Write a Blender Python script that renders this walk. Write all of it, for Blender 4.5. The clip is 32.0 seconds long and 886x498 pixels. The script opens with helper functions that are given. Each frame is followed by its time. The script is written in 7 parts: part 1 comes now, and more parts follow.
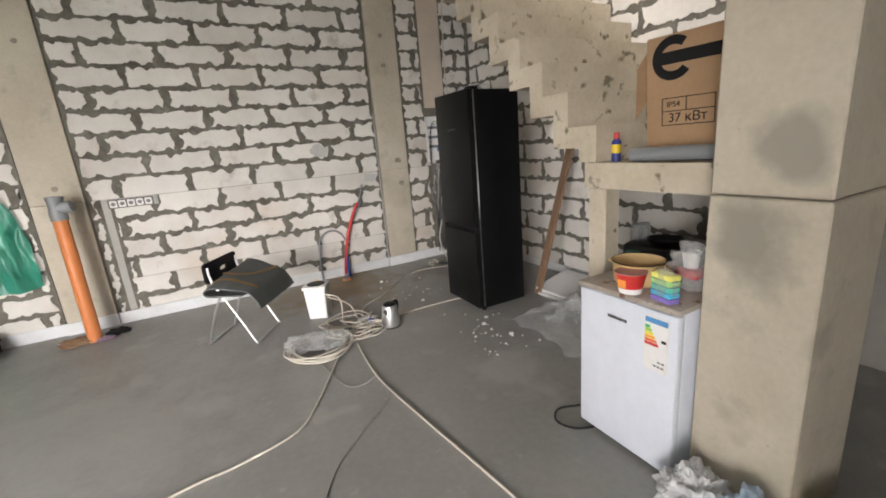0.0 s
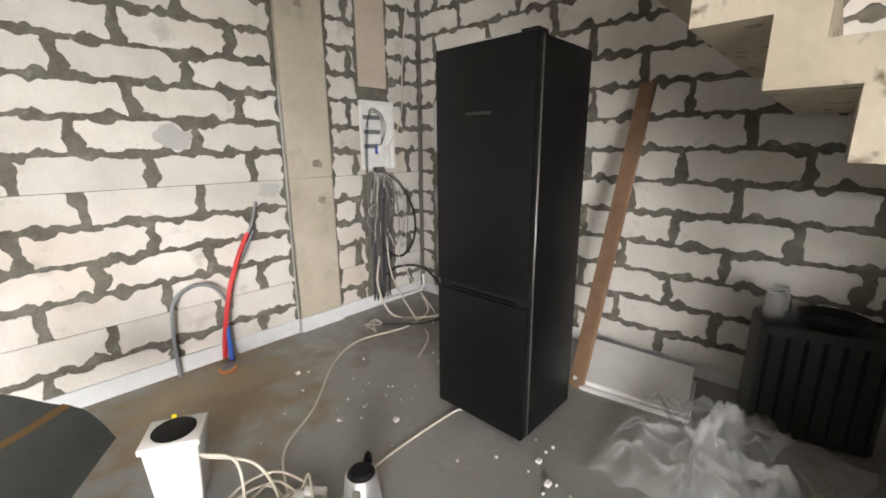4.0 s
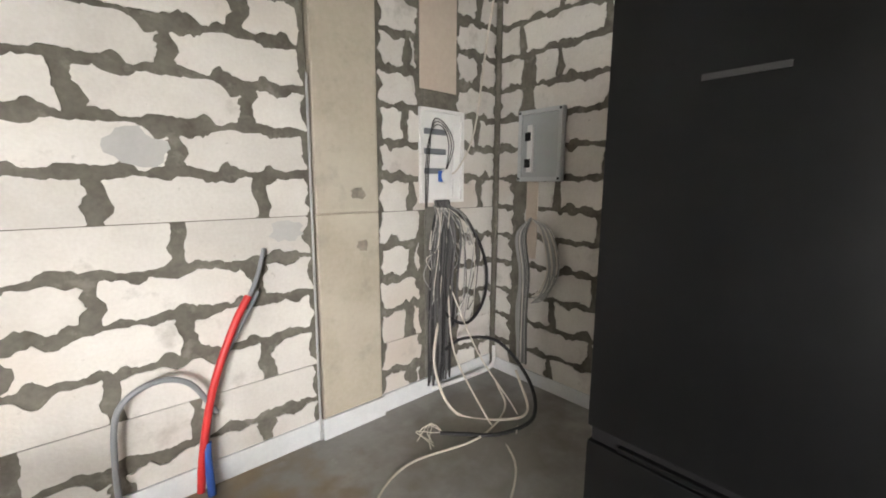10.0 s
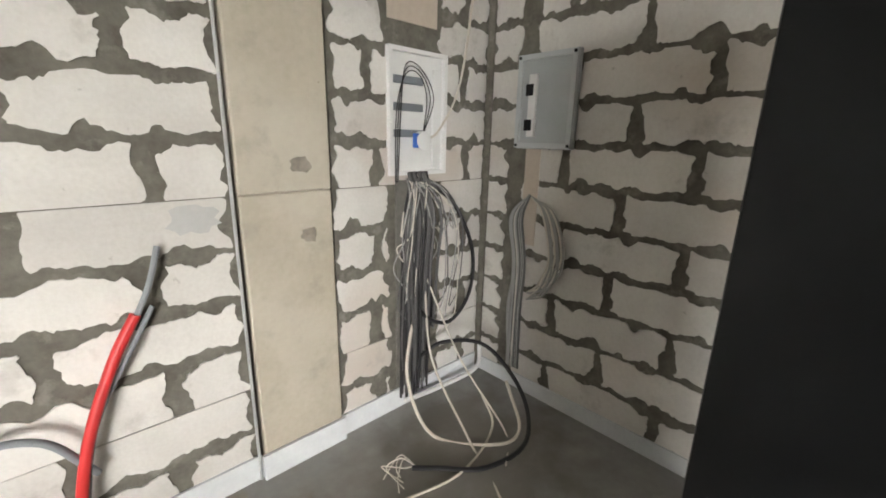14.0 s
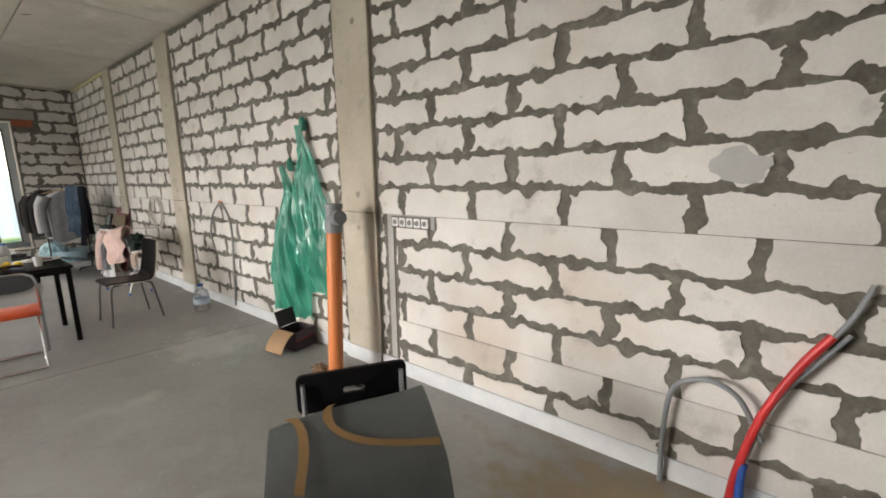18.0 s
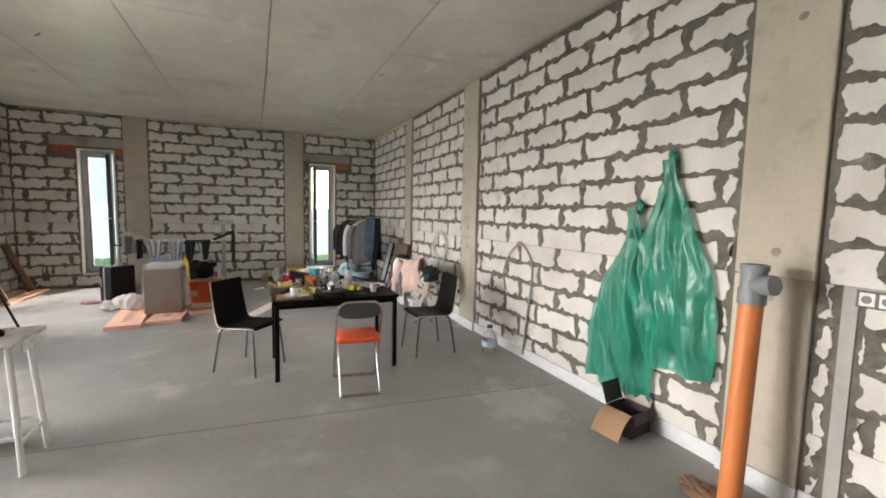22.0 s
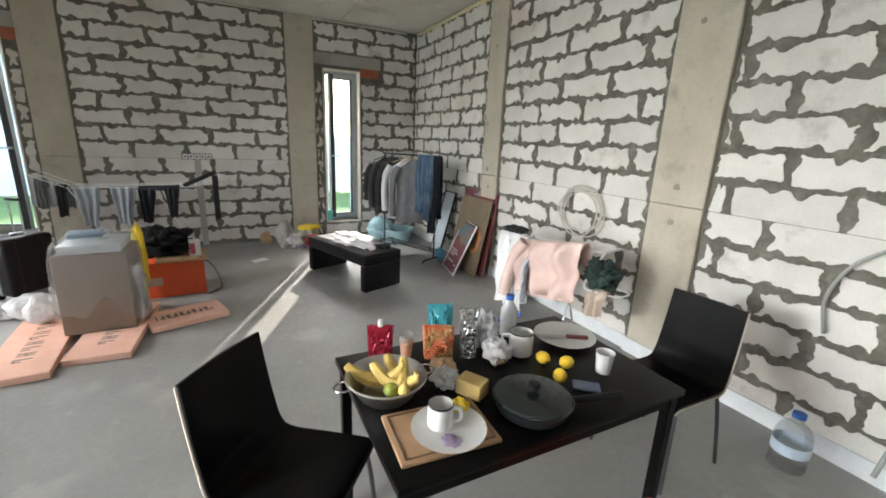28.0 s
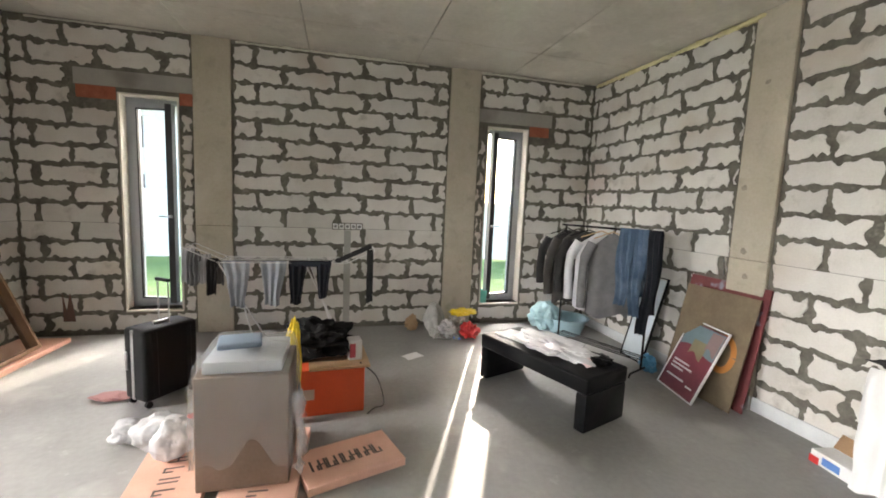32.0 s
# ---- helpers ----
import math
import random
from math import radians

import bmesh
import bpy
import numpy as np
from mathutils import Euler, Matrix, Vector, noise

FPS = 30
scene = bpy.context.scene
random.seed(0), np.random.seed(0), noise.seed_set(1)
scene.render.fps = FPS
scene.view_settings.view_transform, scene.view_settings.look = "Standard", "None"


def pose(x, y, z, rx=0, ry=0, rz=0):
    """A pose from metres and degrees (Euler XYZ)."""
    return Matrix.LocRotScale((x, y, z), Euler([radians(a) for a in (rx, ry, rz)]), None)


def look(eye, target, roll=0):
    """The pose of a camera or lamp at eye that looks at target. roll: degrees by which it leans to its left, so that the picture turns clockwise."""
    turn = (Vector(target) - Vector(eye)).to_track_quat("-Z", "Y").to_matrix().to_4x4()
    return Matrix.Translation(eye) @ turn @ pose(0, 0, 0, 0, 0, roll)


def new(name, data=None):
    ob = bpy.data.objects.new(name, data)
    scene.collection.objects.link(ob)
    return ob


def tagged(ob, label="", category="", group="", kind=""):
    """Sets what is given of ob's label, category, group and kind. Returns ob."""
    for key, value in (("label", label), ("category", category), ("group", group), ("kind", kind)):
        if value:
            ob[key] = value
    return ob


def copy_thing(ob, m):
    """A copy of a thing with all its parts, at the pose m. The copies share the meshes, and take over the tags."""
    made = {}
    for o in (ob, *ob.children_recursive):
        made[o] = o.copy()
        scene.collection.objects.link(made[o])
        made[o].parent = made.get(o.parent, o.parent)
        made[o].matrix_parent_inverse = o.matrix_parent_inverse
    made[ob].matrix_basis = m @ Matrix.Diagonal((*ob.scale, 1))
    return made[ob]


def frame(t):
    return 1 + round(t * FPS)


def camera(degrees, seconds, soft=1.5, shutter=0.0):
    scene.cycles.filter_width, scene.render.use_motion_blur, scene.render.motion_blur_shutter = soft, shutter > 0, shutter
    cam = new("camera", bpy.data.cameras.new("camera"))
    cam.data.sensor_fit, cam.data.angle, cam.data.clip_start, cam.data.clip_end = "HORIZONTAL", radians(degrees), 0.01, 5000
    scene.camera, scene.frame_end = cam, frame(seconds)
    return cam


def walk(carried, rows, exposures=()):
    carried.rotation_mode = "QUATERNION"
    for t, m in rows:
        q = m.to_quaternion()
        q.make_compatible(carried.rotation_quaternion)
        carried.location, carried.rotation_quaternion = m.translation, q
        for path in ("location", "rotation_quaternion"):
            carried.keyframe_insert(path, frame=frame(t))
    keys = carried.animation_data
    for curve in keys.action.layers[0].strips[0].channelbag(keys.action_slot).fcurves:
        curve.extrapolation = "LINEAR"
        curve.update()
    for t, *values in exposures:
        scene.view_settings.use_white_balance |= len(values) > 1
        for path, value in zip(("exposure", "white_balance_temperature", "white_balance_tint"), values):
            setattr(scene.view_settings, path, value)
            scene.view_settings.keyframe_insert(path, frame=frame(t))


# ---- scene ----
cam = camera(94.0, 32.0, soft=1.8)
PATH = [
    (0, (0.06, 0.421, 1.491), (0.954, 2.143, 1.004), -4.7),
    (0.5, (0.142, 0.634, 1.498), (1.101, 2.321, 1.011), -5.4),
    (1, (0.177, 0.864, 1.507), (1.321, 2.436, 1.04), -3.4),
    (1.5, (0.189, 1.148, 1.51), (1.386, 2.669, 1.005), -0.9),
    (2, (0.347, 1.439, 1.485), (1.392, 3.077, 1.013), -3.6),
    (2.5, (0.406, 1.689, 1.465), (1.623, 3.201, 0.981), -1.1),
    (4.5, (0.325, 2.601, 1.457), (1.884, 3.757, 0.975), -1.2),
    (5, (0.25, 2.692, 1.459), (1.991, 3.508, 0.909), -0.1),
    (5.5, (0.298, 2.702, 1.471), (2.082, 3.489, 1.027), -1.9),
    (6, (0.331, 2.691, 1.572), (2.135, 3.544, 1.438), -3.1),
    (6.5, (0.317, 2.66, 1.612), (2.073, 3.617, 1.676), -2.4),
    (7, (0.32, 2.675, 1.581), (1.927, 3.858, 1.443), -3.2),
    (7.5, (0.329, 2.733, 1.49), (1.598, 4.242, 1.156), -3.9),
    (8, (0.248, 2.883, 1.492), (1.445, 4.44, 1.113), -1.3),
    (8.5, (0.242, 3.049, 1.477), (1.631, 4.416, 1.031), 2.2),
    (9, (0.482, 3.147, 1.479), (1.824, 4.56, 1.031), 0.2),
    (9.5, (0.714, 3.225, 1.488), (1.996, 4.697, 1.051), -1.4),
    (10, (0.959, 3.414, 1.402), (2.267, 4.894, 1.091), 0.2),
    (10.5, (1.303, 3.702, 1.303), (2.484, 5.291, 1.022), 0.6),
    (11, (1.92, 4.322, 1.183), (2.881, 6.065, 0.987), -0.3),
    (11.5, (1.999, 4.317, 1.251), (3.191, 5.889, 0.921), -0.2),
    (12, (1.969, 4.159, 1.314), (3.219, 5.682, 0.973), 1.6),
    (12.5, (1.768, 3.937, 1.351), (3.02, 5.455, 0.989), 2.2),
    (13, (1.479, 3.856, 1.402), (2.81, 5.274, 0.936), 1.2),
    (13.5, (1.357, 3.826, 1.444), (2.706, 5.205, 0.917), 1.3),
    (15.5, (1.504, 3.798, 1.469), (2.225, 5.624, 1.085), 0.9),
    (16, (1.51, 3.725, 1.407), (1.629, 5.679, 0.998), -0.1),
    (16.5, (1.493, 3.694, 1.414), (1.167, 5.606, 0.926), -3.3),
    (17, (1.386, 3.503, 1.436), (0.807, 5.37, 1.013), -1.9),
    (17.5, (1.32, 3.336, 1.452), (0.496, 5.108, 1.024), 1.1),
    (18, (1.287, 3.309, 1.517), (0.053, 4.844, 1.166), -0.9),
    (18.5, (1.333, 3.381, 1.531), (-0.062, 4.783, 1.236), -1.6),
    (19, (1.317, 3.395, 1.533), (-0.248, 4.605, 1.237), -1.2),
    (19.5, (1.26, 3.341, 1.533), (-0.401, 4.395, 1.172), -1.3),
    (20, (1.117, 3.159, 1.556), (-0.572, 4.185, 1.247), -1.0),
    (20.5, (0.97, 3.015, 1.564), (-0.74, 4.007, 1.264), 1.5),
    (21, (0.732, 2.943, 1.55), (-1.101, 3.701, 1.292), -0.2),
    (21.5, (0.424, 2.921, 1.551), (-1.448, 3.585, 1.312), -0.4),
    (22, (0.062, 2.797, 1.556), (-1.751, 3.623, 1.384), 1.2),
    (22.5, (-0.175, 2.761, 1.566), (-1.954, 3.65, 1.356), 1.4),
    (23, (-0.527, 2.821, 1.553), (-2.433, 3.415, 1.438), -3.6),
    (23.5, (-0.754, 2.847, 1.538), (-2.657, 3.447, 1.396), -2.2),
    (24, (-1.037, 2.784, 1.565), (-2.9, 3.496, 1.43), 0.8),
    (24.5, (-1.315, 2.819, 1.509), (-3.215, 3.43, 1.377), -0.7),
    (25, (-1.54, 2.762, 1.658), (-3.519, 3.045, 1.595), -3.0),
    (25.5, (-1.636, 2.667, 1.746), (-3.625, 2.75, 1.941), 0.1),
    (27.5, (-2.765, 2.65, 1.621), (-4.653, 3.221, 1.287), -0.9),
    (28, (-3.004, 2.606, 1.619), (-4.727, 3.489, 1.115), 2.5),
    (28.5, (-3.269, 2.565, 1.563), (-5.108, 3.198, 1.096), -0.0),
    (29, (-3.564, 2.538, 1.548), (-5.441, 3.034, 1.066), -1.2),
    (29.5, (-3.726, 2.348, 1.573), (-5.59, 2.906, 1.111), 3.2),
    (30, (-3.917, 2.203, 1.569), (-5.757, 2.765, 1.023), 3.7),
    (30.5, (-4.128, 2.152, 1.558), (-6.026, 2.568, 1.084), 0.4),
    (31, (-4.321, 2.158, 1.565), (-6.278, 2.346, 1.2), -3.3),
    (31.5, (-4.442, 2.123, 1.574), (-6.41, 2.364, 1.313), -1.1),
    (32, (-4.627, 2.059, 1.62), (-6.551, 2.556, 1.393), 2.5),
]
walk(cam, [(t, look(eye, target, roll)) for t, eye, target, roll in PATH], [(0.0, 1.36, 7050, 15), (3.0, 1.7, 7050, 14), (6.0, 2.05, 7100, 14), (8.0, 1.74, 7000, 13), (10.0, 1.9, 7050, 14), (12.0, 2.12, 7050, 13), (13.5, 2.0, 7000, 12), (17.0, 1.42, 7100, 13), (19.0, 1.36, 7300, 15), (21.0, 1.44, 7300, 16), (23.0, 1.54, 7000, 16), (25.0, 1.7, 7050, 13), (28.0, 1.72, 6650, 9), (30.0, 1.58, 6950, 12), (31.0, 1.65, 7000, 12), (32.0, 1.82, 7150, 14)])

# ---------- world, sun, daylight ----------
SUN = Vector((-0.80, 0.357, 0.47)).normalized()
world = bpy.data.worlds.new("sky")
scene.world = world
world.use_nodes = True
wn, wl = world.node_tree.nodes, world.node_tree.links
sky = wn.new("ShaderNodeTexSky")
sky.sky_type, sky.sun_disc = "NISHITA", False
sky.sun_elevation = math.asin(SUN.z)
sky.sun_rotation = math.atan2(SUN.x, SUN.y)
wn["Background"].inputs["Strength"].default_value = 0.32
wl.new(sky.outputs[0], wn["Background"].inputs["Color"])
sun = new("sun", bpy.data.lights.new("sun", "SUN"))
sun.data.energy, sun.data.angle, sun.data.color = 1.9, radians(0.6), (1.0, 0.93, 0.82)
sun.matrix_world = look(SUN * 30, (0, 0, 0))


def window_light(place, target, wide, high, power, color=(0.96, 0.98, 1.0)):
    lamp = new("window_daylight", bpy.data.lights.new("window_daylight", "AREA"))
    lamp.data.shape, lamp.data.size, lamp.data.size_y = "RECTANGLE", wide, high
    lamp.data.energy, lamp.data.color = power, color
    lamp.matrix_world = look(place, target)
    return lamp


NORTH, WEST, EAST, SOUTH, TOP = 5.45, -9.82, 3.27, -1.12, 3.28
# skylight that falls steeply in through the openings
window_light((WEST - 0.85, 0.09, 3.12), (WEST + 1.6, 0.0, 0.3), 0.9, 0.5, 100)
window_light((WEST - 0.85, 4.2, 3.12), (WEST + 1.6, 4.1, 0.3), 0.9, 0.5, 90)
window_light((-7.0, SOUTH - 2.2, 2.5), (-6.6, 4.0, 0.4), 1.8, 1.7, 60)
window_light((-6.3, SOUTH - 6.0, 3.2), (-2.0, 4.4, 0.9), 10.0, 1.6, 780)
window_light((-3.3, SOUTH - 0.55, 0.85), (1.6, 3.2, 0.5), 3.2, 0.8, 58)
window_light((0.75, 2.2, 4.7), (3.2, 2.4, 3.2), 2.0, 1.4, 75)
window_light((6.5, 0.2, 3.2), (3.6, 1.2, 1.4), 0.5, 0.5, 26)


# ---------- materials ----------
def material(name, a, b, rough=0.8, scale=6.0, fine=60.0, bump=0.15, metal=0.0, vary=0.0, spots=None, rough_b=None, clear=0.0, far=0.0):
    """A surface whose colour drifts between a and b at two scales, with fine relief."""
    m = bpy.data.materials.new(name)
    m.use_nodes = True
    n, l = m.node_tree.nodes, m.node_tree.links
    p = n["Principled BSDF"]
    geo = n.new("ShaderNodeTexCoord")
    src = n.new("ShaderNodeNewGeometry").outputs["Position"] if far else geo.outputs["Object"]
    big, small = n.new("ShaderNodeTexNoise"), n.new("ShaderNodeTexNoise")
    big.inputs["Scale"].default_value, big.inputs["Detail"].default_value = scale, 5
    big.inputs["Roughness"].default_value = 0.62
    small.inputs["Scale"].default_value, small.inputs["Detail"].default_value = fine, 3
    for x in (big, small):
        l.new(src, x.inputs["Vector"])
    add = n.new("ShaderNodeMath")
    add.operation = "MULTIPLY_ADD"
    add.inputs[1].default_value = 0.35
    l.new(small.outputs["Fac"], add.inputs[0])
    l.new(big.outputs["Fac"], add.inputs[2])
    ramp = n.new("ShaderNodeMapRange")
    ramp.inputs["From Min"].default_value, ramp.inputs["From Max"].default_value = 0.42, 0.92
    l.new(add.outputs[0], ramp.inputs["Value"])
    mix = n.new("ShaderNodeMix")
    mix.data_type = "RGBA"
    mix.inputs["A"].default_value, mix.inputs["B"].default_value = (*a, 1), (*b, 1)
    l.new(ramp.outputs["Result"], mix.inputs["Factor"])
    out = mix.outputs["Result"]
    if spots:
        colour, size, low, high = spots
        st = n.new("ShaderNodeTexNoise")
        st.inputs["Scale"].default_value, st.inputs["Detail"].default_value = size, 3
        l.new(src, st.inputs["Vector"])
        cut = n.new("ShaderNodeMapRange")
        cut.inputs["From Min"].default_value, cut.inputs["From Max"].default_value = low, high
        l.new(st.outputs["Fac"], cut.inputs["Value"])
        over = n.new("ShaderNodeMix")
        over.data_type = "RGBA"
        over.inputs["B"].default_value = (*colour, 1)
        l.new(cut.outputs["Result"], over.inputs["Factor"])
        l.new(out, over.inputs["A"])
        out = over.outputs["Result"]
    if vary:
        info = n.new("ShaderNodeObjectInfo")
        hsv = n.new("ShaderNodeHueSaturation")
        lift = n.new("ShaderNodeMapRange")
        lift.inputs["To Min"].default_value, lift.inputs["To Max"].default_value = 1 - vary, 1 + vary * 0.6
        l.new(info.outputs["Random"], lift.inputs["Value"])
        l.new(lift.outputs["Result"], hsv.inputs["Value"])
        l.new(out, hsv.inputs["Color"])
        out = hsv.outputs["Color"]
    l.new(out, p.inputs["Base Color"])
    p.inputs["Metallic"].default_value = metal
    p.inputs["Roughness"].default_value = rough
    if rough_b is not None:
        r = n.new("ShaderNodeMapRange")
        r.inputs["To Min"].default_value, r.inputs["To Max"].default_value = rough, rough_b
        l.new(ramp.outputs["Result"], r.inputs["Value"])
        l.new(r.outputs["Result"], p.inputs["Roughness"])
    if clear:
        p.inputs["Coat Weight"].default_value = clear
        p.inputs["Coat Roughness"].default_value = 0.12
    if bump:
        bp = n.new("ShaderNodeBump")
        bp.inputs["Strength"].default_value, bp.inputs["Distance"].default_value = bump, 0.01
        l.new(add.outputs[0], bp.inputs["Height"])
        l.new(bp.outputs["Normal"], p.inputs["Normal"])
    return m


def plain(name, colour, rough=0.5, metal=0.0, clear=0.0):
    c = tuple(min(1, x * 1.05) for x in colour)
    return material(name, tuple(x * 0.95 for x in colour), c, rough, 9, 90, 0.04, metal, clear=clear)


def glassy(name, colour=(1, 1, 1), rough=0.02, alpha=1.0, ior=1.45, transmission=1.0):
    m = bpy.data.materials.new(name)
    m.use_nodes = True
    p = m.node_tree.nodes["Principled BSDF"]
    p.inputs["Base Color"].default_value = (*colour, 1)
    p.inputs["Roughness"].default_value, p.inputs["Transmission Weight"].default_value = rough, transmission
    p.inputs["IOR"].default_value, p.inputs["Alpha"].default_value = ior, alpha
    return m


def film(name, colour, alpha, rough=0.25):
    """Thin crumpled plastic sheet."""
    m = material(name, tuple(x * 0.9 for x in colour), colour, rough, 5, 30, 0.5)
    n, l = m.node_tree.nodes, m.node_tree.links
    p = n["Principled BSDF"]
    p.inputs["Alpha"].default_value = alpha
    p.inputs["Transmission Weight"].default_value = 0.25
    return m


M_BLOCK = material("aerated_concrete_block", (0.56, 0.535, 0.50), (0.73, 0.71, 0.675), 0.95, 2.2, 70, 0.25, vary=0.08, spots=((0.55, 0.475, 0.41), 0.9, 0.56, 0.74), far=1)
M_MORTAR = material("grey_mortar", (0.085, 0.078, 0.063), (0.19, 0.177, 0.15), 0.95, 7, 45, 0.6, far=1)
M_CONCRETE = material("board_cast_concrete", (0.40, 0.355, 0.28), (0.52, 0.475, 0.39), 0.85, 1.6, 40, 0.2, spots=((0.29, 0.255, 0.205), 3.1, 0.63, 0.78), far=1)
M_STAIR = material("rough_stair_concrete", (0.42, 0.36, 0.27), (0.58, 0.52, 0.42), 0.9, 3.5, 30, 0.45, spots=((0.17, 0.14, 0.10), 11, 0.62, 0.70), far=1)
M_PLASTER = material("grey_plaster", (0.30, 0.285, 0.26), (0.38, 0.36, 0.33), 0.9, 1.8, 30, 0.2, spots=((0.2, 0.19, 0.17), 1.4, 0.58, 0.7), far=1)
M_FLOOR = material("cement_screed", (0.24, 0.237, 0.228), (0.335, 0.33, 0.32), 0.55, 0.9, 26, 0.06, spots=((0.41, 0.405, 0.39), 2.1, 0.60, 0.78), rough_b=0.42, far=1)


def stain(m, place, size, colour, strength):
    """Soaks a soft, uneven patch into a surface round a place."""
    n, l = m.node_tree.nodes, m.node_tree.links
    p = n["Principled BSDF"]
    old = p.inputs["Base Color"].links[0].from_socket
    pos = n.new("ShaderNodeNewGeometry").outputs["Position"]
    off = n.new("ShaderNodeVectorMath")
    off.operation = "SUBTRACT"
    off.inputs[1].default_value = place
    l.new(pos, off.inputs[0])
    sc = n.new("ShaderNodeVectorMath")
    sc.operation = "DIVIDE"
    sc.inputs[1].default_value = size
    l.new(off.outputs[0], sc.inputs[0])
    ln = n.new("ShaderNodeVectorMath")
    ln.operation = "LENGTH"
    l.new(sc.outputs[0], ln.inputs[0])
    nz = n.new("ShaderNodeTexNoise")
    nz.inputs["Scale"].default_value, nz.inputs["Detail"].default_value = 4.5, 7
    l.new(pos, nz.inputs["Vector"])
    add = n.new("ShaderNodeMath")
    add.operation = "MULTIPLY_ADD"
    add.inputs[1].default_value = 2.4
    l.new(nz.outputs["Fac"], add.inputs[0])
    l.new(ln.outputs["Value"], add.inputs[2])
    cut = n.new("ShaderNodeMapRange")
    cut.inputs["From Min"].default_value, cut.inputs["From Max"].default_value = 2.2, 1.6
    cut.inputs["To Max"].default_value = strength
    l.new(add.outputs[0], cut.inputs["Value"])
    mix = n.new("ShaderNodeMix")
    mix.data_type = "RGBA"
    mix.inputs["B"].default_value = (*colour, 1)
    l.new(cut.outputs["Result"], mix.inputs["Factor"])
    l.new(old, mix.inputs["A"])
    l.new(mix.outputs["Result"], p.inputs["Base Color"])


def flecks(m, colour, size, low, high, strength):
    """Scatters smears or pits of another colour over a surface."""
    n, l = m.node_tree.nodes, m.node_tree.links
    p = n["Principled BSDF"]
    old = p.inputs["Base Color"].links[0].from_socket
    nz = n.new("ShaderNodeTexNoise")
    nz.inputs["Scale"].default_value, nz.inputs["Detail"].default_value = size, 6
    nz.inputs["Roughness"].default_value = 0.65
    l.new(n.new("ShaderNodeNewGeometry").outputs["Position"], nz.inputs["Vector"])
    cut = n.new("ShaderNodeMapRange")
    cut.inputs["From Min"].default_value, cut.inputs["From Max"].default_value = low, high
    cut.inputs["To Max"].default_value = strength
    l.new(nz.outputs["Fac"], cut.inputs["Value"])
    mix = n.new("ShaderNodeMix")
    mix.data_type = "RGBA"
    mix.inputs["B"].default_value = (*colour, 1)
    l.new(cut.outputs["Result"], mix.inputs["Factor"])
    l.new(old, mix.inputs["A"])
    l.new(mix.outputs["Result"], p.inputs["Base Color"])


flecks(M_BLOCK, (0.36, 0.34, 0.31), 3.6, 0.60, 0.70, 0.55)
flecks(M_BLOCK, (0.30, 0.28, 0.25), 16, 0.66, 0.72, 0.45)
flecks(M_MORTAR, (0.26, 0.245, 0.215), 9, 0.56, 0.68, 0.7)
flecks(M_CONCRETE, (0.16, 0.14, 0.11), 26, 0.69, 0.73, 0.7)
flecks(M_CONCRETE, (0.56, 0.52, 0.44), 1.1, 0.52, 0.68, 0.6)
flecks(M_CONCRETE, (0.27, 0.245, 0.205), 5.5, 0.56, 0.70, 0.4)
flecks(M_FLOOR, (0.50, 0.49, 0.475), 7, 0.62, 0.74, 0.4)
stain(M_CONCRETE, (1.60, 1.13, 1.07), (0.2, 0.15, 0.17), (0.235, 0.215, 0.18), 0.9)
stain(M_CONCRETE, (1.60, 1.04, 1.42), (0.2, 0.13, 0.12), (0.25, 0.23, 0.195), 0.85)
stain(M_FLOOR, (1.02, 4.98, 0), (0.9, 0.72, 1), (0.235, 0.175, 0.105), 0.9)
stain(M_FLOOR, (1.05, 5.12, 0), (0.5, 0.25, 1), (0.34, 0.27, 0.17), 0.7)
stain(M_FLOOR, (2.6, 4.9, 0), (0.8, 0.6, 1), (0.17, 0.155, 0.135), 0.7)
stain(M_FLOOR, (-2.7, 4.8, 0), (0.5, 0.35, 1), (0.5, 0.495, 0.485), 0.5)
stain(M_FLOOR, (1.55, 2.5, 0), (0.3, 0.25, 1), (0.46, 0.45, 0.44), 0.5)
stain(M_FLOOR, (-1.0, 3.2, 0), (1.3, 0.9, 1), (0.36, 0.355, 0.345), 0.5)
M_CEILING = material("formed_concrete_ceiling", (0.515, 0.482, 0.420), (0.717, 0.678, 0.610), 0.36, 1.3, 22, 0.14, spots=((0.64, 0.615, 0.56), 1.9, 0.58, 0.72), rough_b=0.28, far=1)
flecks(M_CEILING, (0.80, 0.77, 0.71), 2.3, 0.57, 0.70, 0.75)
flecks(M_CEILING, (0.30, 0.28, 0.245), 1.4, 0.60, 0.74, 0.6)
flecks(M_CEILING, (0.14, 0.13, 0.11), 8, 0.71, 0.75, 0.8)
M_STRIP = material("edge_strip_foam", (0.58, 0.6, 0.62), (0.70, 0.72, 0.73), 0.8, 8, 60, 0.15)
M_RED_BRICK = material("red_brick", (0.30, 0.085, 0.045), (0.42, 0.14, 0.08), 0.9, 12, 60, 0.4, far=1)
M_FRAME = plain("grey_window_profile", (0.34, 0.36, 0.38), 0.4)
M_FRAME_DARK = plain("dark_window_profile", (0.035, 0.036, 0.04), 0.4)
M_WHITE = plain("white_plastic", (0.76, 0.76, 0.75), 0.4)
M_REVEAL = material("pale_reveal", (0.62, 0.58, 0.5), (0.74, 0.70, 0.62), 0.9, 5, 40, 0.2, far=1)
M_GLASS = glassy("window_glass")
M_BLACK = plain("black_plastic", (0.014, 0.014, 0.015), 0.42)
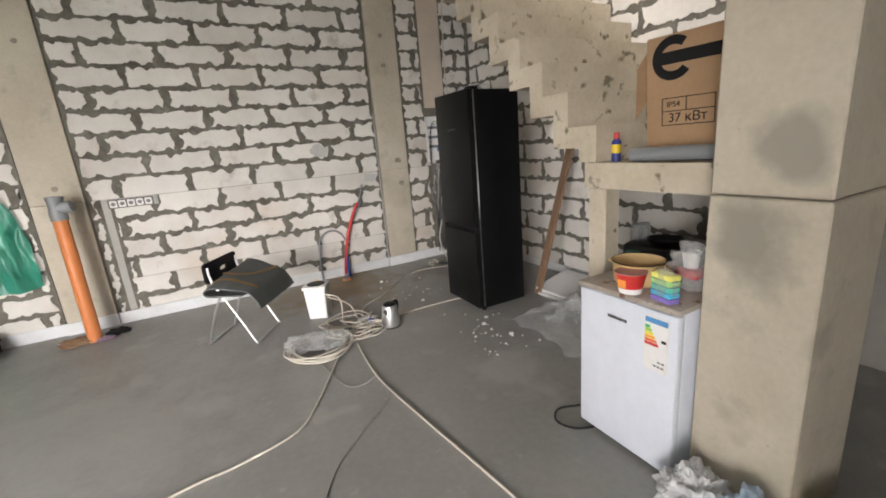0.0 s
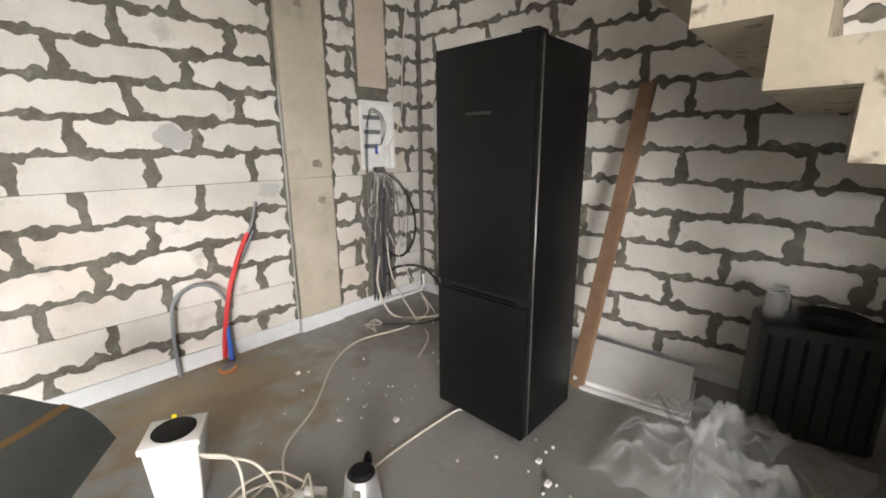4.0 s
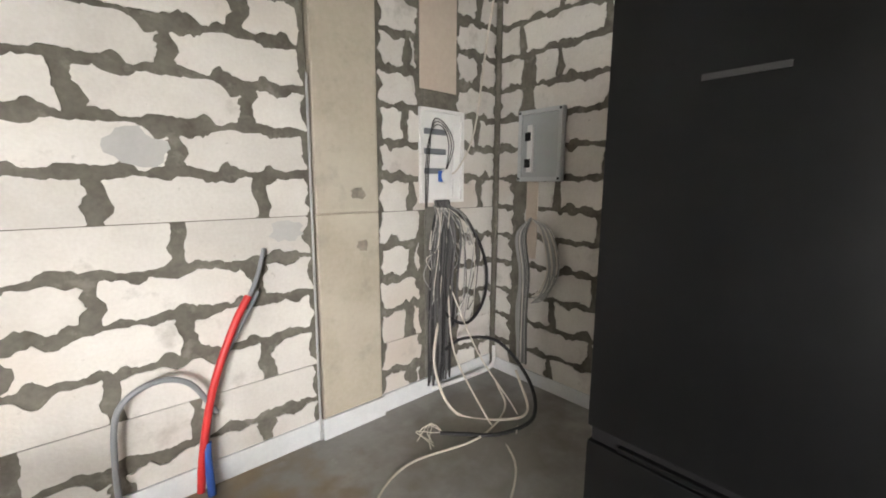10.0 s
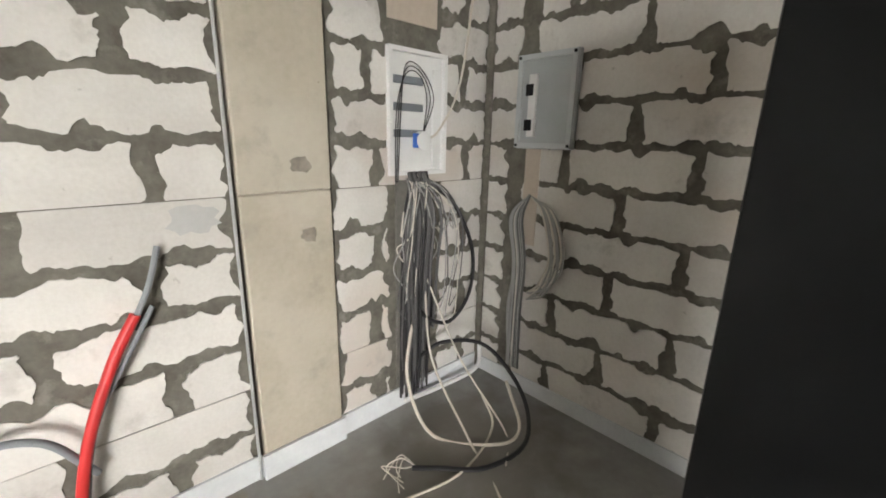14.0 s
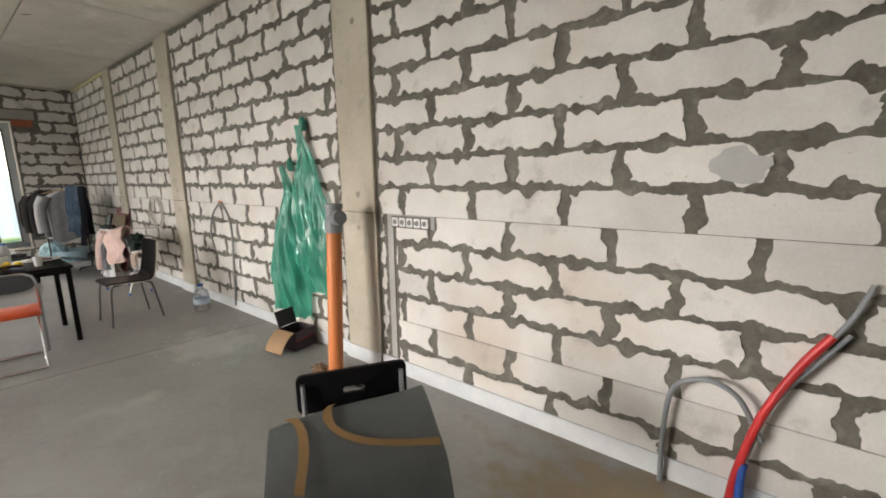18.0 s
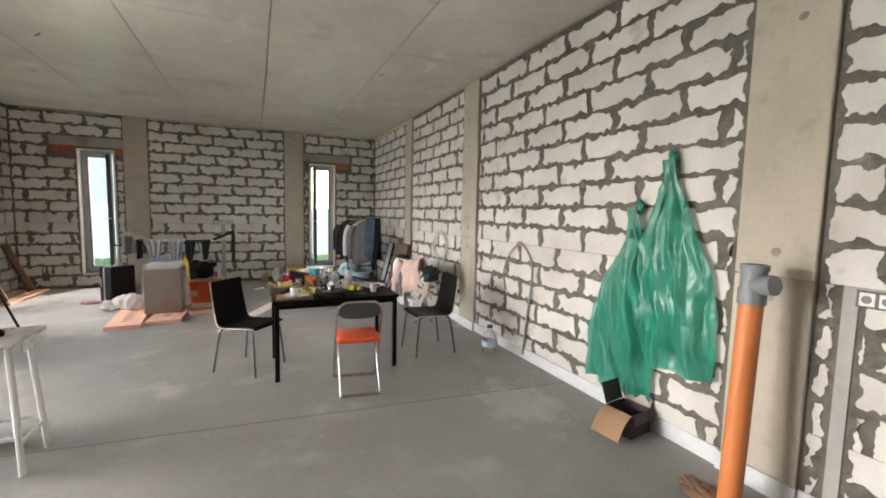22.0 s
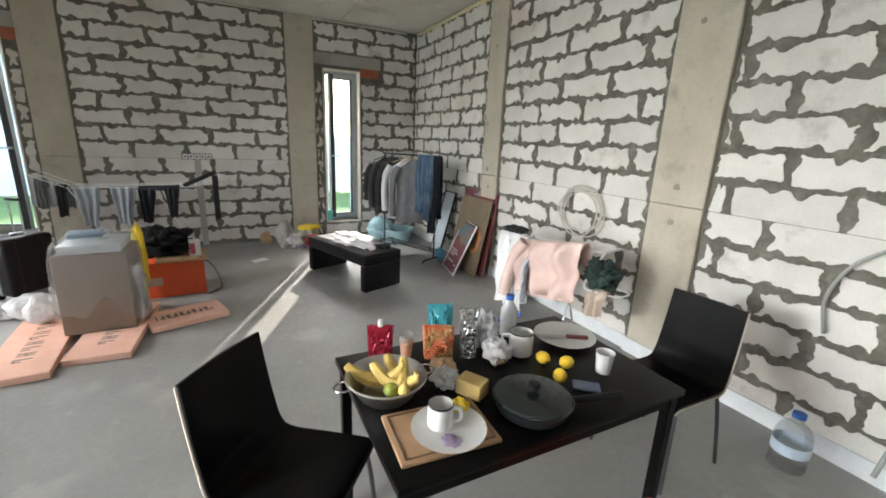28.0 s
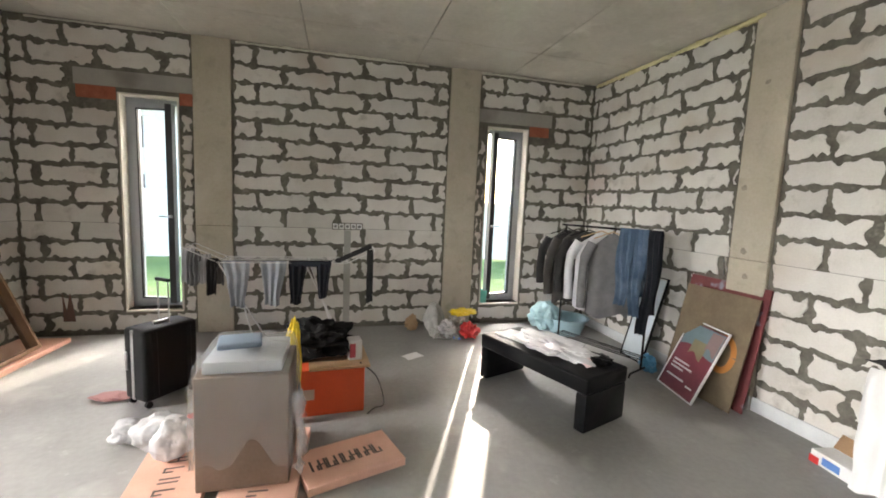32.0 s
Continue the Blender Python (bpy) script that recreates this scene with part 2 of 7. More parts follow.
M_FRIDGE = material("black_fridge_steel", (0.004, 0.0043, 0.0047), (0.0065, 0.007, 0.0075), 0.34, 3, 200, 0.02, rough_b=0.44)
M_FRIDGE.node_tree.nodes["Principled BSDF"].inputs["Specular IOR Level"].default_value = 0.13
M_LEG = material("dark_tube_steel", (0.10, 0.10, 0.105), (0.17, 0.17, 0.175), 0.3, 5, 80, 0.02, metal=0.8)
M_CHROME = material("chrome", (0.55, 0.55, 0.56), (0.7, 0.7, 0.71), 0.18, 5, 80, 0.02, metal=1.0)
M_STEEL = material("brushed_steel", (0.45, 0.45, 0.45), (0.6, 0.6, 0.6), 0.3, 5, 120, 0.03, metal=1.0)
M_BLACK_WOOD = material("black_painted_wood", (0.003, 0.003, 0.003), (0.0065, 0.006, 0.006), 0.34, 4, 90, 0.05)
M_ORANGE = plain("orange_vinyl", (0.80, 0.11, 0.03), 0.45)
M_GREY_PAD = plain("grey_vinyl", (0.12, 0.12, 0.125), 0.5)
M_PIPE = plain("orange_sewer_pipe", (0.62, 0.20, 0.06), 0.45)
M_GREY_PIPE = plain("grey_pipe_plastic", (0.22, 0.235, 0.25), 0.5)
M_GREEN = film("green_film", (0.014, 0.33, 0.22), 0.83, 0.28)
M_CLEAR = film("clear_film", (0.72, 0.73, 0.74), 0.38, 0.12)
M_MILK = film("milky_film", (0.82, 0.83, 0.85), 0.74, 0.3)
M_CARD = material("brown_cardboard", (0.30, 0.185, 0.10), (0.37, 0.235, 0.135), 0.85, 4, 60, 0.1)
M_CARD_GREY = material("greyed_cardboard", (0.20, 0.145, 0.105), (0.27, 0.20, 0.15), 0.85, 3, 50, 0.1)
M_PINK_FOAM = material("pink_insulation_foam", (0.72, 0.40, 0.30), (0.82, 0.50, 0.39), 0.75, 6, 120, 0.15)
M_WOOD = material("rough_plank", (0.17, 0.095, 0.055), (0.27, 0.165, 0.10), 0.8, 5, 60, 0.3)
M_PALE_WOOD = material("pale_wood", (0.42, 0.27, 0.155), (0.55, 0.37, 0.22), 0.6, 6, 60, 0.15)
M_RED = plain("red_plastic", (0.55, 0.03, 0.03), 0.42)
M_BLUE = plain("blue_plastic", (0.03, 0.11, 0.42), 0.4)
M_YELLOW = plain("yellow_plastic", (0.80, 0.58, 0.03), 0.4)
M_CABLE_W = plain("white_cable", (0.58, 0.54, 0.47), 0.5)
M_CABLE_G = plain("grey_cable", (0.30, 0.30, 0.29), 0.55)
M_CABLE_B = plain("black_cable", (0.018, 0.018, 0.02), 0.5)
M_CABLE_D = plain("dark_grey_cable", (0.085, 0.085, 0.085), 0.5)
M_PAPER = material("white_paper", (0.70, 0.70, 0.70), (0.8, 0.8, 0.8), 0.8, 5, 60, 0.05)
M_LEATHER = material("black_leatherette", (0.007, 0.007, 0.008), (0.014, 0.014, 0.015), 0.36, 8, 150, 0.2)
M_ALU = material("aluminium", (0.5, 0.5, 0.51), (0.62, 0.62, 0.63), 0.35, 6, 100, 0.03, metal=0.9)


M_FRIDGE.node_tree.nodes["Principled BSDF"].inputs["Specular IOR Level"].default_value = 0.2
for satin in (M_GREY_PAD, M_BLACK_WOOD, M_LEATHER, M_BLACK):
    satin.node_tree.nodes["Principled BSDF"].inputs["Specular IOR Level"].default_value = 0.12
M_WHITE_COOL = plain("cool_white_enamel", (0.66, 0.70, 0.78), 0.35)


# ---------- mesh helpers ----------
def box(bm, x0, x1, y0, y1, z0, z1, m=None):
    vs = [bm.verts.new((x, y, z)) for z in (z0, z1) for y in (y0, y1) for x in (x0, x1)]
    if m is not None:
        for v in vs:
            v.co = m @ v.co
    for f in ((0, 2, 3, 1), (4, 5, 7, 6), (0, 1, 5, 4), (2, 6, 7, 3), (0, 4, 6, 2), (1, 3, 7, 5)):
        bm.faces.new([vs[i] for i in f])
    return bm


def rbox(x0, x1, y0, y1, z0, z1, r=0.01, seg=2, m=None):
    bm = bmesh.new()
    box(bm, x0, x1, y0, y1, z0, z1)
    bmesh.ops.bevel(bm, geom=bm.edges[:], offset=r, segments=seg, profile=0.5, affect="EDGES")
    if m is not None:
        bmesh.ops.transform(bm, matrix=m, verts=bm.verts)
    return bm


def lathe(profile, n=20, bm=None, at=(0, 0, 0), cap=True):
    """Turns a profile of (radius, height) round z."""
    bm = bm or bmesh.new()
    rings = []
    for r, z in profile:
        rings.append([bm.verts.new((at[0] + r * math.cos(2 * math.pi * i / n), at[1] + r * math.sin(2 * math.pi * i / n), at[2] + z)) for i in range(n)])
    for a, b in zip(rings, rings[1:]):
        for i in range(n):
            bm.faces.new((a[i], a[(i + 1) % n], b[(i + 1) % n], b[i]))
    if cap:
        bm.faces.new(rings[0][::-1])
        bm.faces.new(rings[-1])
    return bm


def smooth_line(points, steps=6):
    """A Catmull-Rom line through the points."""
    p = [Vector(q) for q in points]
    p = [p[0] * 2 - p[1], *p, p[-1] * 2 - p[-2]]
    out = []
    for i in range(1, len(p) - 2):
        for s in range(steps):
            t = s / steps
            a, b, c, d = p[i - 1:i + 3]
            out.append(0.5 * (2 * b + (c - a) * t + (2 * a - 5 * b + 4 * c - d) * t * t + (3 * b - a - 3 * c + d) * t ** 3))
    return [*out, p[-2]]


def tube(points, r, n=8, bm=None, steps=6, curve=True):
    bm = bm or bmesh.new()
    line = smooth_line(points, steps) if curve and len(points) > 2 else [Vector(q) for q in points]
    up, rings = Vector((0.13, 0.31, 0.94)), []
    for i, q in enumerate(line):
        d = (line[min(i + 1, len(line) - 1)] - line[max(i - 1, 0)]).normalized()
        a = d.cross(up)
        if a.length < 0.1:
            a = d.cross(Vector((1, 0, 0)))
        a.normalize()
        b = d.cross(a)
        rr = r[min(i, len(r) - 1)] if isinstance(r, (list, tuple)) else r
        rings.append([bm.verts.new(q + rr * (math.cos(2 * math.pi * k / n) * a + math.sin(2 * math.pi * k / n) * b)) for k in range(n)])
        up = -b if abs(d.dot(b)) < 0.9 else up
    for s, e in zip(rings, rings[1:]):
        for k in range(n):
            bm.faces.new((s[k], s[(k + 1) % n], e[(k + 1) % n], e[k]))
    bm.faces.new(rings[0][::-1])
    bm.faces.new(rings[-1])
    return bm


def sheet(f, nu, nv, thick=0.0):
    """A surface over a grid: f(u, v), both 0 to 1."""
    bm = bmesh.new()
    g = [[bm.verts.new(f(i / nu, j / nv)) for j in range(nv + 1)] for i in range(nu + 1)]
    for i in range(nu):
        for j in range(nv):
            bm.faces.new((g[i][j], g[i + 1][j], g[i + 1][j + 1], g[i][j + 1]))
    if thick:
        bmesh.ops.recalc_face_normals(bm, faces=bm.faces)
        bmesh.ops.solidify(bm, geom=bm.faces[:], thickness=thick)
    return bm


def blob(place, size, rough=0.25, seed=0, cuts=0, freq=2.2):
    """A crumpled lump, flat underneath."""
    bm = bmesh.new()
    bmesh.ops.create_icosphere(bm, subdivisions=cuts or (5 if max(size) > 0.085 else 4), radius=1)
    for v in bm.verts:
        d = v.co.normalized()
        k = 1 + rough * (noise.noise(d * freq + Vector((seed * 7.1, 3, 1))) + 0.4 * noise.noise(d * freq * 2.7 + Vector((seed, 9, 4))))
        k -= rough * (0.22 * abs(noise.noise(d * 5.3 + Vector((2, seed, 5)))) + 0.10 * abs(noise.noise(d * 11.0 + Vector((seed, 1, 8)))))
        c = d * k
        v.co = Vector((place[0] + c.x * size[0], place[1] + c.y * size[1], place[2] + size[2] + max(c.z, -0.95) * size[2]))
    return bm


def snack_bag(w, d, h, seed, lean=0.0):
    """A pillow bag stood on end: swollen below, sealed flat at the head, creased all over."""
    def f(u, v):
        a = 2 * math.pi * u
        c, s = math.cos(a), math.sin(a)
        fat = d / 2 * (math.sin(math.pi * min(1, 0.25 + 0.75 * v)) ** 0.7 if v < 0.97 else 0.03) + 0.001
        q = Vector((c * 2.2, s * 1.4, v * 4 + seed))
        crease = abs(noise.noise(q * 1.6)) + 0.6 * abs(noise.noise(q * 3.7)) + 0.3 * noise.noise(q * 8)
        return Vector((w / 2 * (math.copysign(abs(c) ** 0.6, c)) * (1 - 0.12 * crease) * (0.9 + 0.1 * v), s * fat * (1.15 - 0.75 * crease) + lean * v + 0.05 * w * noise.noise(q * 0.8) * v, h * v * (1 + 0.05 * noise.noise(Vector((c * 3, seed, 2))))))
    return sheet(f, 72, 40)


def part(name, bm, mat, parent=None, label="", shade=True):
    """Links a bmesh as one mesh object under a thing or a part."""
    me = bpy.data.meshes.new(name)
    bmesh.ops.recalc_face_normals(bm, faces=bm.faces)
    bm.to_mesh(me)
    bm.free()
    if shade:
        me.shade_smooth()
        me.set_sharp_from_angle(angle=radians(38))
    me.materials.append(mat)
    ob = new(name, me)
    if parent is not None:
        ob.parent = parent
    if label:
        tagged(ob, label)
    return ob


def thing(name, label, category, x=0, y=0, z=0, turn=0, group="", kind=""):
    ob = new(name)
    ob.empty_display_size = 0.1
    ob.matrix_basis = pose(x, y, z, 0, 0, turn)
    return tagged(ob, label, category, group, kind)


def solid(name, bm, mat, label, category, x=0, y=0, z=0, turn=0, group="", kind="", shade=True):
    """A thing made of one mesh."""
    ob = part(name, bm, mat, shade=shade)
    ob.matrix_basis = pose(x, y, z, 0, 0, turn)
    return tagged(ob, label, category, group, kind)


def letters(text, size, m, mat, name, parent=None, deep=0.001):
    cu = bpy.data.curves.new(name, "FONT")
    cu.body, cu.size, cu.extrude, cu.align_x, cu.align_y = text, size, deep, "CENTER", "CENTER"
    tmp = bpy.data.objects.new(name, cu)
    me = bpy.data.meshes.new_from_object(tmp)
    bpy.data.objects.remove(tmp)
    me.materials.append(mat)
    ob = new(name, me)
    ob.matrix_basis = m
    if parent is not None:
        ob.parent = parent
    return ob

# ---------- floor, ground, ceiling ----------
bm = bmesh.new()
box(bm, WEST - 0.4, EAST + 0.4, SOUTH - 0.4, NORTH + 0.4, -0.25, 0.0)
floor = part("floor", bm, M_FLOOR, shade=False)
tagged(floor, "grey cement screed floor with pale dust and stains", "floor", kind="structure")

bm = bmesh.new()
xs = [WEST, -9.0, -6.6, -4.38, -2.0, 0.4, 1.92]
ys = [SOUTH, -0.75, 0.5, 1.72, 2.95, 4.2, NORTH]
for i in range(6):
    for j in range(6):
        g = 0.005
        box(bm, xs[i] + g, xs[i + 1] - g, ys[j] + g, ys[j + 1] - g, TOP, TOP + 0.06)
box(bm, 1.925, EAST, 4.06, NORTH, TOP, TOP + 0.06)
box(bm, 1.925, EAST, SOUTH, 0.9, TOP, TOP + 0.06)
box(bm, WEST - 0.4, 1.915, SOUTH - 0.4, NORTH + 0.4, TOP + 0.062, TOP + 0.25)
box(bm, 1.925, EAST + 0.4, 4.06, NORTH + 0.4, TOP + 0.062, TOP + 0.25)
box(bm, 1.925, EAST + 0.4, SOUTH - 0.4, 0.9, TOP + 0.062, TOP + 0.25)
box(bm, WEST - 0.4, WEST - 0.002, SOUTH - 0.4, NORTH + 0.4, TOP + 0.001, TOP + 0.061)
box(bm, WEST, EAST + 0.4, SOUTH - 0.4, SOUTH - 0.002, TOP + 0.001, TOP + 0.061)
box(bm, WEST, 1.92, NORTH + 0.002, NORTH + 0.4, TOP + 0.001, TOP + 0.061)
ceiling = part("ceiling", bm, M_CEILING, shade=False)
tagged(ceiling, "bare concrete ceiling with formwork seams and glossy patches", "ceiling", kind="structure")


# ---------- block walls ----------
def ragged(n, low, high, rng):
    """Depths of a smeared mortar edge: slow drift, round trowel blobs and fine crumbs."""
    knots = [rng.random() ** 1.8 for _ in range(n // 4 + 3)]
    out = []
    for k in range(n):
        i, f = divmod(k / 4, 1)
        i, f = int(i), f * f * (3 - 2 * f)
        drift = knots[i] * (1 - f) + knots[i + 1] * f
        out.append(low + (high - low) * 0.95 * drift + rng.uniform(-0.0035, 0.0042))
    for _ in range(max(1, n // 8)):
        k, r, big = rng.randrange(n), rng.uniform(1.6, 4.5), rng.uniform(0.006, 0.021)
        for j in range(n):
            d = (j - k) / r
            if abs(d) < 1:
                out[j] += big * math.sqrt(1 - d * d)
    return [max(0.002, v) for v in out]


BLOCKS = {}


def block_mesh(length, high, thin_low, thin_top, variant, wide):
    key = (length, high, thin_low, thin_top, variant, wide)
    if key in BLOCKS:
        return BLOCKS[key]
    rng = random.Random(repr(key))
    pts = []
    nx, nz = max(4, round(length / 0.014)), 11
    a, b = wide
    low = [0.002] * nx if thin_low else ragged(nx, a, b, rng)
    top = [0.002] * nx if thin_top else ragged(nx, a * 0.9, b * 0.8, rng)
    lean = rng.uniform(-0.008, 0.008)
    left = [v * 1.15 + 0.004 for v in ragged(nz, a, b, rng)]
    right = [v * 1.15 + 0.004 for v in ragged(nz, a, b, rng)]
    for i in range(nx):
        u = (i + rng.uniform(0.15, 0.85)) / nx
        pts.append((left[0] + u * (length - left[0] - right[0]), low[i]))
    for i in range(nz):
        u = (i + rng.uniform(0.2, 0.8)) / nz
        pts.append((length - right[i] + lean * (u - 0.5), low[-1] + u * (high - low[-1] - top[-1])))
    for i in reversed(range(nx)):
        u = (i + rng.uniform(0.15, 0.85)) / nx
        pts.append((left[-1] + u * (length - left[-1] - right[-1]), high - top[i]))
    for i in reversed(range(nz)):
        u = (i + rng.uniform(0.2, 0.8)) / nz
        pts.append((left[i] + lean * (u - 0.5), low[0] + u * (high - low[0] - top[0])))
    n = len(pts)
    verts = [(x, -0.006, z) for x, z in pts] + [(x, 0.004, z) for x, z in pts]
    faces = [tuple(range(n))] + [(i, i + n, (i + 1) % n + n, (i + 1) % n) for i in range(n)]
    me = bpy.data.meshes.new("block")
    me.from_pydata(verts, [], faces)
    me.update()
    me.materials.append(M_BLOCK)
    BLOCKS[key] = me
    return me


def cells(edges_u, edges_z, holes):
    for u0, u1 in zip(edges_u, edges_u[1:]):
        for z0, z1 in zip(edges_z, edges_z[1:]):
            cu, cz = (u0 + u1) / 2, (z0 + z1) / 2
            if not any(h[0] < cu < h[1] and h[2] < cz < h[3] for h in holes):
                yield u0, u1, z0, z1


PIECES = []


def block_wall(name, start, u, length, z0, z1, holes=(), bands=(), offset=0.0, thick=0.38, thin=(6,), label="", wide=(0.009, 0.040)):
    """A wall of courses 0.2 m high. start: its lower left corner seen from inside; u: the way it runs; holes and bands: (u0, u1, z0, z1)."""
    u = Vector((*u, 0))
    inward = Vector((0, 0, 1)).cross(u) * -1
    m = Matrix.Translation((*start, 0)) @ Matrix((u, -inward, (0, 0, 1))).transposed().to_4x4()
    bm = bmesh.new()
    eu = sorted({0, length, *[h[0] for h in holes], *[h[1] for h in holes]})
    ez = sorted({z0, z1, *[h[2] for h in holes], *[h[3] for h in holes]})
    for a, b, c, d in cells(eu, ez, holes):
        box(bm, a, b, 0, thick, c, d)
    bmesh.ops.remove_doubles(bm, verts=bm.verts, dist=0.0005)
    wall = part(name, bm, M_MORTAR, shade=False)
    wall.matrix_basis = m
    tagged(wall, label or "wall of white aerated concrete blocks in rough grey mortar", "wall", kind="structure")
    PIECES.append((wall, length, z0, z1, [*holes, *bands], offset, thin, wide))
    return wall


def lay_blocks(wall, length, z0, z1, holes, offset, thin, wide):
    rng = random.Random(wall.name)
    k = math.floor((z0 - 0.04) / 0.2)
    while 0.04 + 0.2 * k < z1 - 0.03:
        a, b = max(0.04 + 0.2 * k, z0), min(0.24 + 0.2 * k, z1)
        high = round(b - a, 3)
        if high > 0.05:
            shift = (offset + (0.3 if k % 2 else 0.0) + rng.uniform(-0.03, 0.03)) % 0.6
            cuts = [shift + 0.6 * i for i in range(-1, int(length / 0.6) + 2)]
            cuts = [0.0, *[c for c in cuts if 0.07 < c < length - 0.07], length]
            spans = []
            for c, d in zip(cuts, cuts[1:]):
                parts = [(c, d)]
                for h in holes:
                    if h[2] < b - 0.02 and h[3] > a + 0.02:
                        parts = [q for s, e in parts for q in (((s, min(e, h[0])), (max(s, h[1]), e)) if h[0] < e and h[1] > s else ((s, e),)) if q[1] - q[0] > 0.05]
                spans += parts
            for c, d in spans:
                size = round(d - c, 2)
                me = block_mesh(size, high, k in thin, k + 1 in thin, rng.randrange(7 if size == 0.6 else 2), wide)
                ob = new("block", me)
                ob.parent = wall
                ob.matrix_basis = Matrix.Translation((c, rng.uniform(-0.0015, 0.0015), a))
        k += 1


W_HOLES = [(-0.20 - SOUTH, 0.38 - SOUTH, 0.28, 2.62), (3.93 - SOUTH, 4.51 - SOUTH, 0.28, 2.62)]
W_BANDS = [(0.52 - SOUTH, 0.90 - SOUTH, 0, 3.3), (3.41 - SOUTH, 3.80 - SOUTH, 0, 3.3), (-0.60 - SOUTH, 0.52 - SOUTH, 2.62, 2.84), (3.80 - SOUTH, 4.86 - SOUTH, 2.62, 2.84)]
block_wall("wall_west", (WEST, SOUTH), (0, 1), NORTH - SOUTH, 0, TOP, W_HOLES, W_BANDS, 0.18, thick=0.24)
COLUMNS = ((-7.53, -7.17), (-5.11, -4.68), (-1.47, -1.06), (1.86, 2.25))
NORTH_SPANS = ((WEST, -7.53, 0.1), (-7.17, -5.11, 0.35), (-4.68, -1.47, 0.10), (-1.06, 1.86, 0.25), (2.25, EAST, 0.22))
for k, (a, b, off) in enumerate(NORTH_SPANS):
    bands = [(0.31, 0.60, 1.95, 3.3), (0.33, 0.62, 0, 1.26)] if k == 4 else [(0.10, 0.17, 0, 1.14)] if k == 3 else []
    block_wall("wall_north_%d" % (k + 1), (a, NORTH), (1, 0), b - a, 0, TOP, (), bands, off, thin=(2, 6) if k >= 3 else (6,))
S_HOLES = [(EAST + 6.62, EAST + 7.60, 0.26, 2.56), (EAST + 1.6, EAST + 5.0, 0.30, 2.60)]
S_BANDS = [(EAST + 6.25, EAST + 7.97, 2.56, 2.80)]
block_wall("wall_south", (EAST, SOUTH), (-1, 0), EAST - WEST, 0, TOP, S_HOLES, S_BANDS, 0.2)
block_wall("wall_east", (EAST, NORTH), (0, -1), NORTH - 2.12, 0, 5.9, (), [(0.19, 0.26, 0, 1.43), (0.24, 0.30, 1.9, 2.2)], 0.525, thin=(), wide=(0.008, 0.030))


def concrete(name, boxes, label, mat=M_CONCRETE, kind="structure", category="column", joints=()):
    bm = bmesh.new()
    for b in boxes:
        box(bm, *b)
    bmesh.ops.bevel(bm, geom=bm.edges[:], offset=0.006, segments=1, affect="EDGES")
    ob = part(name, bm, mat, shade=False)
    return tagged(ob, label, category, kind=kind)


for k, (a, b) in enumerate(COLUMNS):
    concrete("column_north_%d" % (k + 1), [(a + 0.012, b - 0.004, NORTH - 0.028, NORTH + 0.3, 0, 1.243), (a + 0.012, b - 0.004, NORTH - 0.030, NORTH + 0.3, 1.245, TOP)], "beige cast concrete column with form tie marks")
for k, (a, b) in enumerate(((0.52, 0.90), (3.41, 3.80))):
    concrete("column_west_%d" % (k + 1), [(WEST - 0.3, WEST + 0.028, a, b, 0, 1.243), (WEST - 0.3, WEST + 0.03, a, b, 1.245, TOP)], "beige cast concrete column with form tie marks")
concrete("column_stair", [(1.60, 2.03, 0.93, 1.28, 0, 1.24), (1.602, 2.028, 0.932, 1.278, 1.246, TOP)], "stained cast concrete pillar beside the staircase")
concrete("column_hall", [(-3.63, -3.25, 0.54, 0.92, 0, TOP)], "stained cast concrete pillar in the middle of the hall")
concrete("column_east", [(EAST - 0.02, EAST + 0.4, 1.75, 2.12, 0, 5.9)], "grey plastered concrete column at the stair wall", M_PLASTER)
concrete("wall_east_low", [(EAST, EAST + 0.2, SOUTH, 1.75, 0, 1.18), (EAST, EAST + 0.2, SOUTH, 0.3, 1.18, TOP)], "grey plastered wall below the landing", M_PLASTER, category="wall")
concrete("lintel_west_1", [(WEST - 0.3, WEST + 0.004, -0.58, 0.515, 2.66, 2.83)], "grey concrete lintel over a narrow window", M_PLASTER, category="lintel")
concrete("lintel_west_2", [(WEST - 0.3, WEST + 0.004, 3.805, 4.84, 2.66, 2.83)], "grey concrete lintel over a narrow window", M_PLASTER, category="lintel")
concrete("lintel_south", [(-7.95, -6.27 + 0.02, SOUTH - 0.3, SOUTH + 0.004, 2.60, 2.80)], "grey concrete lintel over a wide window", M_PLASTER, category="lintel")

# red bricks that carry the lintels
for k, (x0, x1, y0, y1) in enumerate(((WEST - 0.1, WEST + 0.008, -0.56, -0.205), (WEST - 0.1, WEST + 0.008, 0.385, 0.515), (WEST - 0.1, WEST + 0.008, 4.515, 4.80), (-6.61, -6.30, SOUTH - 0.1, SOUTH + 0.008), (-7.93, -7.61, SOUTH - 0.1, SOUTH + 0.008))):
    tagged(part("brick_course_%d" % (k + 1), rbox(x0, x1, y0, y1, 2.47 if k > 2 else 2.53, 2.60 if k > 2 else 2.66, 0.006, 1), M_RED_BRICK, shade=False), "red brick padstone under the lintel", "brick", kind="structure")

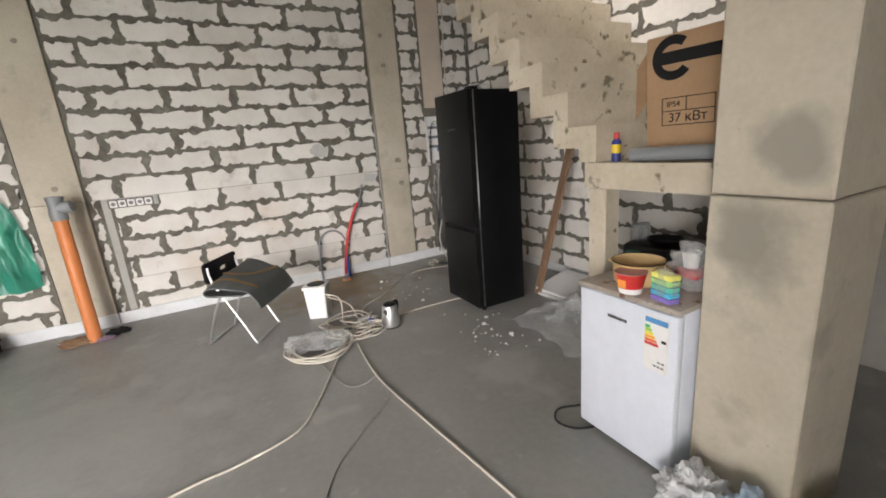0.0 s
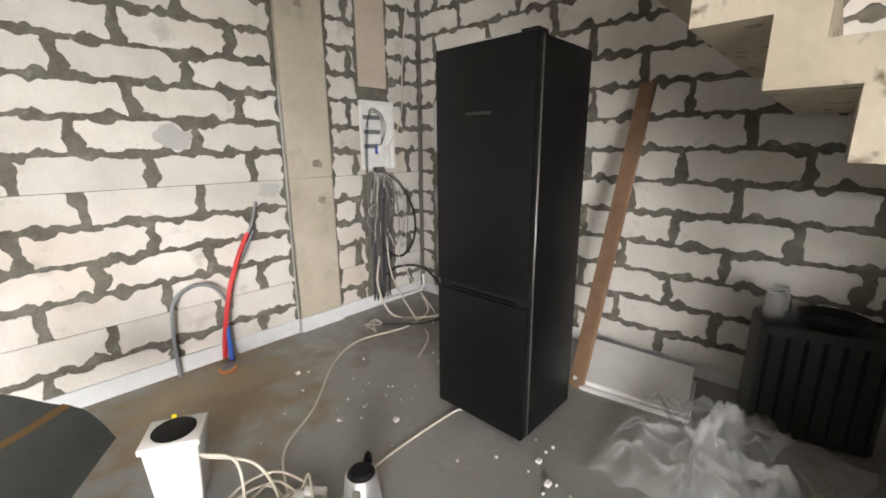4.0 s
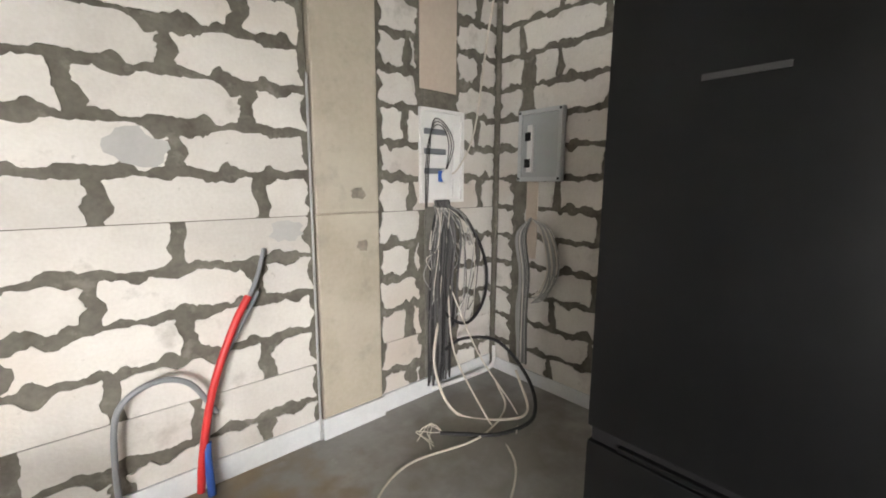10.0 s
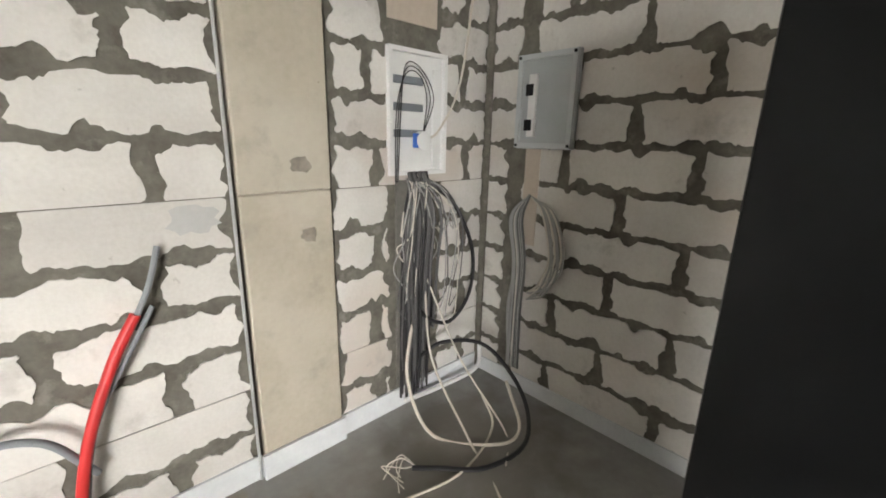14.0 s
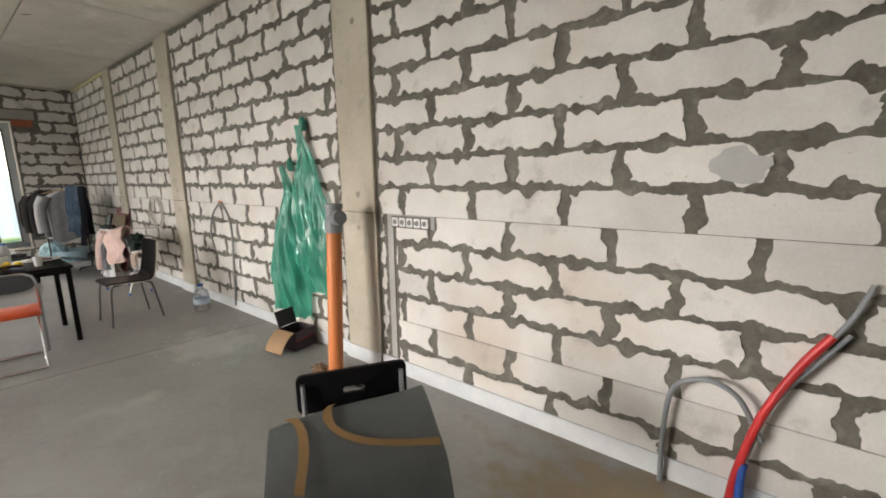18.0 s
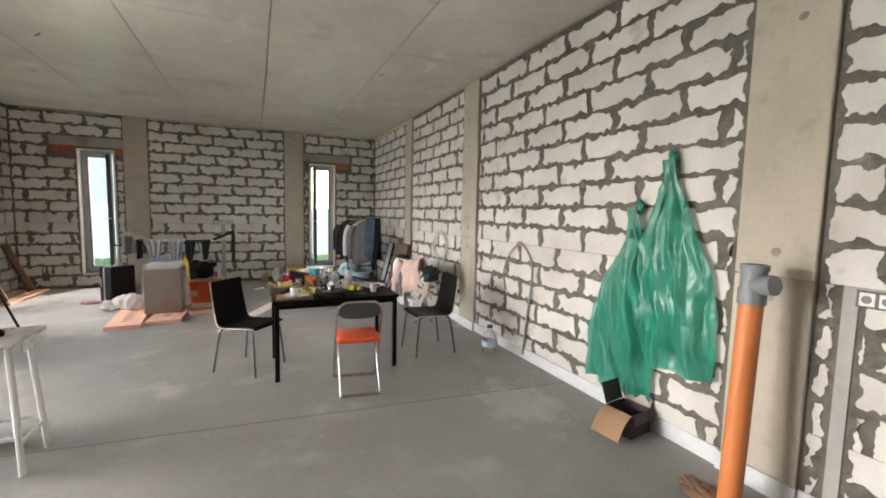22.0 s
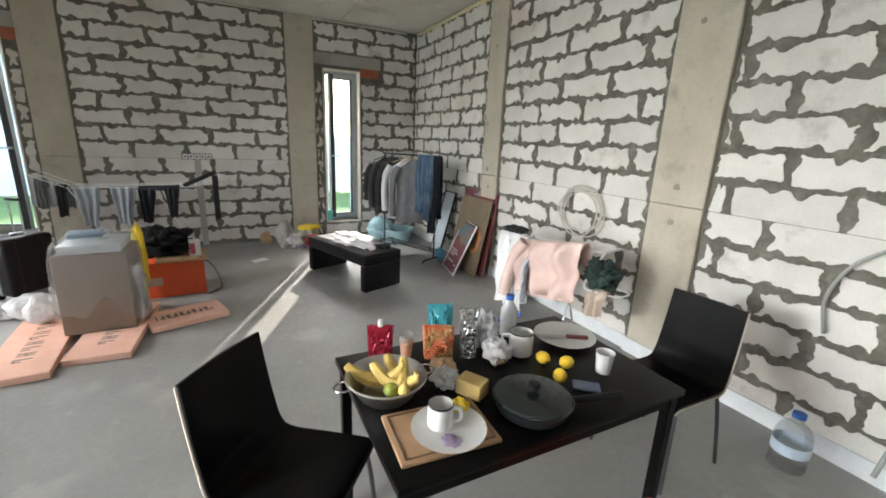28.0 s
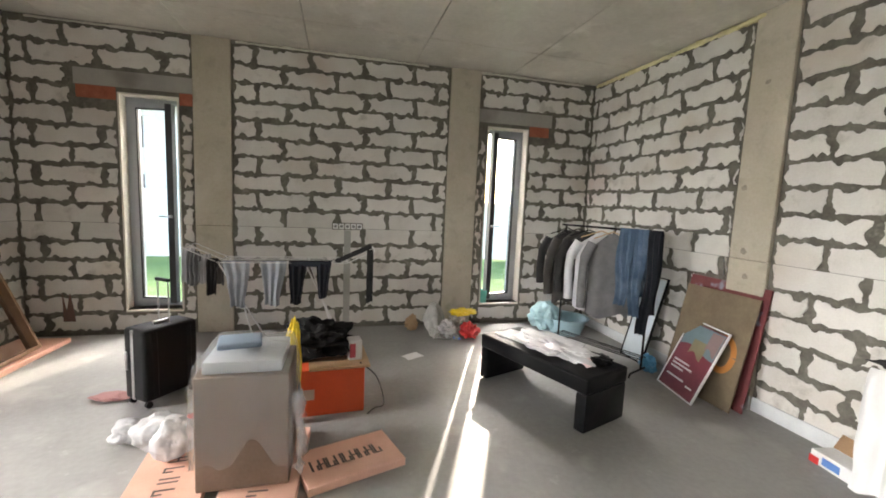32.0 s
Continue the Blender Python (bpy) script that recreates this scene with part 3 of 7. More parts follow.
# foam edge strips along the foot of the walls
bm = bmesh.new()
for a, b, _ in NORTH_SPANS:
    box(bm, a + 0.002, b - 0.002, NORTH - 0.019, NORTH - 0.007, 0, 0.115)
for a, b in COLUMNS:
    box(bm, a - 0.004, b + 0.004, NORTH - 0.046, NORTH - 0.031, 0, 0.12)
box(bm, EAST - 0.02, EAST - 0.008, 2.16, NORTH - 0.02, 0, 0.09)
tagged(part("baseboard", bm, M_STRIP, shade=False), "pale foam edge strip along the foot of the wall", "edge strip", kind="structure")

# ---------- staircase ----------
stair = thing("staircase", "bare cast concrete staircase with stepped underside and landing", "staircase", kind="structure")
for k in range(10):
    y, z = 2.08 + 0.21 * k, 1.53 + 0.2 * k
    bm = bmesh.new()
    box(bm, 1.92, EAST - 0.012, y, y + 0.12, max(1.33, z - 0.32), z)
    box(bm, 1.92, EAST - 0.012, y + 0.12, y + 0.21, z - 0.12, z)
    part("step", bm, M_STAIR, stair, shade=False)
bm = bmesh.new()
box(bm, 1.92, EAST - 0.012, 4.18, 4.30, 3.21, 3.53)
part("top_step", bm, M_STAIR, stair, shade=False)
bm = bmesh.new()
box(bm, 1.90, EAST - 0.012, 1.282, 2.14, 1.19, 1.328)
box(bm, 2.032, EAST - 0.012, 0.6, 1.282, 1.19, 1.328)
part("landing", bm, M_STAIR, stair, shade=False)
part("post", rbox(1.925, 2.045, 2.015, 2.135, 0, 1.188, 0.008, 1), M_STAIR, stair, shade=False)

# shell above the stairwell and the room past the landing
concrete("upper_shell", [(0.55, 0.70, 0.5, NORTH, TOP + 0.26, 5.9), (0.7, EAST + 0.4, 0.75, 0.9, TOP + 0.26, 5.9), (0.7, EAST + 0.4, NORTH, NORTH + 0.2, TOP + 0.26, 5.9), (0.5, EAST + 0.4, 0.5, NORTH + 0.2, 5.9, 6.05)], "plain upper walls round the stairwell", M_REVEAL, category="wall")
concrete("side_room", [(6.0, 6.2, -0.6, 0.33, 1.33, 3.9), (6.0, 6.2, 0.82, 2.4, 1.33, 3.9), (6.0, 6.2, 0.33, 0.82, 2.38, 3.9), (6.0, 6.2, 0.33, 0.82, 1.33, 1.40), (EAST + 0.2, 6.2, -0.6, 2.4, 1.2, 1.33), (EAST + 0.2, 6.2, -0.8, -0.6, 1.2, 3.9), (EAST + 0.42, 6.2, 2.2, 2.4, 1.33, 3.9), (EAST + 0.2, 6.2, -0.8, 2.4, 3.9, 4.0)], "pale walls of the room beyond the landing", M_REVEAL, category="room")


# ---------- windows ----------
def window(name, m, w, h, label, sash=0.0, flip=False, mullion=False):
    """A window in a reveal: local x along the wall, y outward, z up from the sill."""
    win = thing(name, label, "window", kind="structure")
    win.matrix_basis = m
    bm = bmesh.new()
    for x in (0.004, w - 0.02):
        box(bm, x, x + 0.016, 0.0, 0.2, 0.0, h - 0.004)
    box(bm, 0.02, w - 0.02, 0.0, 0.2, h - 0.02, h - 0.004)
    part("reveal", bm, M_REVEAL, win, shade=False)
    part("window_sill", rbox(0.004, w - 0.004, -0.012, 0.2, -0.03, 0.0, 0.006, 1), M_REVEAL, win)
    bm, f = bmesh.new(), 0.05
    box(bm, 0.021, 0.021 + f, 0.14, 0.21, 0.002, h - 0.022)
    box(bm, w - 0.021 - f, w - 0.021, 0.14, 0.21, 0.002, h - 0.022)
    box(bm, 0.021 + f, w - 0.021 - f, 0.14, 0.21, 0.002, f)
    box(bm, 0.021 + f, w - 0.021 - f, 0.14, 0.21, h - 0.022 - f, h - 0.022)
    if mullion:
        box(bm, w / 2 - 0.03, w / 2 + 0.03, 0.14, 0.21, f, h - 0.022 - f)
    part("window_frame", bm, M_FRAME, win, shade=False)
    a, b = 0.021 + f + 0.003, w - 0.021 - f - 0.003
    leaf = new("sash")
    leaf.parent = win
    leaf.matrix_basis = pose(b, 0.142, 0, 0, 0, sash) @ Matrix.Scale(-1, 4, (1, 0, 0)) if flip else pose(a, 0.142, 0, 0, 0, -sash)
    bm, s = bmesh.new(), 0.062
    box(bm, 0, s, -0.02, 0.05, f + 0.003, h - 0.025 - f)
    box(bm, b - a - s, b - a, -0.02, 0.05, f + 0.003, h - 0.025 - f)
    box(bm, s, b - a - s, -0.02, 0.05, f + 0.003, f + s)
    box(bm, s, b - a - s, -0.02, 0.05, h - 0.025 - f - s, h - 0.025 - f)
    part("sash_frame", bm, M_FRAME, leaf, shade=False)
    bm = bmesh.new()
    box(bm, b - a - s - 0.006, b - a - 0.002, -0.026, -0.0205, f + 0.004, h - 0.026 - f)
    part("edge_profile", bm, M_FRAME_DARK, leaf, "dark free edge of the sash", shade=False)
    bm = bmesh.new()
    for q in ((s - 0.008, s + 0.004, f + s - 0.008, h - 0.021 - f - s), (s + 0.004, b - a - s - 0.007, f + s - 0.008, f + s + 0.004), (s + 0.004, b - a - s - 0.007, h - 0.033 - f - s, h - 0.021 - f - s)):
        box(bm, q[0], q[1], -0.0235, 0.009, q[2], q[3])
    part("gasket", bm, M_BLACK, leaf, shade=False)
    bm = bmesh.new()
    box(bm, s, b - a - s, 0.01, 0.016, f + s, h - 0.025 - f - s)
    pane = part("pane", bm, M_GLASS, leaf, shade=False)
    pane.visible_shadow = False
    bm = bmesh.new()
    box(bm, b - a - 0.032, b - a - 0.012, -0.06, -0.021, h * 0.44, h * 0.44 + 0.03)
    box(bm, b - a - 0.14, b - a - 0.012, -0.062, -0.045, h * 0.44 + 0.004, h * 0.44 + 0.026)
    part("handle", bm, M_ALU, leaf, shade=False)
    return win


def wall_frame(x, y, z, u):
    u = Vector((*u, 0))
    return Matrix.Translation((x, y, z)) @ Matrix((u, Vector((0, 0, 1)).cross(u), (0, 0, 1))).transposed().to_4x4()


window("window_1", wall_frame(WEST, -0.20, 0.28, (0, 1)), 0.58, 2.34, "narrow full height window with a grey frame and dark inner sash, ajar", 12)
window("window_2", wall_frame(WEST, 3.93, 0.28, (0, 1)), 0.58, 2.34, "narrow full height window with a grey frame, sash ajar", 16, True)
window("window_3", wall_frame(-6.62, SOUTH, 0.26, (-1, 0)), 0.98, 2.30, "wide full height window with a grey frame, closed")
window("window_4", wall_frame(-1.6, SOUTH, 0.30, (-1, 0)), 3.4, 2.30, "broad garden window with a grey frame, closed", mullion=True)

# ---------- outdoors ----------
M_GRASS = material("lawn", (0.09, 0.17, 0.04), (0.17, 0.27, 0.08), 0.95, 1.5, 30, 0.6, far=1)
M_FENCE = material("grey_fence_sheet", (0.76, 0.76, 0.74), (0.82, 0.82, 0.80), 0.6, 2, 20, 0.1)
M_HOUSE = material("pale_render", (0.62, 0.59, 0.55), (0.7, 0.67, 0.63), 0.9, 1, 20, 0.15)
M_ROOF = material("brown_roof_sheet", (0.14, 0.075, 0.06), (0.19, 0.10, 0.08), 0.7, 2, 20, 0.2)
bm = bmesh.new()
box(bm, -600, 600, -600, 600, -0.9, -0.26)
tagged(part("ground", bm, M_GRASS, shade=False), "green lawn round the house", "ground", kind="structure")
fence = thing("fence", "grey profiled metal fence round the garden", "fence", -17.5, 0, -0.26)
for k in range(14):
    bm = bmesh.new()
    ribs = [(0.02 * (j % 2), -14 + 2 * k + 0.25 * (j + e)) for j in range(8) for e in (0.02, 0.98)]
    low = [bm.verts.new((x, y, 0.05)) for x, y in ribs]
    high = [bm.verts.new((x, y, 1.9)) for x, y in ribs]
    for j in range(15):
        bm.faces.new((low[j], low[j + 1], high[j + 1], high[j]))
    part("panel", bm, M_FENCE, fence, shade=False)
    part("fence_post", rbox(-0.09, -0.03, -14.03 + 2 * k, -13.97 + 2 * k, 0, 1.95, 0.005, 1), M_FENCE, fence)
house = thing("neighbour_house", "pale rendered house with a brown pitched roof behind the fence", "house", -30, -2, -0.26)
bm = bmesh.new()
box(bm, -5, 5, -7, 7, 0, 5.4)
part("wall", bm, M_HOUSE, house, shade=False)
bm = bmesh.new()
v = [bm.verts.new(q) for q in ((-5.5, -7.5, 5.4), (5.5, -7.5, 5.4), (0, -7.5, 8.2), (-5.5, 7.5, 5.4), (5.5, 7.5, 5.4), (0, 7.5, 8.2))]
for q in ((0, 1, 2), (5, 4, 3), (0, 3, 4, 1), (1, 4, 5, 2), (2, 5, 3, 0)):
    bm.faces.new([v[i] for i in q])
part("roof", bm, M_ROOF, house, shade=False)
for y in (-4.5, 0, 4.5):
    for z in (1.2, 3.6):
        bm = bmesh.new()
        box(bm, 4.99, 5.03, y - 0.6, y + 0.6, z, z + 1.3)
        part("house_window", bm, M_FRAME_DARK, house, shade=False)
fence_s = copy_thing(fence, pose(-4, -9.5, -0.26, 0, 0, 90))

# ---------- stair corner: fridges, carton, clutter ----------
fridge = thing("fridge", "tall black fridge freezer with two doors on the screed", "fridge", 1.91, 3.36)
part("body", rbox(0.065, 0.51, 0.004, 0.551, 0.03, 1.905, 0.006), M_FRIDGE, fridge)
for z0, z1, nm in ((0.775, 1.91, "upper_door"), (0.04, 0.735, "lower_door")):
    d = part(nm, rbox(0.0, 0.06, 0.0, 0.555, z0, z1, 0.008), M_FRIDGE, fridge)
bm = bmesh.new()
box(bm, 0.012, 0.058, 0.01, 0.545, 0.737, 0.773)
part("handle_groove", bm, M_BLACK, fridge)
part("handle", rbox(-0.004, 0.02, 0.06, 0.47, 0.742, 0.756, 0.004), M_FRIDGE, fridge, "dark grip rail between the doors")
part("edge_trim", rbox(0.05, 0.062, -0.002, 0.002, 0.05, 1.9, 0.001, 1), M_STEEL, fridge, "thin steel edge strip")
bm = bmesh.new()
box(bm, -0.0015, 0.0, 0.22, 0.36, 1.605, 1.617)
part("badge", bm, plain("dim_badge", (0.03, 0.03, 0.031), 0.4), fridge, "small plain maker's bar")
for y in (0.05, 0.5):
    part("foot", lathe([(0.02, 0), (0.02, 0.035)], 10, at=(0.08, y, 0)), M_BLACK, fridge)
bm = bmesh.new()
box(bm, 0.04, 0.12, 0.02, 0.1, 1.905, 1.93)
part("hinge", bm, M_BLACK, fridge)
solid("plastic_bag", blob((0, 0, 0), (0.09, 0.17, 0.04), 0.5, 3), M_MILK, "crumpled clear plastic bag on top of the fridge", "bag", 2.17, 3.7, 1.905)

mini = thing("mini_fridge", "low white fridge with a worktop beside the pillar", "fridge", 1.52, 1.31)
part("body", rbox(0.05, 0.5, 0.004, 0.496, 0.02, 0.775, 0.006), M_WHITE_COOL, mini)
part("door", rbox(0.0, 0.046, 0.0, 0.5, 0.03, 0.77, 0.01), M_WHITE_COOL, mini)
M_TOPW = material("stained_fridge_top", (0.28, 0.23, 0.19), (0.46, 0.42, 0.37), 0.45, 7, 50, 0.06, spots=((0.16, 0.08, 0.05), 14, 0.6, 0.66))
part("worktop", rbox(-0.008, 0.505, -0.006, 0.506, 0.778, 0.802, 0.006), M_TOPW, mini, "stained brown worktop")
bm = bmesh.new()
for k in range(9):
    box(bm, -0.002, 0.0005, 0.325 - k * 0.0115, 0.333 - k * 0.0115, 0.668, 0.682)
part("badge", bm, M_BLACK, mini, "small dark maker's bars")
lab = part("energy_label", rbox(-0.0025, 0.0005, 0.035, 0.145, 0.50, 0.745, 0.001, 1), M_PAPER, mini, "white energy label with coloured bars")
bm = bmesh.new()
box(bm, -0.0045, -0.0028, 0.04, 0.14, 0.715, 0.738)
part("blue_band", bm, plain("label_blue", (0.08, 0.30, 0.62)), lab)
for k, c in enumerate(((0.05, 0.45, 0.12), (0.35, 0.6, 0.1), (0.8, 0.7, 0.05), (0.8, 0.4, 0.03), (0.75, 0.15, 0.05), (0.65, 0.04, 0.04))):
    bm = bmesh.new()
    box(bm, -0.0045, -0.0028, 0.118 - 0.008 * k, 0.14, 0.69 - 0.015 * k, 0.702 - 0.015 * k)
    part("colour_bar", bm, plain("label_colour", c), lab)
bm = bmesh.new()
box(bm, -0.0045, -0.0028, 0.045, 0.065, 0.64, 0.652)
part("class_mark", bm, M_BLACK, lab)
for k in range(5):
    bm = bmesh.new()
    box(bm, -0.0045, -0.0028, 0.05 + 0.018 * (k % 3), 0.062 + 0.018 * (k % 3), 0.525 + 0.02 * (k // 3), 0.530 + 0.02 * (k // 3))
    part("printed_bar", bm, M_BLACK, lab)
solid("cable", tube([(1.62, 1.9, 0.012), (1.5, 1.95, 0.006), (1.42, 1.88, 0.006), (1.46, 1.78, 0.006), (1.58, 1.74, 0.006), (1.62, 1.83, 0.02), (1.8, 1.9, 0.05)], 0.006), M_CABLE_B, "black power cable looped on the floor", "cable")

pot = thing("cooking_pot", "cream enamel pot with two side handles on the low fridge", "pot", 1.69, 1.62, 0.803)
part("body", lathe([(0.09, 0), (0.105, 0.012), (0.112, 0.10), (0.118, 0.105), (0.112, 0.107), (0.106, 0.1), (0.1, 0.02), (0.0, 0.015)], 28, cap=False), plain("cream_enamel", (0.62, 0.44, 0.22), 0.25), pot)
part("rim", lathe([(0.114, 0.103), (0.119, 0.106), (0.114, 0.109)], 28, cap=False), M_BLACK, pot, "black rim")
for s in (-1, 1):
    part("handle", tube([(0.035, s * 0.11, 0.085), (0.03, s * 0.135, 0.088), (-0.03, s * 0.135, 0.088), (-0.035, s * 0.11, 0.085)], 0.008), plain("cream_handle", (0.6, 0.43, 0.22), 0.3), pot)
cup = thing("noodle_cup", "red instant noodle tub with a foil lid", "tub", 1.56, 1.56, 0.803)
part("tub", lathe([(0.045, 0), (0.063, 0.085), (0.066, 0.09), (0.0, 0.088)], 24, cap=False), M_RED, cup)
part("white_base", lathe([(0.047, 0.0), (0.0515, 0.024)], 24, cap=False), M_PAPER, cup)
part("lid", lathe([(0.0, 0.0905), (0.068, 0.0905), (0.068, 0.0935), (0, 0.0935)], 24, cap=False), plain("lid_foil", (0.5, 0.22, 0.2), 0.35), cup)
bm = bmesh.new()
box(bm, -0.059, -0.056, -0.02, 0.02, 0.03, 0.065)
part("label_patch", bm, plain("orange_print", (0.8, 0.3, 0.06)), cup)
pack = thing("sponge_pack", "clear pack of rainbow kitchen sponges", "sponges", 1.56, 1.40, 0.803, -12)
for k, c in enumerate(((0.22, 0.16, 0.5), (0.05, 0.42, 0.62), (0.06, 0.5, 0.36), (0.28, 0.6, 0.2), (0.72, 0.72, 0.16))):
    part("sponge", rbox(-0.028, 0.028, -0.05, 0.05, 0.004 + 0.024 * k, 0.026 + 0.024 * k, 0.004, 1), plain("sponge_colour", c, 0.9), pack)
part("wrapper", blob((0, 0, 0.0), (0.036, 0.058, 0.072), 0.12, 5), M_CLEAR, pack, "clear crinkled wrapper")
cbag = thing("plastic_bag", "clear bag with paper cups and a red pack inside", "bag", 1.76, 1.42, 0.803)
part("bag", blob((0, 0, 0), (0.075, 0.085, 0.10), 0.35, 8, 5, 3.2), M_CLEAR, cbag)
part("paper_cup", lathe([(0.028, 0.10), (0.038, 0.17), (0.034, 0.17), (0.026, 0.105)], 18, cap=False), M_PAPER, cbag)
part("red_pack", rbox(-0.05, 0.04, -0.055, 0.05, 0.06, 0.095, 0.01, 2), M_RED, cbag)
solid("pepper", blob((0, 0, 0), (0.035, 0.03, 0.025), 0.25, 2), M_RED, "small red packet on the worktop", "packet", 1.63, 1.47, 0.803)
jar = thing("tin_can", "opened green and orange food tin", "tin", 1.80, 1.74, 0.803)
part("body", lathe([(0.036, 0), (0.036, 0.1), (0.033, 0.1), (0.033, 0.01)], 20, cap=False), plain("green_tin", (0.04, 0.15, 0.12)), jar)
part("band", lathe([(0.0365, 0.004), (0.0365, 0.035)], 20, cap=False), plain("orange_tin", (0.7, 0.2, 0.05)), jar)

# things on the landing
carton = thing("cardboard_box", "large brown cardboard box with printed panels on the landing", "box", 2.10, 1.30, 1.335, 6)
part("body", rbox(0, 0.42, -0.1, 0.56, 0.03, 0.55, 0.005, 1, pose(0, 0, 0.02, 0, -4)), M_CARD, carton)
bm = sheet(lambda u, v: (0.0 - 0.06 * u, 0.56 + 0.03 * u, 0.3 + 0.24 * v - 0.1 * u), 2, 2, 0.004)
part("flap", bm, M_CARD, carton)
pm = pose(0, 0, 0.02, 0, -4)
bm = bmesh.new()
box(bm, -0.003, 0.0, -0.09, 0.5, 0.42, 0.475, pm)
part("dark_band", bm, M_BLACK, carton)
ring = bmesh.new()
for k in range(22):
    a0, a1 = math.pi * (0.28 + 1.5 * k / 22), math.pi * (0.28 + 1.5 * (k + 1) / 22)
    quad = [(0.43 - r * math.cos(a), 0.445 + r * math.sin(a)) for r, a in ((0.058, a0), (0.098, a0), (0.098, a1), (0.058, a1))]
    fv = [ring.verts.new(pm @ Vector((-0.0045, y_, z_))) for y_, z_ in quad]
    ring.faces.new(fv)
bmesh.ops.remove_doubles(ring, verts=ring.verts, dist=0.0005)
part("round_mark", ring, M_BLACK, carton, "plain dark round mark")
bm = bmesh.new()
for y0, y1, z0, z1 in ((0.24, 0.48, 0.14, 0.144), (0.24, 0.48, 0.205, 0.209), (0.24, 0.48, 0.265, 0.269), (0.24, 0.243, 0.14, 0.268), (0.477, 0.48, 0.14, 0.268), (0.365, 0.368, 0.207, 0.268), (-0.08, 0.10, 0.13, 0.134), (-0.08, 0.10, 0.27, 0.274), (0.097, 0.10, 0.13, 0.274)):
    box(bm, -0.003, 0.0, y0, y1, z0, z1, pm)
part("print_frame", bm, M_BLACK, carton)
for k in range(5):
    bm = bmesh.new()
    box(bm, -0.003, 0.0, -0.06, 0.07, 0.15 + 0.022 * k, 0.157 + 0.022 * k, pm)
    part("printed_bar", bm, M_BLACK, carton)
for txt, size, y, z in (("37 кВт", 0.06, 0.36, 0.174), ("IP54", 0.036, 0.425, 0.237)):
    letters(txt, size, pm @ pose(-0.003, y, z, 90, 0, -90), M_BLACK, "print", carton)

can = thing("spray_can", "small blue and yellow spray can with a red cap", "can", 1.975, 1.99, 1.33)
part("body", lathe([(0.025, 0), (0.025, 0.105), (0.016, 0.118)], 18), plain("can_blue", (0.02, 0.03, 0.20), 0.3), can)
part("label", lathe([(0.0256, 0.045), (0.0256, 0.09)], 18, cap=False), M_YELLOW, can, "yellow label")
part("cap", lathe([(0.015, 0.118), (0.016, 0.142), (0.012, 0.152)], 16), M_RED, can)
solid("tape_roll", lathe([(0.034, 0), (0.052, 0), (0.052, 0.05), (0.034, 0.05), (0.034, 0)], 24, cap=False), M_STEEL, "silver roll of duct tape on the landing", "tape", 2.02, 1.86, 1.33)
solid("pipe_sleeve", tube([(1.935, 1.86, 1.365), (1.95, 1.6, 1.37), (1.93, 1.30, 1.375)], 0.033, 14), M_GREY_PIPE, "grey foam pipe sleeve lying on the landing edge", "pipe sleeve")
solid("wire_coil", tube([(2.1 + 0.09 * math.cos(a), 1.7 + 0.12 * math.sin(a), 1.338 + 0.004 * (a % 3)) for a in [0.6 * k for k in range(34)]], 0.005, 6, steps=2), M_CABLE_G, "flat coil of grey wire on the landing", "wire coil")
solid("rag", blob((0, 0, 0), (0.11, 0.16, 0.02), 0.5, 4), M_MILK, "crumpled pale film on the landing", "film", 2.14, 1.62, 1.33)

# under the landing
case = thing("travel_case", "black hard case standing under the landing", "suitcase", 2.98, 2.37, 0, 15)
part("shell", rbox(-0.14, 0.14, -0.25, 0.25, 0.03, 0.625, 0.03, 3), material("ribbed_black_shell", (0.012, 0.012, 0.013), (0.022, 0.022, 0.023), 0.5, 4, 60, 0.2), case)
for k in range(7):
    part("rib", rbox(-0.146, -0.138, -0.21 + 0.07 * k - 0.01, -0.21 + 0.07 * k + 0.01, 0.08, 0.57, 0.003, 1), M_BLACK, case)
for y in (-0.2, 0.2):
    part("wheel", lathe([(0.028, -0.012), (0.028, 0.012)], 14, at=(0.08, y, 0.028)), M_BLACK, case)
pan = thing("frying_pan", "black frying pan with a long handle on the case", "pan", 2.96, 2.33, 0.6265)
part("bowl", lathe([(0.11, 0), (0.14, 0.045), (0.136, 0.045), (0.106, 0.006), (0, 0.006)], 26, cap=False), M_BLACK, pan)
part("handle", tube([(0.02, -0.13, 0.04), (-0.02, -0.22, 0.05), (-0.06, -0.34, 0.05)], 0.012), M_BLACK, pan)
for k, (x, y) in enumerate(((3.00, 2.54), (2.91, 2.55))):
    g = thing("glass_jar", "empty clear glass jar on the case", "jar", x, y, 0.6265, group="glass jars on the case")
    part("jar", lathe([(0.04, 0), (0.045, 0.02), (0.045, 0.1), (0.036, 0.12), (0.036, 0.135), (0.033, 0.135), (0.033, 0.12), (0.042, 0.1), (0.042, 0.02), (0.0, 0.006)], 18, cap=False), M_CLEAR, g)
    part("rim", lathe([(0.0365, 0.125), (0.038, 0.13), (0.0365, 0.136)], 18, cap=False), M_STEEL, g)
solid("plank", rbox(-0.05, 0.05, -0.014, 0.014, 0, 1.9, 0.003, 1, pose(2.62, 3.41, 0.0, 0, 0, -9.5) @ pose(0, 0, 0, 0, 15.7, 0) @ pose(0, 0, 0, 0, 0, 86)), M_WOOD, "weathered brown plank leaning on the block wall", "plank")
board = thing("foam_board", "white packing foam board lying by the wall", "foam board", 2.9, 3.16, 0.0, 8)
part("sheet", rbox(-0.24, 0.24, -0.31, 0.31, 0.0, 0.035, 0.006, 1, pose(0, 0, 0.05, 3, -8)), M_PAPER, board)
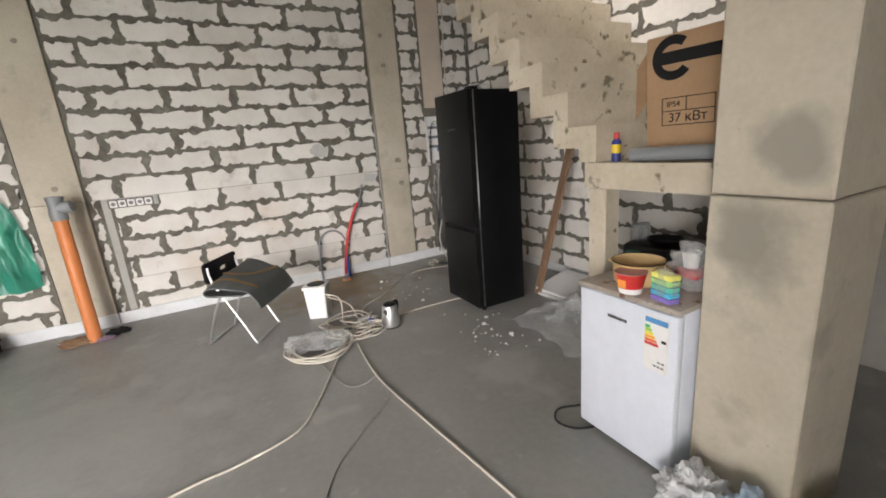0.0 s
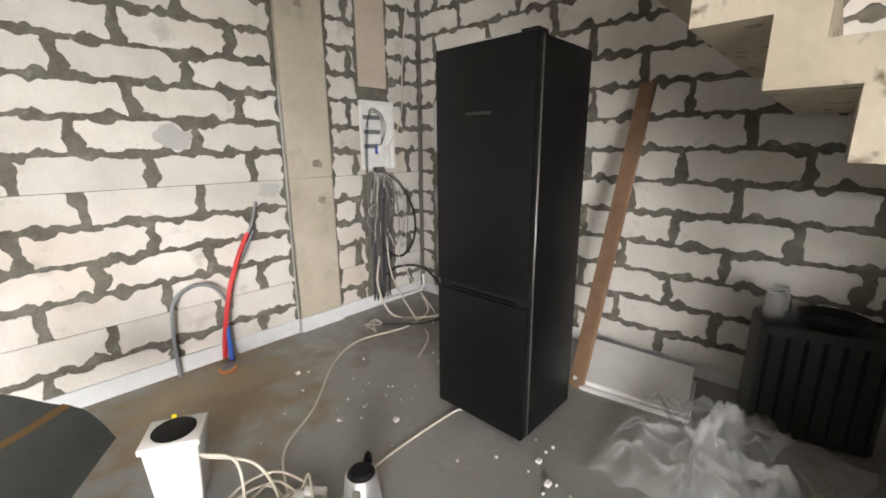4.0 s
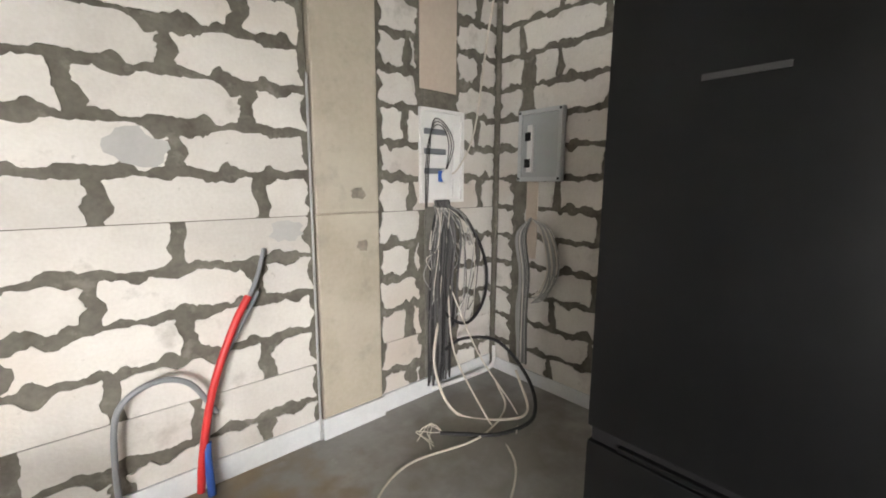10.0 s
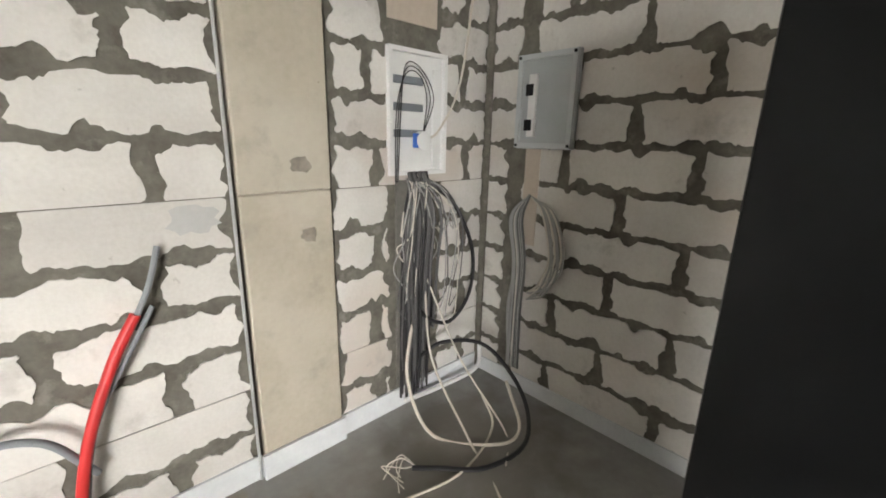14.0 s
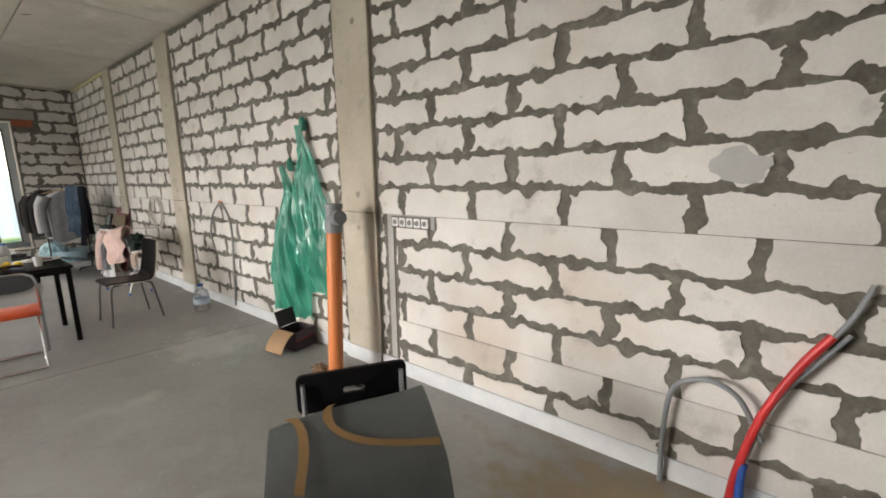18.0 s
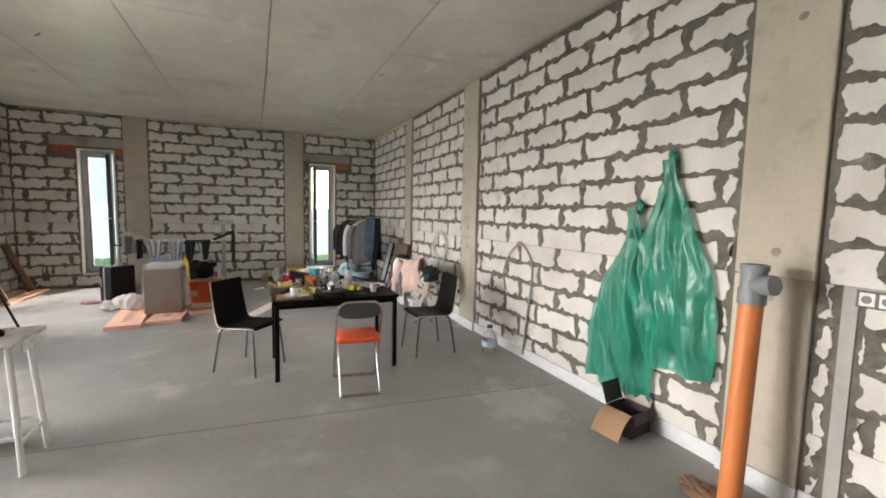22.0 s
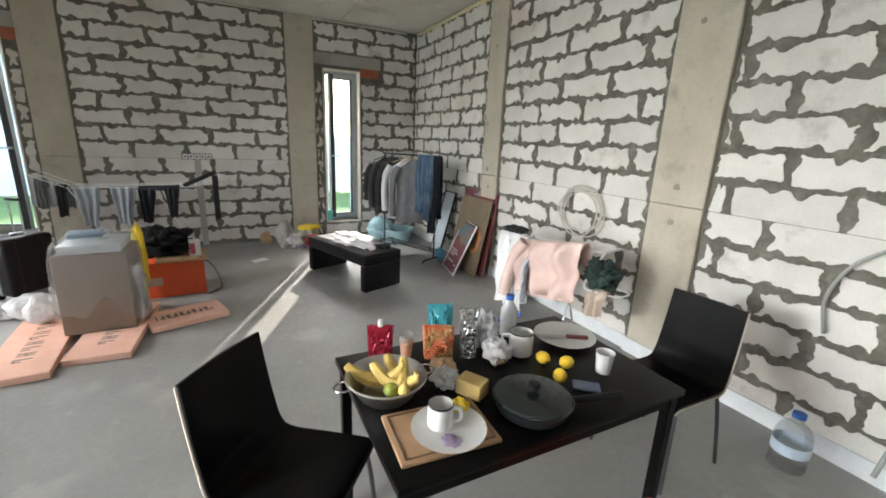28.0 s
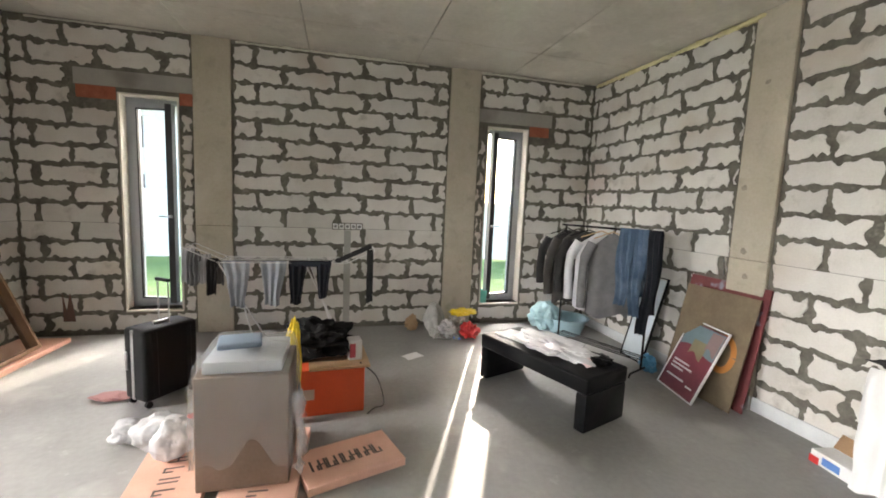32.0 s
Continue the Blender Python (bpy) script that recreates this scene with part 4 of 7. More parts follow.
part("under_sheet", rbox(-0.27, 0.2, -0.33, 0.26, 0.0, 0.03, 0.006, 1), M_PAPER, board)
M_DUSTY = film("dusty_clear_film", (0.78, 0.79, 0.80), 0.28, 0.08)


def heap(u, v):
    """A big film bag thrown down: a ridge with sharp creases and a ragged foot."""
    q = Vector((u * 3.2, v * 3.6, 2))
    hill = (math.sin(math.pi * u) * math.sin(math.pi * v)) ** 0.75
    crease = abs(noise.noise(q)) * 0.9 + abs(noise.noise(q * 2.3)) * 0.6 + abs(noise.noise(q * 5.1)) * 0.42 + abs(noise.noise(q * 9.7)) * 0.2
    edge = 0.10 * noise.noise(Vector((u * 5, v * 5, 7)))
    return Vector((2.02 + 0.86 * u + edge + 0.05 * noise.noise(q * 3), 2.06 + 1.08 * v + 0.16 * math.sin(3 * u) * (0.5 - v) + edge, 0.006 + 0.30 * hill * max(0.12, 1.05 - 1.1 * crease)))


solid("plastic_sheet", sheet(heap, 100, 110), M_DUSTY, "large crumpled clear plastic bag on the floor", "plastic bag")
solid("vent_pipe", tube([(3.05, 1.62, 0.0), (3.05, 1.62, 1.19)], 0.055, 16, curve=False), M_GREY_PIPE, "grey plastic pipe standing under the landing", "pipe")
for k, (x, y, s, m_, lb) in enumerate(((1.44, 1.16, (0.12, 0.11, 0.11), M_MILK, "crumpled white carrier bag on the floor by the pillar"), (1.46, 0.97, (0.10, 0.10, 0.12), film("pale_blue_film", (0.55, 0.68, 0.85), 0.8, 0.3), "crumpled blue and white bag on the floor"), (1.56, 0.80, (0.09, 0.10, 0.11), M_YELLOW, "yellow plastic bag by the pillar"), (1.30, 1.08, (0.10, 0.09, 0.06), M_MILK, "low crumpled clear bag on the floor"))):
    solid("carrier_bag", blob((0, 0, 0), s, 0.5, 11 + k, 6, 2.6), m_, lb, "bag", x, y, 0.0)

# ---------- chair with the mat, white box, kettle, cables ----------
chair = thing("folding_chair", "folding chair with a black slotted back under a folded mat", "chair", 0.03, 4.295, 0, 58)
# local: x along the front edge, y to the back
for s in (-0.205, 0.205):
    part("long_tube", tube([(s, -0.215, 0.012), (s, -0.02, 0.40), (s, 0.06, 0.54), (s, 0.079, 0.62), (s, 0.08, 0.68)], 0.010, 8, curve=False), M_ALU, chair)
    part("rear_leg", tube([(s * 0.93, 0.215, 0.012), (s * 0.93, 0.10, 0.30), (s * 0.93, 0.03, 0.44)], 0.010, 8, curve=False), M_ALU, chair)
part("foot_bar", tube([(-0.205, -0.215, 0.012), (0.205, -0.215, 0.012)], 0.010, 8, curve=False), M_ALU, chair)
part("rear_foot_bar", tube([(-0.19, 0.215, 0.012), (0.19, 0.215, 0.012)], 0.010, 8, curve=False), M_ALU, chair)
part("seat", rbox(-0.19, 0.19, -0.22, 0.06, 0.44, 0.462, 0.008), M_BLACK, chair)


def round_rect(w, h, r, n=6):
    """Outline of a rectangle with round corners, counter-clockwise round the origin."""
    out = []
    for cx, cz, a0 in ((w - r, h - r, 0), (r - w, h - r, 90), (r - w, r - h, 180), (w - r, r - h, 270)):
        out += [(cx + r * math.cos(radians(a0 + 90 * k / n)), cz + r * math.sin(radians(a0 + 90 * k / n))) for k in range(n + 1)]
    return out


bm = bmesh.new()
rings = []
for yy in (0.072, 0.09):
    for w, h, r in ((0.232, 0.085, 0.03), (0.047, 0.017, 0.0165)):
        rings.append([bm.verts.new((x_, yy + 0.35 * x_ * x_, 0.632 + z_)) for x_, z_ in round_rect(w, h, r)])
fo, fi, bo, bi = rings
for k in range(len(fo)):
    j = (k + 1) % len(fo)
    for a, b in ((fo, fi), (bi, bo), (bo, fo), (fi, bi)):
        bm.faces.new((a[k], a[j], b[j], b[k]))
part("backrest", bm, M_BLACK, chair, "black plastic back with a hand slot")
M_MAT = material("grey_foam_mat", (0.075, 0.083, 0.083), (0.11, 0.118, 0.118), 0.8, 5, 140, 0.35)
M_MAT_O = plain("ochre_stripe", (0.24, 0.135, 0.05), 0.8)
mat_thing = thing("exercise_mat", "grey foam mat with ochre stripes folded over the chair", "mat", 0.03, 4.295, 0.0, 58)


def mat_line(v):
    """The folded section at one place of the mat's width: under layer, nose, upper layer, drooping end."""
    k = 0.085 * v + 0.012 * math.sin(5 * v)
    return smooth_line([(0, -0.25, 0.474), (0, -0.06, 0.472), (0, 0.03, 0.476), (0, 0.066, 0.50 + 0.3 * k), (0, 0.055, 0.53 + 0.8 * k), (0, 0.0, 0.552 + k), (0, -0.10, 0.545 + 0.8 * k), (0, -0.20, 0.525 + 0.4 * k), (0, -0.30, 0.505 + 0.1 * k), (0, -0.355, 0.44), (0, -0.39, 0.365)], 6)


def mat_at(u, v, up=0.0):
    line = mat_line(v)
    k = u * (len(line) - 1)
    i = min(int(k), len(line) - 2)
    q = line[i].lerp(line[i + 1], k - i)
    d = (line[i + 1] - line[i]).normalized()
    return Vector((-0.34 + 0.62 * v, q.y, q.z)) + Vector((0, d.z, -d.y)) * up


part("mat", sheet(mat_at, 66, 16, 0.011), M_MAT, mat_thing)
for pts in (((0.46, 0.10), (0.52, 0.16), (0.60, 0.20), (0.70, 0.20), (0.82, 0.17)), ((0.46, 0.40), (0.52, 0.36), (0.58, 0.36), (0.64, 0.42), (0.69, 0.55), (0.73, 0.75), (0.76, 0.98))):
    line = smooth_line([(a, b, 0) for a, b in pts], 6)

    def band(u, v, line=line):
        k = u * (len(line) - 1)
        i = min(int(k), len(line) - 2)
        q, d = line[i].lerp(line[i + 1], k - i), line[i + 1] - line[i]
        n_ = Vector((-d.y / 0.62, d.x / 1.3)).normalized()
        w = 0.018 * (v - 0.5) * 2
        return mat_at(q.x + n_.x * w / 1.3, min(1, max(0, q.y + n_.y * w / 0.62)), 0.0135)
    part("stripe", sheet(band, 40, 2), M_MAT_O, mat_thing)

unit = thing("white_box_heater", "white square appliance with a round dark top", "appliance", 0.69, 4.28, 0, -28)
bm = rbox(-0.105, 0.105, -0.095, 0.095, 0.0, 0.29, 0.012, 3)
for v in bm.verts:
    v.co.x, v.co.y = v.co.x * (0.80 + 0.55 * v.co.z), v.co.y * (0.80 + 0.55 * v.co.z)
part("body", bm, M_WHITE, unit)
part("top", rbox(-0.112, 0.112, -0.10, 0.10, 0.2915, 0.322, 0.01, 2), M_WHITE, unit)
part("grille", lathe([(0.0, 0.323), (0.082, 0.323), (0.084, 0.327), (0.072, 0.330), (0, 0.328)], 26, cap=False), M_BLACK, unit)
part("tab", rbox(-0.03, -0.01, 0.084, 0.098, 0.3225, 0.342, 0.004, 1), M_YELLOW, unit)
kettle = thing("kettle", "polished steel electric kettle standing on the floor", "kettle", 1.16, 3.63, 0, 40)
part("body", lathe([(0.078, 0.008), (0.082, 0.025), (0.066, 0.185), (0.058, 0.195)], 26), material("worn_kettle_steel", (0.62, 0.62, 0.62), (0.78, 0.78, 0.78), 0.34, 5, 60, 0.03, metal=0.85), kettle)
part("lid", lathe([(0.057, 0.196), (0.045, 0.21), (0.01, 0.216)], 20), M_BLACK, kettle)
part("handle", tube([(0.06, 0, 0.185), (0.115, 0, 0.19), (0.135, 0, 0.13), (0.085, 0, 0.03)], 0.011), M_BLACK, kettle)
part("spout", tube([(-0.055, 0, 0.13), (-0.08, 0, 0.165)], 0.018, 10, curve=False), M_CHROME, kettle)
part("base", lathe([(0.08, 0), (0.08, 0.008)], 24), M_BLACK, kettle)

rng = random.Random(11)
heap_run = []
for loop in range(13):
    cx, cy = 0.93 + rng.uniform(-0.13, 0.17), 3.76 + rng.uniform(-0.2, 0.2)
    r1, r2, t0 = rng.uniform(0.09, 0.21), rng.uniform(0.06, 0.13), rng.uniform(0, 1.2)
    heap_run += [(cx + r1 * math.cos(t0 + a), cy + r2 * math.sin(t0 + a) + 0.02 * math.sin(3 * a), 0.008 + 0.006 * loop * abs(math.sin(a * 0.7 + loop))) for a in [0.75 * k for k in range(8)]]
solid("extension_cable", tube(heap_run, 0.006, 6, steps=4), M_CABLE_W, "tangled heap of white extension cable on the floor", "cable")
for x, y, a in ((0.98, 3.86, 20), (1.06, 3.84, -50)):
    solid("extension_socket", rbox(-0.05, 0.05, -0.026, 0.026, 0, 0.035, 0.01, 2), M_WHITE, "white socket end of the extension cable", "socket", x, y, 0.012, a)
for pts in ([(0.74, 4.16, 0.24), (0.84, 4.06, 0.2), (0.82, 3.95, 0.03), (0.78, 3.8, 0.008)], [(0.75, 4.2, 0.2), (0.92, 4.1, 0.12), (0.95, 3.95, 0.02), (0.86, 3.78, 0.01)]):
    solid("appliance_cable", tube(pts, 0.0065, 6), M_CABLE_W, "white cable running down from the appliance", "cable", group="cables of the appliance")
for k, pts in enumerate(([(0.80, 3.45, 0.007), (0.77, 3.1, 0.007), (0.77, 2.79, 0.007), (0.83, 2.3, 0.007), (0.92, 1.64, 0.007), (1.0, 0.9, 0.007)], [(0.62, 3.35, 0.007), (0.44, 3.0, 0.007), (0.36, 2.85, 0.007), (0.2, 2.62, 0.007), (-0.1, 2.52, 0.007), (-0.39, 2.48, 0.007), (-1.0, 2.3, 0.007)], [(0.48, 3.3, 0.006), (0.55, 2.92, 0.006), (0.66, 2.86, 0.006), (0.76, 2.9, 0.006), (0.74, 2.62, 0.005), (0.5, 2.4, 0.005), (0.24, 2.1, 0.005), (0.0, 1.4, 0.005)], [(0.95, 3.82, 0.007), (1.1, 4.2, 0.007), (1.39, 4.42, 0.007), (1.75, 4.78, 0.007), (2.07, 4.94, 0.007), (2.5, 4.86, 0.007), (2.85, 4.96, 0.01), (2.9, 5.08, 0.12)], [(1.0, 3.72, 0.007), (1.4, 3.8, 0.007), (1.88, 3.80, 0.007), (1.95, 3.75, 0.02)])):
    solid("floor_cable", tube(pts, 0.0065 if k != 2 else 0.0045, 6), M_CABLE_W if k != 2 else M_CABLE_G, "white power cable trailing over the screed", "cable", group="cables over the floor")
rng = random.Random(12)
turns = [(0.52 + (0.22 + 0.03 * math.sin(0.31 * j)) * math.cos(0.52 * j) + 0.015 * math.sin(0.17 * j), 3.53 + (0.22 + 0.03 * math.cos(0.23 * j)) * math.sin(0.52 * j), 0.008 + 0.0007 * j + 0.006 * math.sin(1.1 * j)) for j in range(88)]
solid("cable_coil", tube(turns, 0.006, 6, steps=3), M_CABLE_W, "coil of white cable partly in a plastic bag", "cable coil")
for k, (x, y) in enumerate(((0.42, 3.62), (0.60, 3.55))):
    solid("clear_bag", blob((0, 0, 0), (0.14, 0.12, 0.055), 0.5, 21 + k, 6, 2.6), M_CLEAR, "crumpled clear bag on the cable coil", "bag", x, y, 0.012)
solid("plug", rbox(-0.02, 0.02, -0.03, 0.03, 0, 0.035, 0.008), M_BLUE, "blue plug among the cables", "plug", 1.02, 3.74, 0.03, 30)
rng = random.Random(4)
bm = bmesh.new()
for k in range(70):
    a = rng.random()
    x, y, s = 1.72 + rng.gauss(0, 0.13), 2.98 + rng.gauss(0, 0.22), rng.uniform(0.002, 0.007) * (1 + (k % 9 == 0))
    if k > 38:
        x, y = 1.7 + rng.gauss(0, 0.25), 4.3 + rng.gauss(0, 0.25)
    box(bm, x - s, x + s, y - s * rng.uniform(0.5, 1), y + s, 0.0, s * 1.2, pose(0, 0, 0))
solid("foam_crumbs", bm, M_PAPER, "white foam crumbs scattered on the floor", "crumbs", kind="stuff")

# ---------- north-east corner: pipes, panels, wires ----------
tube_r = thing("water_pipes", "red and blue sleeved pipes rising from the floor at the wall", "pipe")
part("red_sleeve", tube([(1.25, 5.38, 0.03), (1.27, 5.37, 0.22), (1.33, 5.37, 0.5), (1.43, 5.38, 0.75), (1.51, 5.39, 0.89)], 0.017, 10), M_RED, tube_r)
part("blue_sleeve", tube([(1.29, 5.37, 0.0), (1.285, 5.365, 0.2), (1.29, 5.37, 0.26)], 0.018, 10), M_BLUE, tube_r)
part("bare_pipe", tube([(1.51, 5.39, 0.88), (1.56, 5.40, 0.98), (1.60, 5.415, 1.10)], 0.010, 8), M_GREY_PIPE, tube_r)
part("second_pipe", tube([(1.29, 5.385, 0.25), (1.36, 5.39, 0.55), (1.50, 5.40, 0.80), (1.56, 5.41, 0.90)], 0.009, 8), M_GREY_PIPE, tube_r)
solid("pipe_hoop", tube([(0.97, 5.40, 0.0), (0.97, 5.39, 0.3), (1.0, 5.38, 0.52), (1.12, 5.37, 0.60), (1.24, 5.37, 0.56), (1.32, 5.38, 0.42), (1.34, 5.39, 0.38)], 0.012, 10), M_GREY_PIPE, "grey plastic pipe bent in a hoop at the wall", "pipe")
drain = thing("floor_drain", "orange capped drain pipe stub in the floor", "drain", 1.22, 5.255, 0)
part("stub", lathe([(0.058, 0.0), (0.058, 0.012), (0.052, 0.014)], 24), M_PIPE, drain)
part("cap", lathe([(0.045, 0.0145), (0.045, 0.022), (0.038, 0.026)], 24), M_GREY_PIPE, drain)
rod = solid("steel_rod", tube([(1.845, NORTH - 0.022, 0.0), (1.852, NORTH - 0.024, 1.93)], 0.0065, 8, curve=False), material("zinc_conduit", (0.40, 0.41, 0.41), (0.54, 0.55, 0.55), 0.32, 6, 80, 0.03, metal=0.25), "thin zinc conduit beside the column", "conduit")
bm = bmesh.new()
box(bm, 2.565, 2.86, NORTH - 0.007, NORTH + 0.01, 1.97, TOP - 0.01)
M_SMOOTH = material("skimmed_chase", (0.50, 0.42, 0.35), (0.60, 0.52, 0.44), 0.9, 2.5, 40, 0.15, far=1)
tagged(part("wall_chase", bm, M_SMOOTH, shade=False), "pinkish plastered cable chase in the wall", "chase", kind="structure")
bm = bmesh.new()
box(bm, 2.60, 2.80, NORTH - 0.012, NORTH + 0.01, 0.04, 1.26)
M_DARKGROOVE = material("open_chase", (0.11, 0.105, 0.095), (0.2, 0.19, 0.17), 0.95, 6, 40, 0.5, far=1)
tagged(part("open_chase", bm, M_DARKGROOVE, shade=False), "open grey chase below the flush box", "chase", kind="structure")

flush = thing("flush_box", "open white flush distribution box in the wall", "distribution box", 2.555, NORTH, 1.285)
bm = bmesh.new()
for q in ((0, 0.36, 0, 0.02), (0, 0.36, 0.555, 0.575), (0, 0.02, 0.02, 0.555), (0.34, 0.36, 0.02, 0.555)):
    box(bm, q[0], q[1], -0.03, 0.02, q[2], q[3])
part("frame", bm, M_WHITE, flush, shade=False)
bm = bmesh.new()
box(bm, 0.02, 0.34, -0.008, -0.004, 0.02, 0.555)
part("back", bm, M_WHITE, flush, shade=False)
for z in (0.18, 0.30, 0.42):
    part("rail", rbox(0.022, 0.21, -0.02, -0.009, z, z + 0.035, 0.003, 1), plain("grey_rail", (0.18, 0.2, 0.22), 0.5), flush)
part("strip", rbox(0.27, 0.31, -0.022, -0.009, 0.03, 0.5, 0.003, 1), M_WHITE, flush)
jb = part("junction_box", lathe([(0.045, 0), (0.045, 0.04), (0.03, 0.045)], 18), M_WHITE, flush, "round white junction box")
jb.matrix_basis = pose(0.19, -0.012, 0.165, 90)
part("terminal", rbox(0.14, 0.165, -0.05, -0.02, 0.13, 0.2, 0.005), M_BLUE, flush)
bm = bmesh.new()
for k in range(3):
    tube([(0.028 + 0.008 * k, -0.03, -0.03), (0.028 + 0.012 * k, -0.045, 0.3), (0.08, -0.05, 0.46 + 0.02 * k), (0.16 + 0.01 * k, -0.05, 0.46 + 0.01 * k), (0.21 + 0.022 * k, -0.045, 0.36), (0.19, -0.04, 0.19)], 0.0026, 6, bm, 5)
part("wire_loop", bm, M_CABLE_B, flush)

meter = thing("meter_box", "open grey surface distribution box on the wall", "distribution box", EAST - 0.012, 5.06, 1.42)
part("case", rbox(-0.028, 0.0, -0.185, 0.155, 0.0, 0.46, 0.008, 2), plain("light_grey_plastic", (0.42, 0.45, 0.46), 0.45), meter)
bm = bmesh.new()
for q in ((-0.18, 0.15, 0.005, 0.03), (-0.18, 0.15, 0.43, 0.455), (-0.18, -0.155, 0.03, 0.43), (0.125, 0.15, 0.03, 0.43)):
    box(bm, -0.044, -0.0285, q[0], q[1], q[2], q[3])
part("rim", bm, plain("grey_rim", (0.50, 0.53, 0.54), 0.45), meter, shade=False)
part("rail_cover", rbox(-0.05, -0.029, 0.03, 0.075, 0.06, 0.36, 0.003, 1), M_WHITE, meter)
for z in (0.09, 0.26):
    part("breaker", rbox(-0.054, -0.035, 0.045, 0.09, z, z + 0.055, 0.003, 1), M_BLACK, meter)
for y, z in ((-0.168, 0.018), (0.138, 0.018), (-0.168, 0.442), (0.138, 0.442)):
    sc = part("screw", lathe([(0.008, 0), (0.008, 0.004)], 10), M_BLACK, meter)
    sc.matrix_basis = pose(-0.044, y, z, 0, -90)


def hang(points, r, mat, label, name="hanging_wire"):
    return solid(name, tube(points, r, 6), mat, label, "wire", group="wires hanging in the corner")


rng = random.Random(8)
for k in range(34):
    x = 2.605 + 0.0062 * k + rng.uniform(-0.01, 0.01)
    yb = NORTH - 0.025 - rng.uniform(0, 0.05)
    zb = rng.uniform(0.06, 0.14) if k % 3 else rng.uniform(0.2, 0.6)
    xt = 2.70 + rng.uniform(-0.04, 0.08)
    hang([(xt, NORTH - 0.03, 1.30), (x, yb - 0.03, 1.1), (x - 0.01, yb - 0.02, 0.8), (x + rng.uniform(-0.02, 0.02), yb, 0.45), (x, yb + 0.01, zb)], rng.choice((0.0055, 0.007, 0.008)), rng.choice((M_CABLE_B, M_CABLE_D, M_CABLE_B, M_CABLE_B, M_CABLE_D)), "bunched dark electrical cable hanging down the wall")
for k in range(24):
    x0, reach = 2.70 + rng.uniform(-0.06, 0.08), rng.uniform(-0.14, 0.30)
    low = rng.uniform(0.35, 1.0)
    hang([(x0, NORTH - 0.03, 1.27), (x0 + reach * 0.5, NORTH - 0.09, 1.2), (x0 + reach, NORTH - 0.10, 1.0), (x0 + reach + rng.uniform(-0.08, 0.05), NORTH - 0.08, low + 0.12), (x0 + reach * 0.8, NORTH - 0.06, low)], 0.0034, rng.choice((M_CABLE_W, M_CABLE_G, M_CABLE_D)), "loose thin pale wire hanging from the flush box")
hang([(2.76, NORTH - 0.04, 1.25), (2.93, NORTH - 0.08, 1.13), (3.07, NORTH - 0.1, 0.86), (3.06, NORTH - 0.1, 0.60), (2.90, NORTH - 0.1, 0.46), (2.72, NORTH - 0.08, 0.55), (2.66, NORTH - 0.05, 0.75)], 0.0115, M_CABLE_B, "thick black cable hanging in a loop")
hang([(2.72, 5.38, 0.3), (2.82, 5.30, 0.38), (3.0, 5.15, 0.35), (3.08, 4.95, 0.12), (2.9, 4.78, 0.012), (2.62, 4.80, 0.012), (2.45, 4.95, 0.012), (2.36, 5.02, 0.02)], 0.012, M_CABLE_B, "thick black cable looped over the floor", "floor_loop")
hang([(2.66, 5.39, 0.5), (2.56, 5.3, 0.25), (2.58, 5.12, 0.012), (2.78, 4.86, 0.01), (2.95, 4.86, 0.01), (3.02, 4.98, 0.12), (3.0, 5.0, 0.2)], 0.009, M_CABLE_W, "pale cable looping down onto the floor", "floor_loop")
hang([(2.74, 5.38, 0.7), (2.73, 5.30, 0.3), (2.68, 4.95, 0.01), (2.5, 4.6, 0.008), (2.2, 4.4, 0.008)], 0.006, M_CABLE_W, "white cable running from the wall to the floor", "floor_loop")
hang([(2.75, 5.38, 0.75), (2.85, 5.2, 0.3), (2.88, 4.9, 0.01), (2.7, 4.75, 0.008)], 0.005, M_CABLE_W, "white cable running from the wall to the floor", "floor_loop")
for k in range(5):
    hang([(2.38, 5.02, 0.02), (2.34 + rng.uniform(-0.02, 0.02), 5.04 + rng.uniform(-0.03, 0.05), 0.03 + 0.012 * k), (2.29 + rng.uniform(-0.04, 0.02), 5.06 + rng.uniform(-0.07, 0.07), 0.03), (2.27 + rng.uniform(-0.04, 0.05), 4.98 + rng.uniform(-0.06, 0.09), 0.006)], 0.0028, M_CABLE_W, "stripped pale wire end on the floor", "wire_end")
solid("conduit_elbow", tube([(2.62, 5.40, 0.05), (2.85, 5.37, 0.05), (3.16, 5.36, 0.06), (3.21, 5.38, 0.2)], 0.014, 10), M_WHITE, "white cable duct along the foot of the wall", "duct")
for k in range(14):
    y0 = 5.10 + 0.006 * k
    hang([(EAST - 0.03, 5.10, 1.18), (EAST - 0.06, y0 + 0.02, 1.05), (EAST - 0.05, y0 - 0.01, 0.8), (EAST - 0.04, y0 + rng.uniform(-0.01, 0.03), 0.5), (EAST - 0.035, y0, 0.14)], 0.007, rng.choice((M_CABLE_G, M_CABLE_G, M_CABLE_W, M_CABLE_D)), "bundle of grey cable hanging below the meter box")
for k in range(8):
    hang([(EAST - 0.03, 5.09, 1.17), (EAST - 0.07, 4.99 - 0.011 * k, 1.10), (EAST - 0.07, 4.93 - 0.012 * k, 0.88 - 0.02 * (k % 3)), (EAST - 0.06, 4.98 - 0.006 * k, 0.72 - 0.03 * (k % 3)), (EAST - 0.05, 5.06, 0.64 - 0.04 * (k % 2))], 0.0055, M_CABLE_G if k % 3 else M_CABLE_W, "pale cable loop hanging below the meter box")
bm = bmesh.new()
box(bm, EAST - 0.011, EAST + 0.01, 5.07, 5.16, 0.9, 1.42)
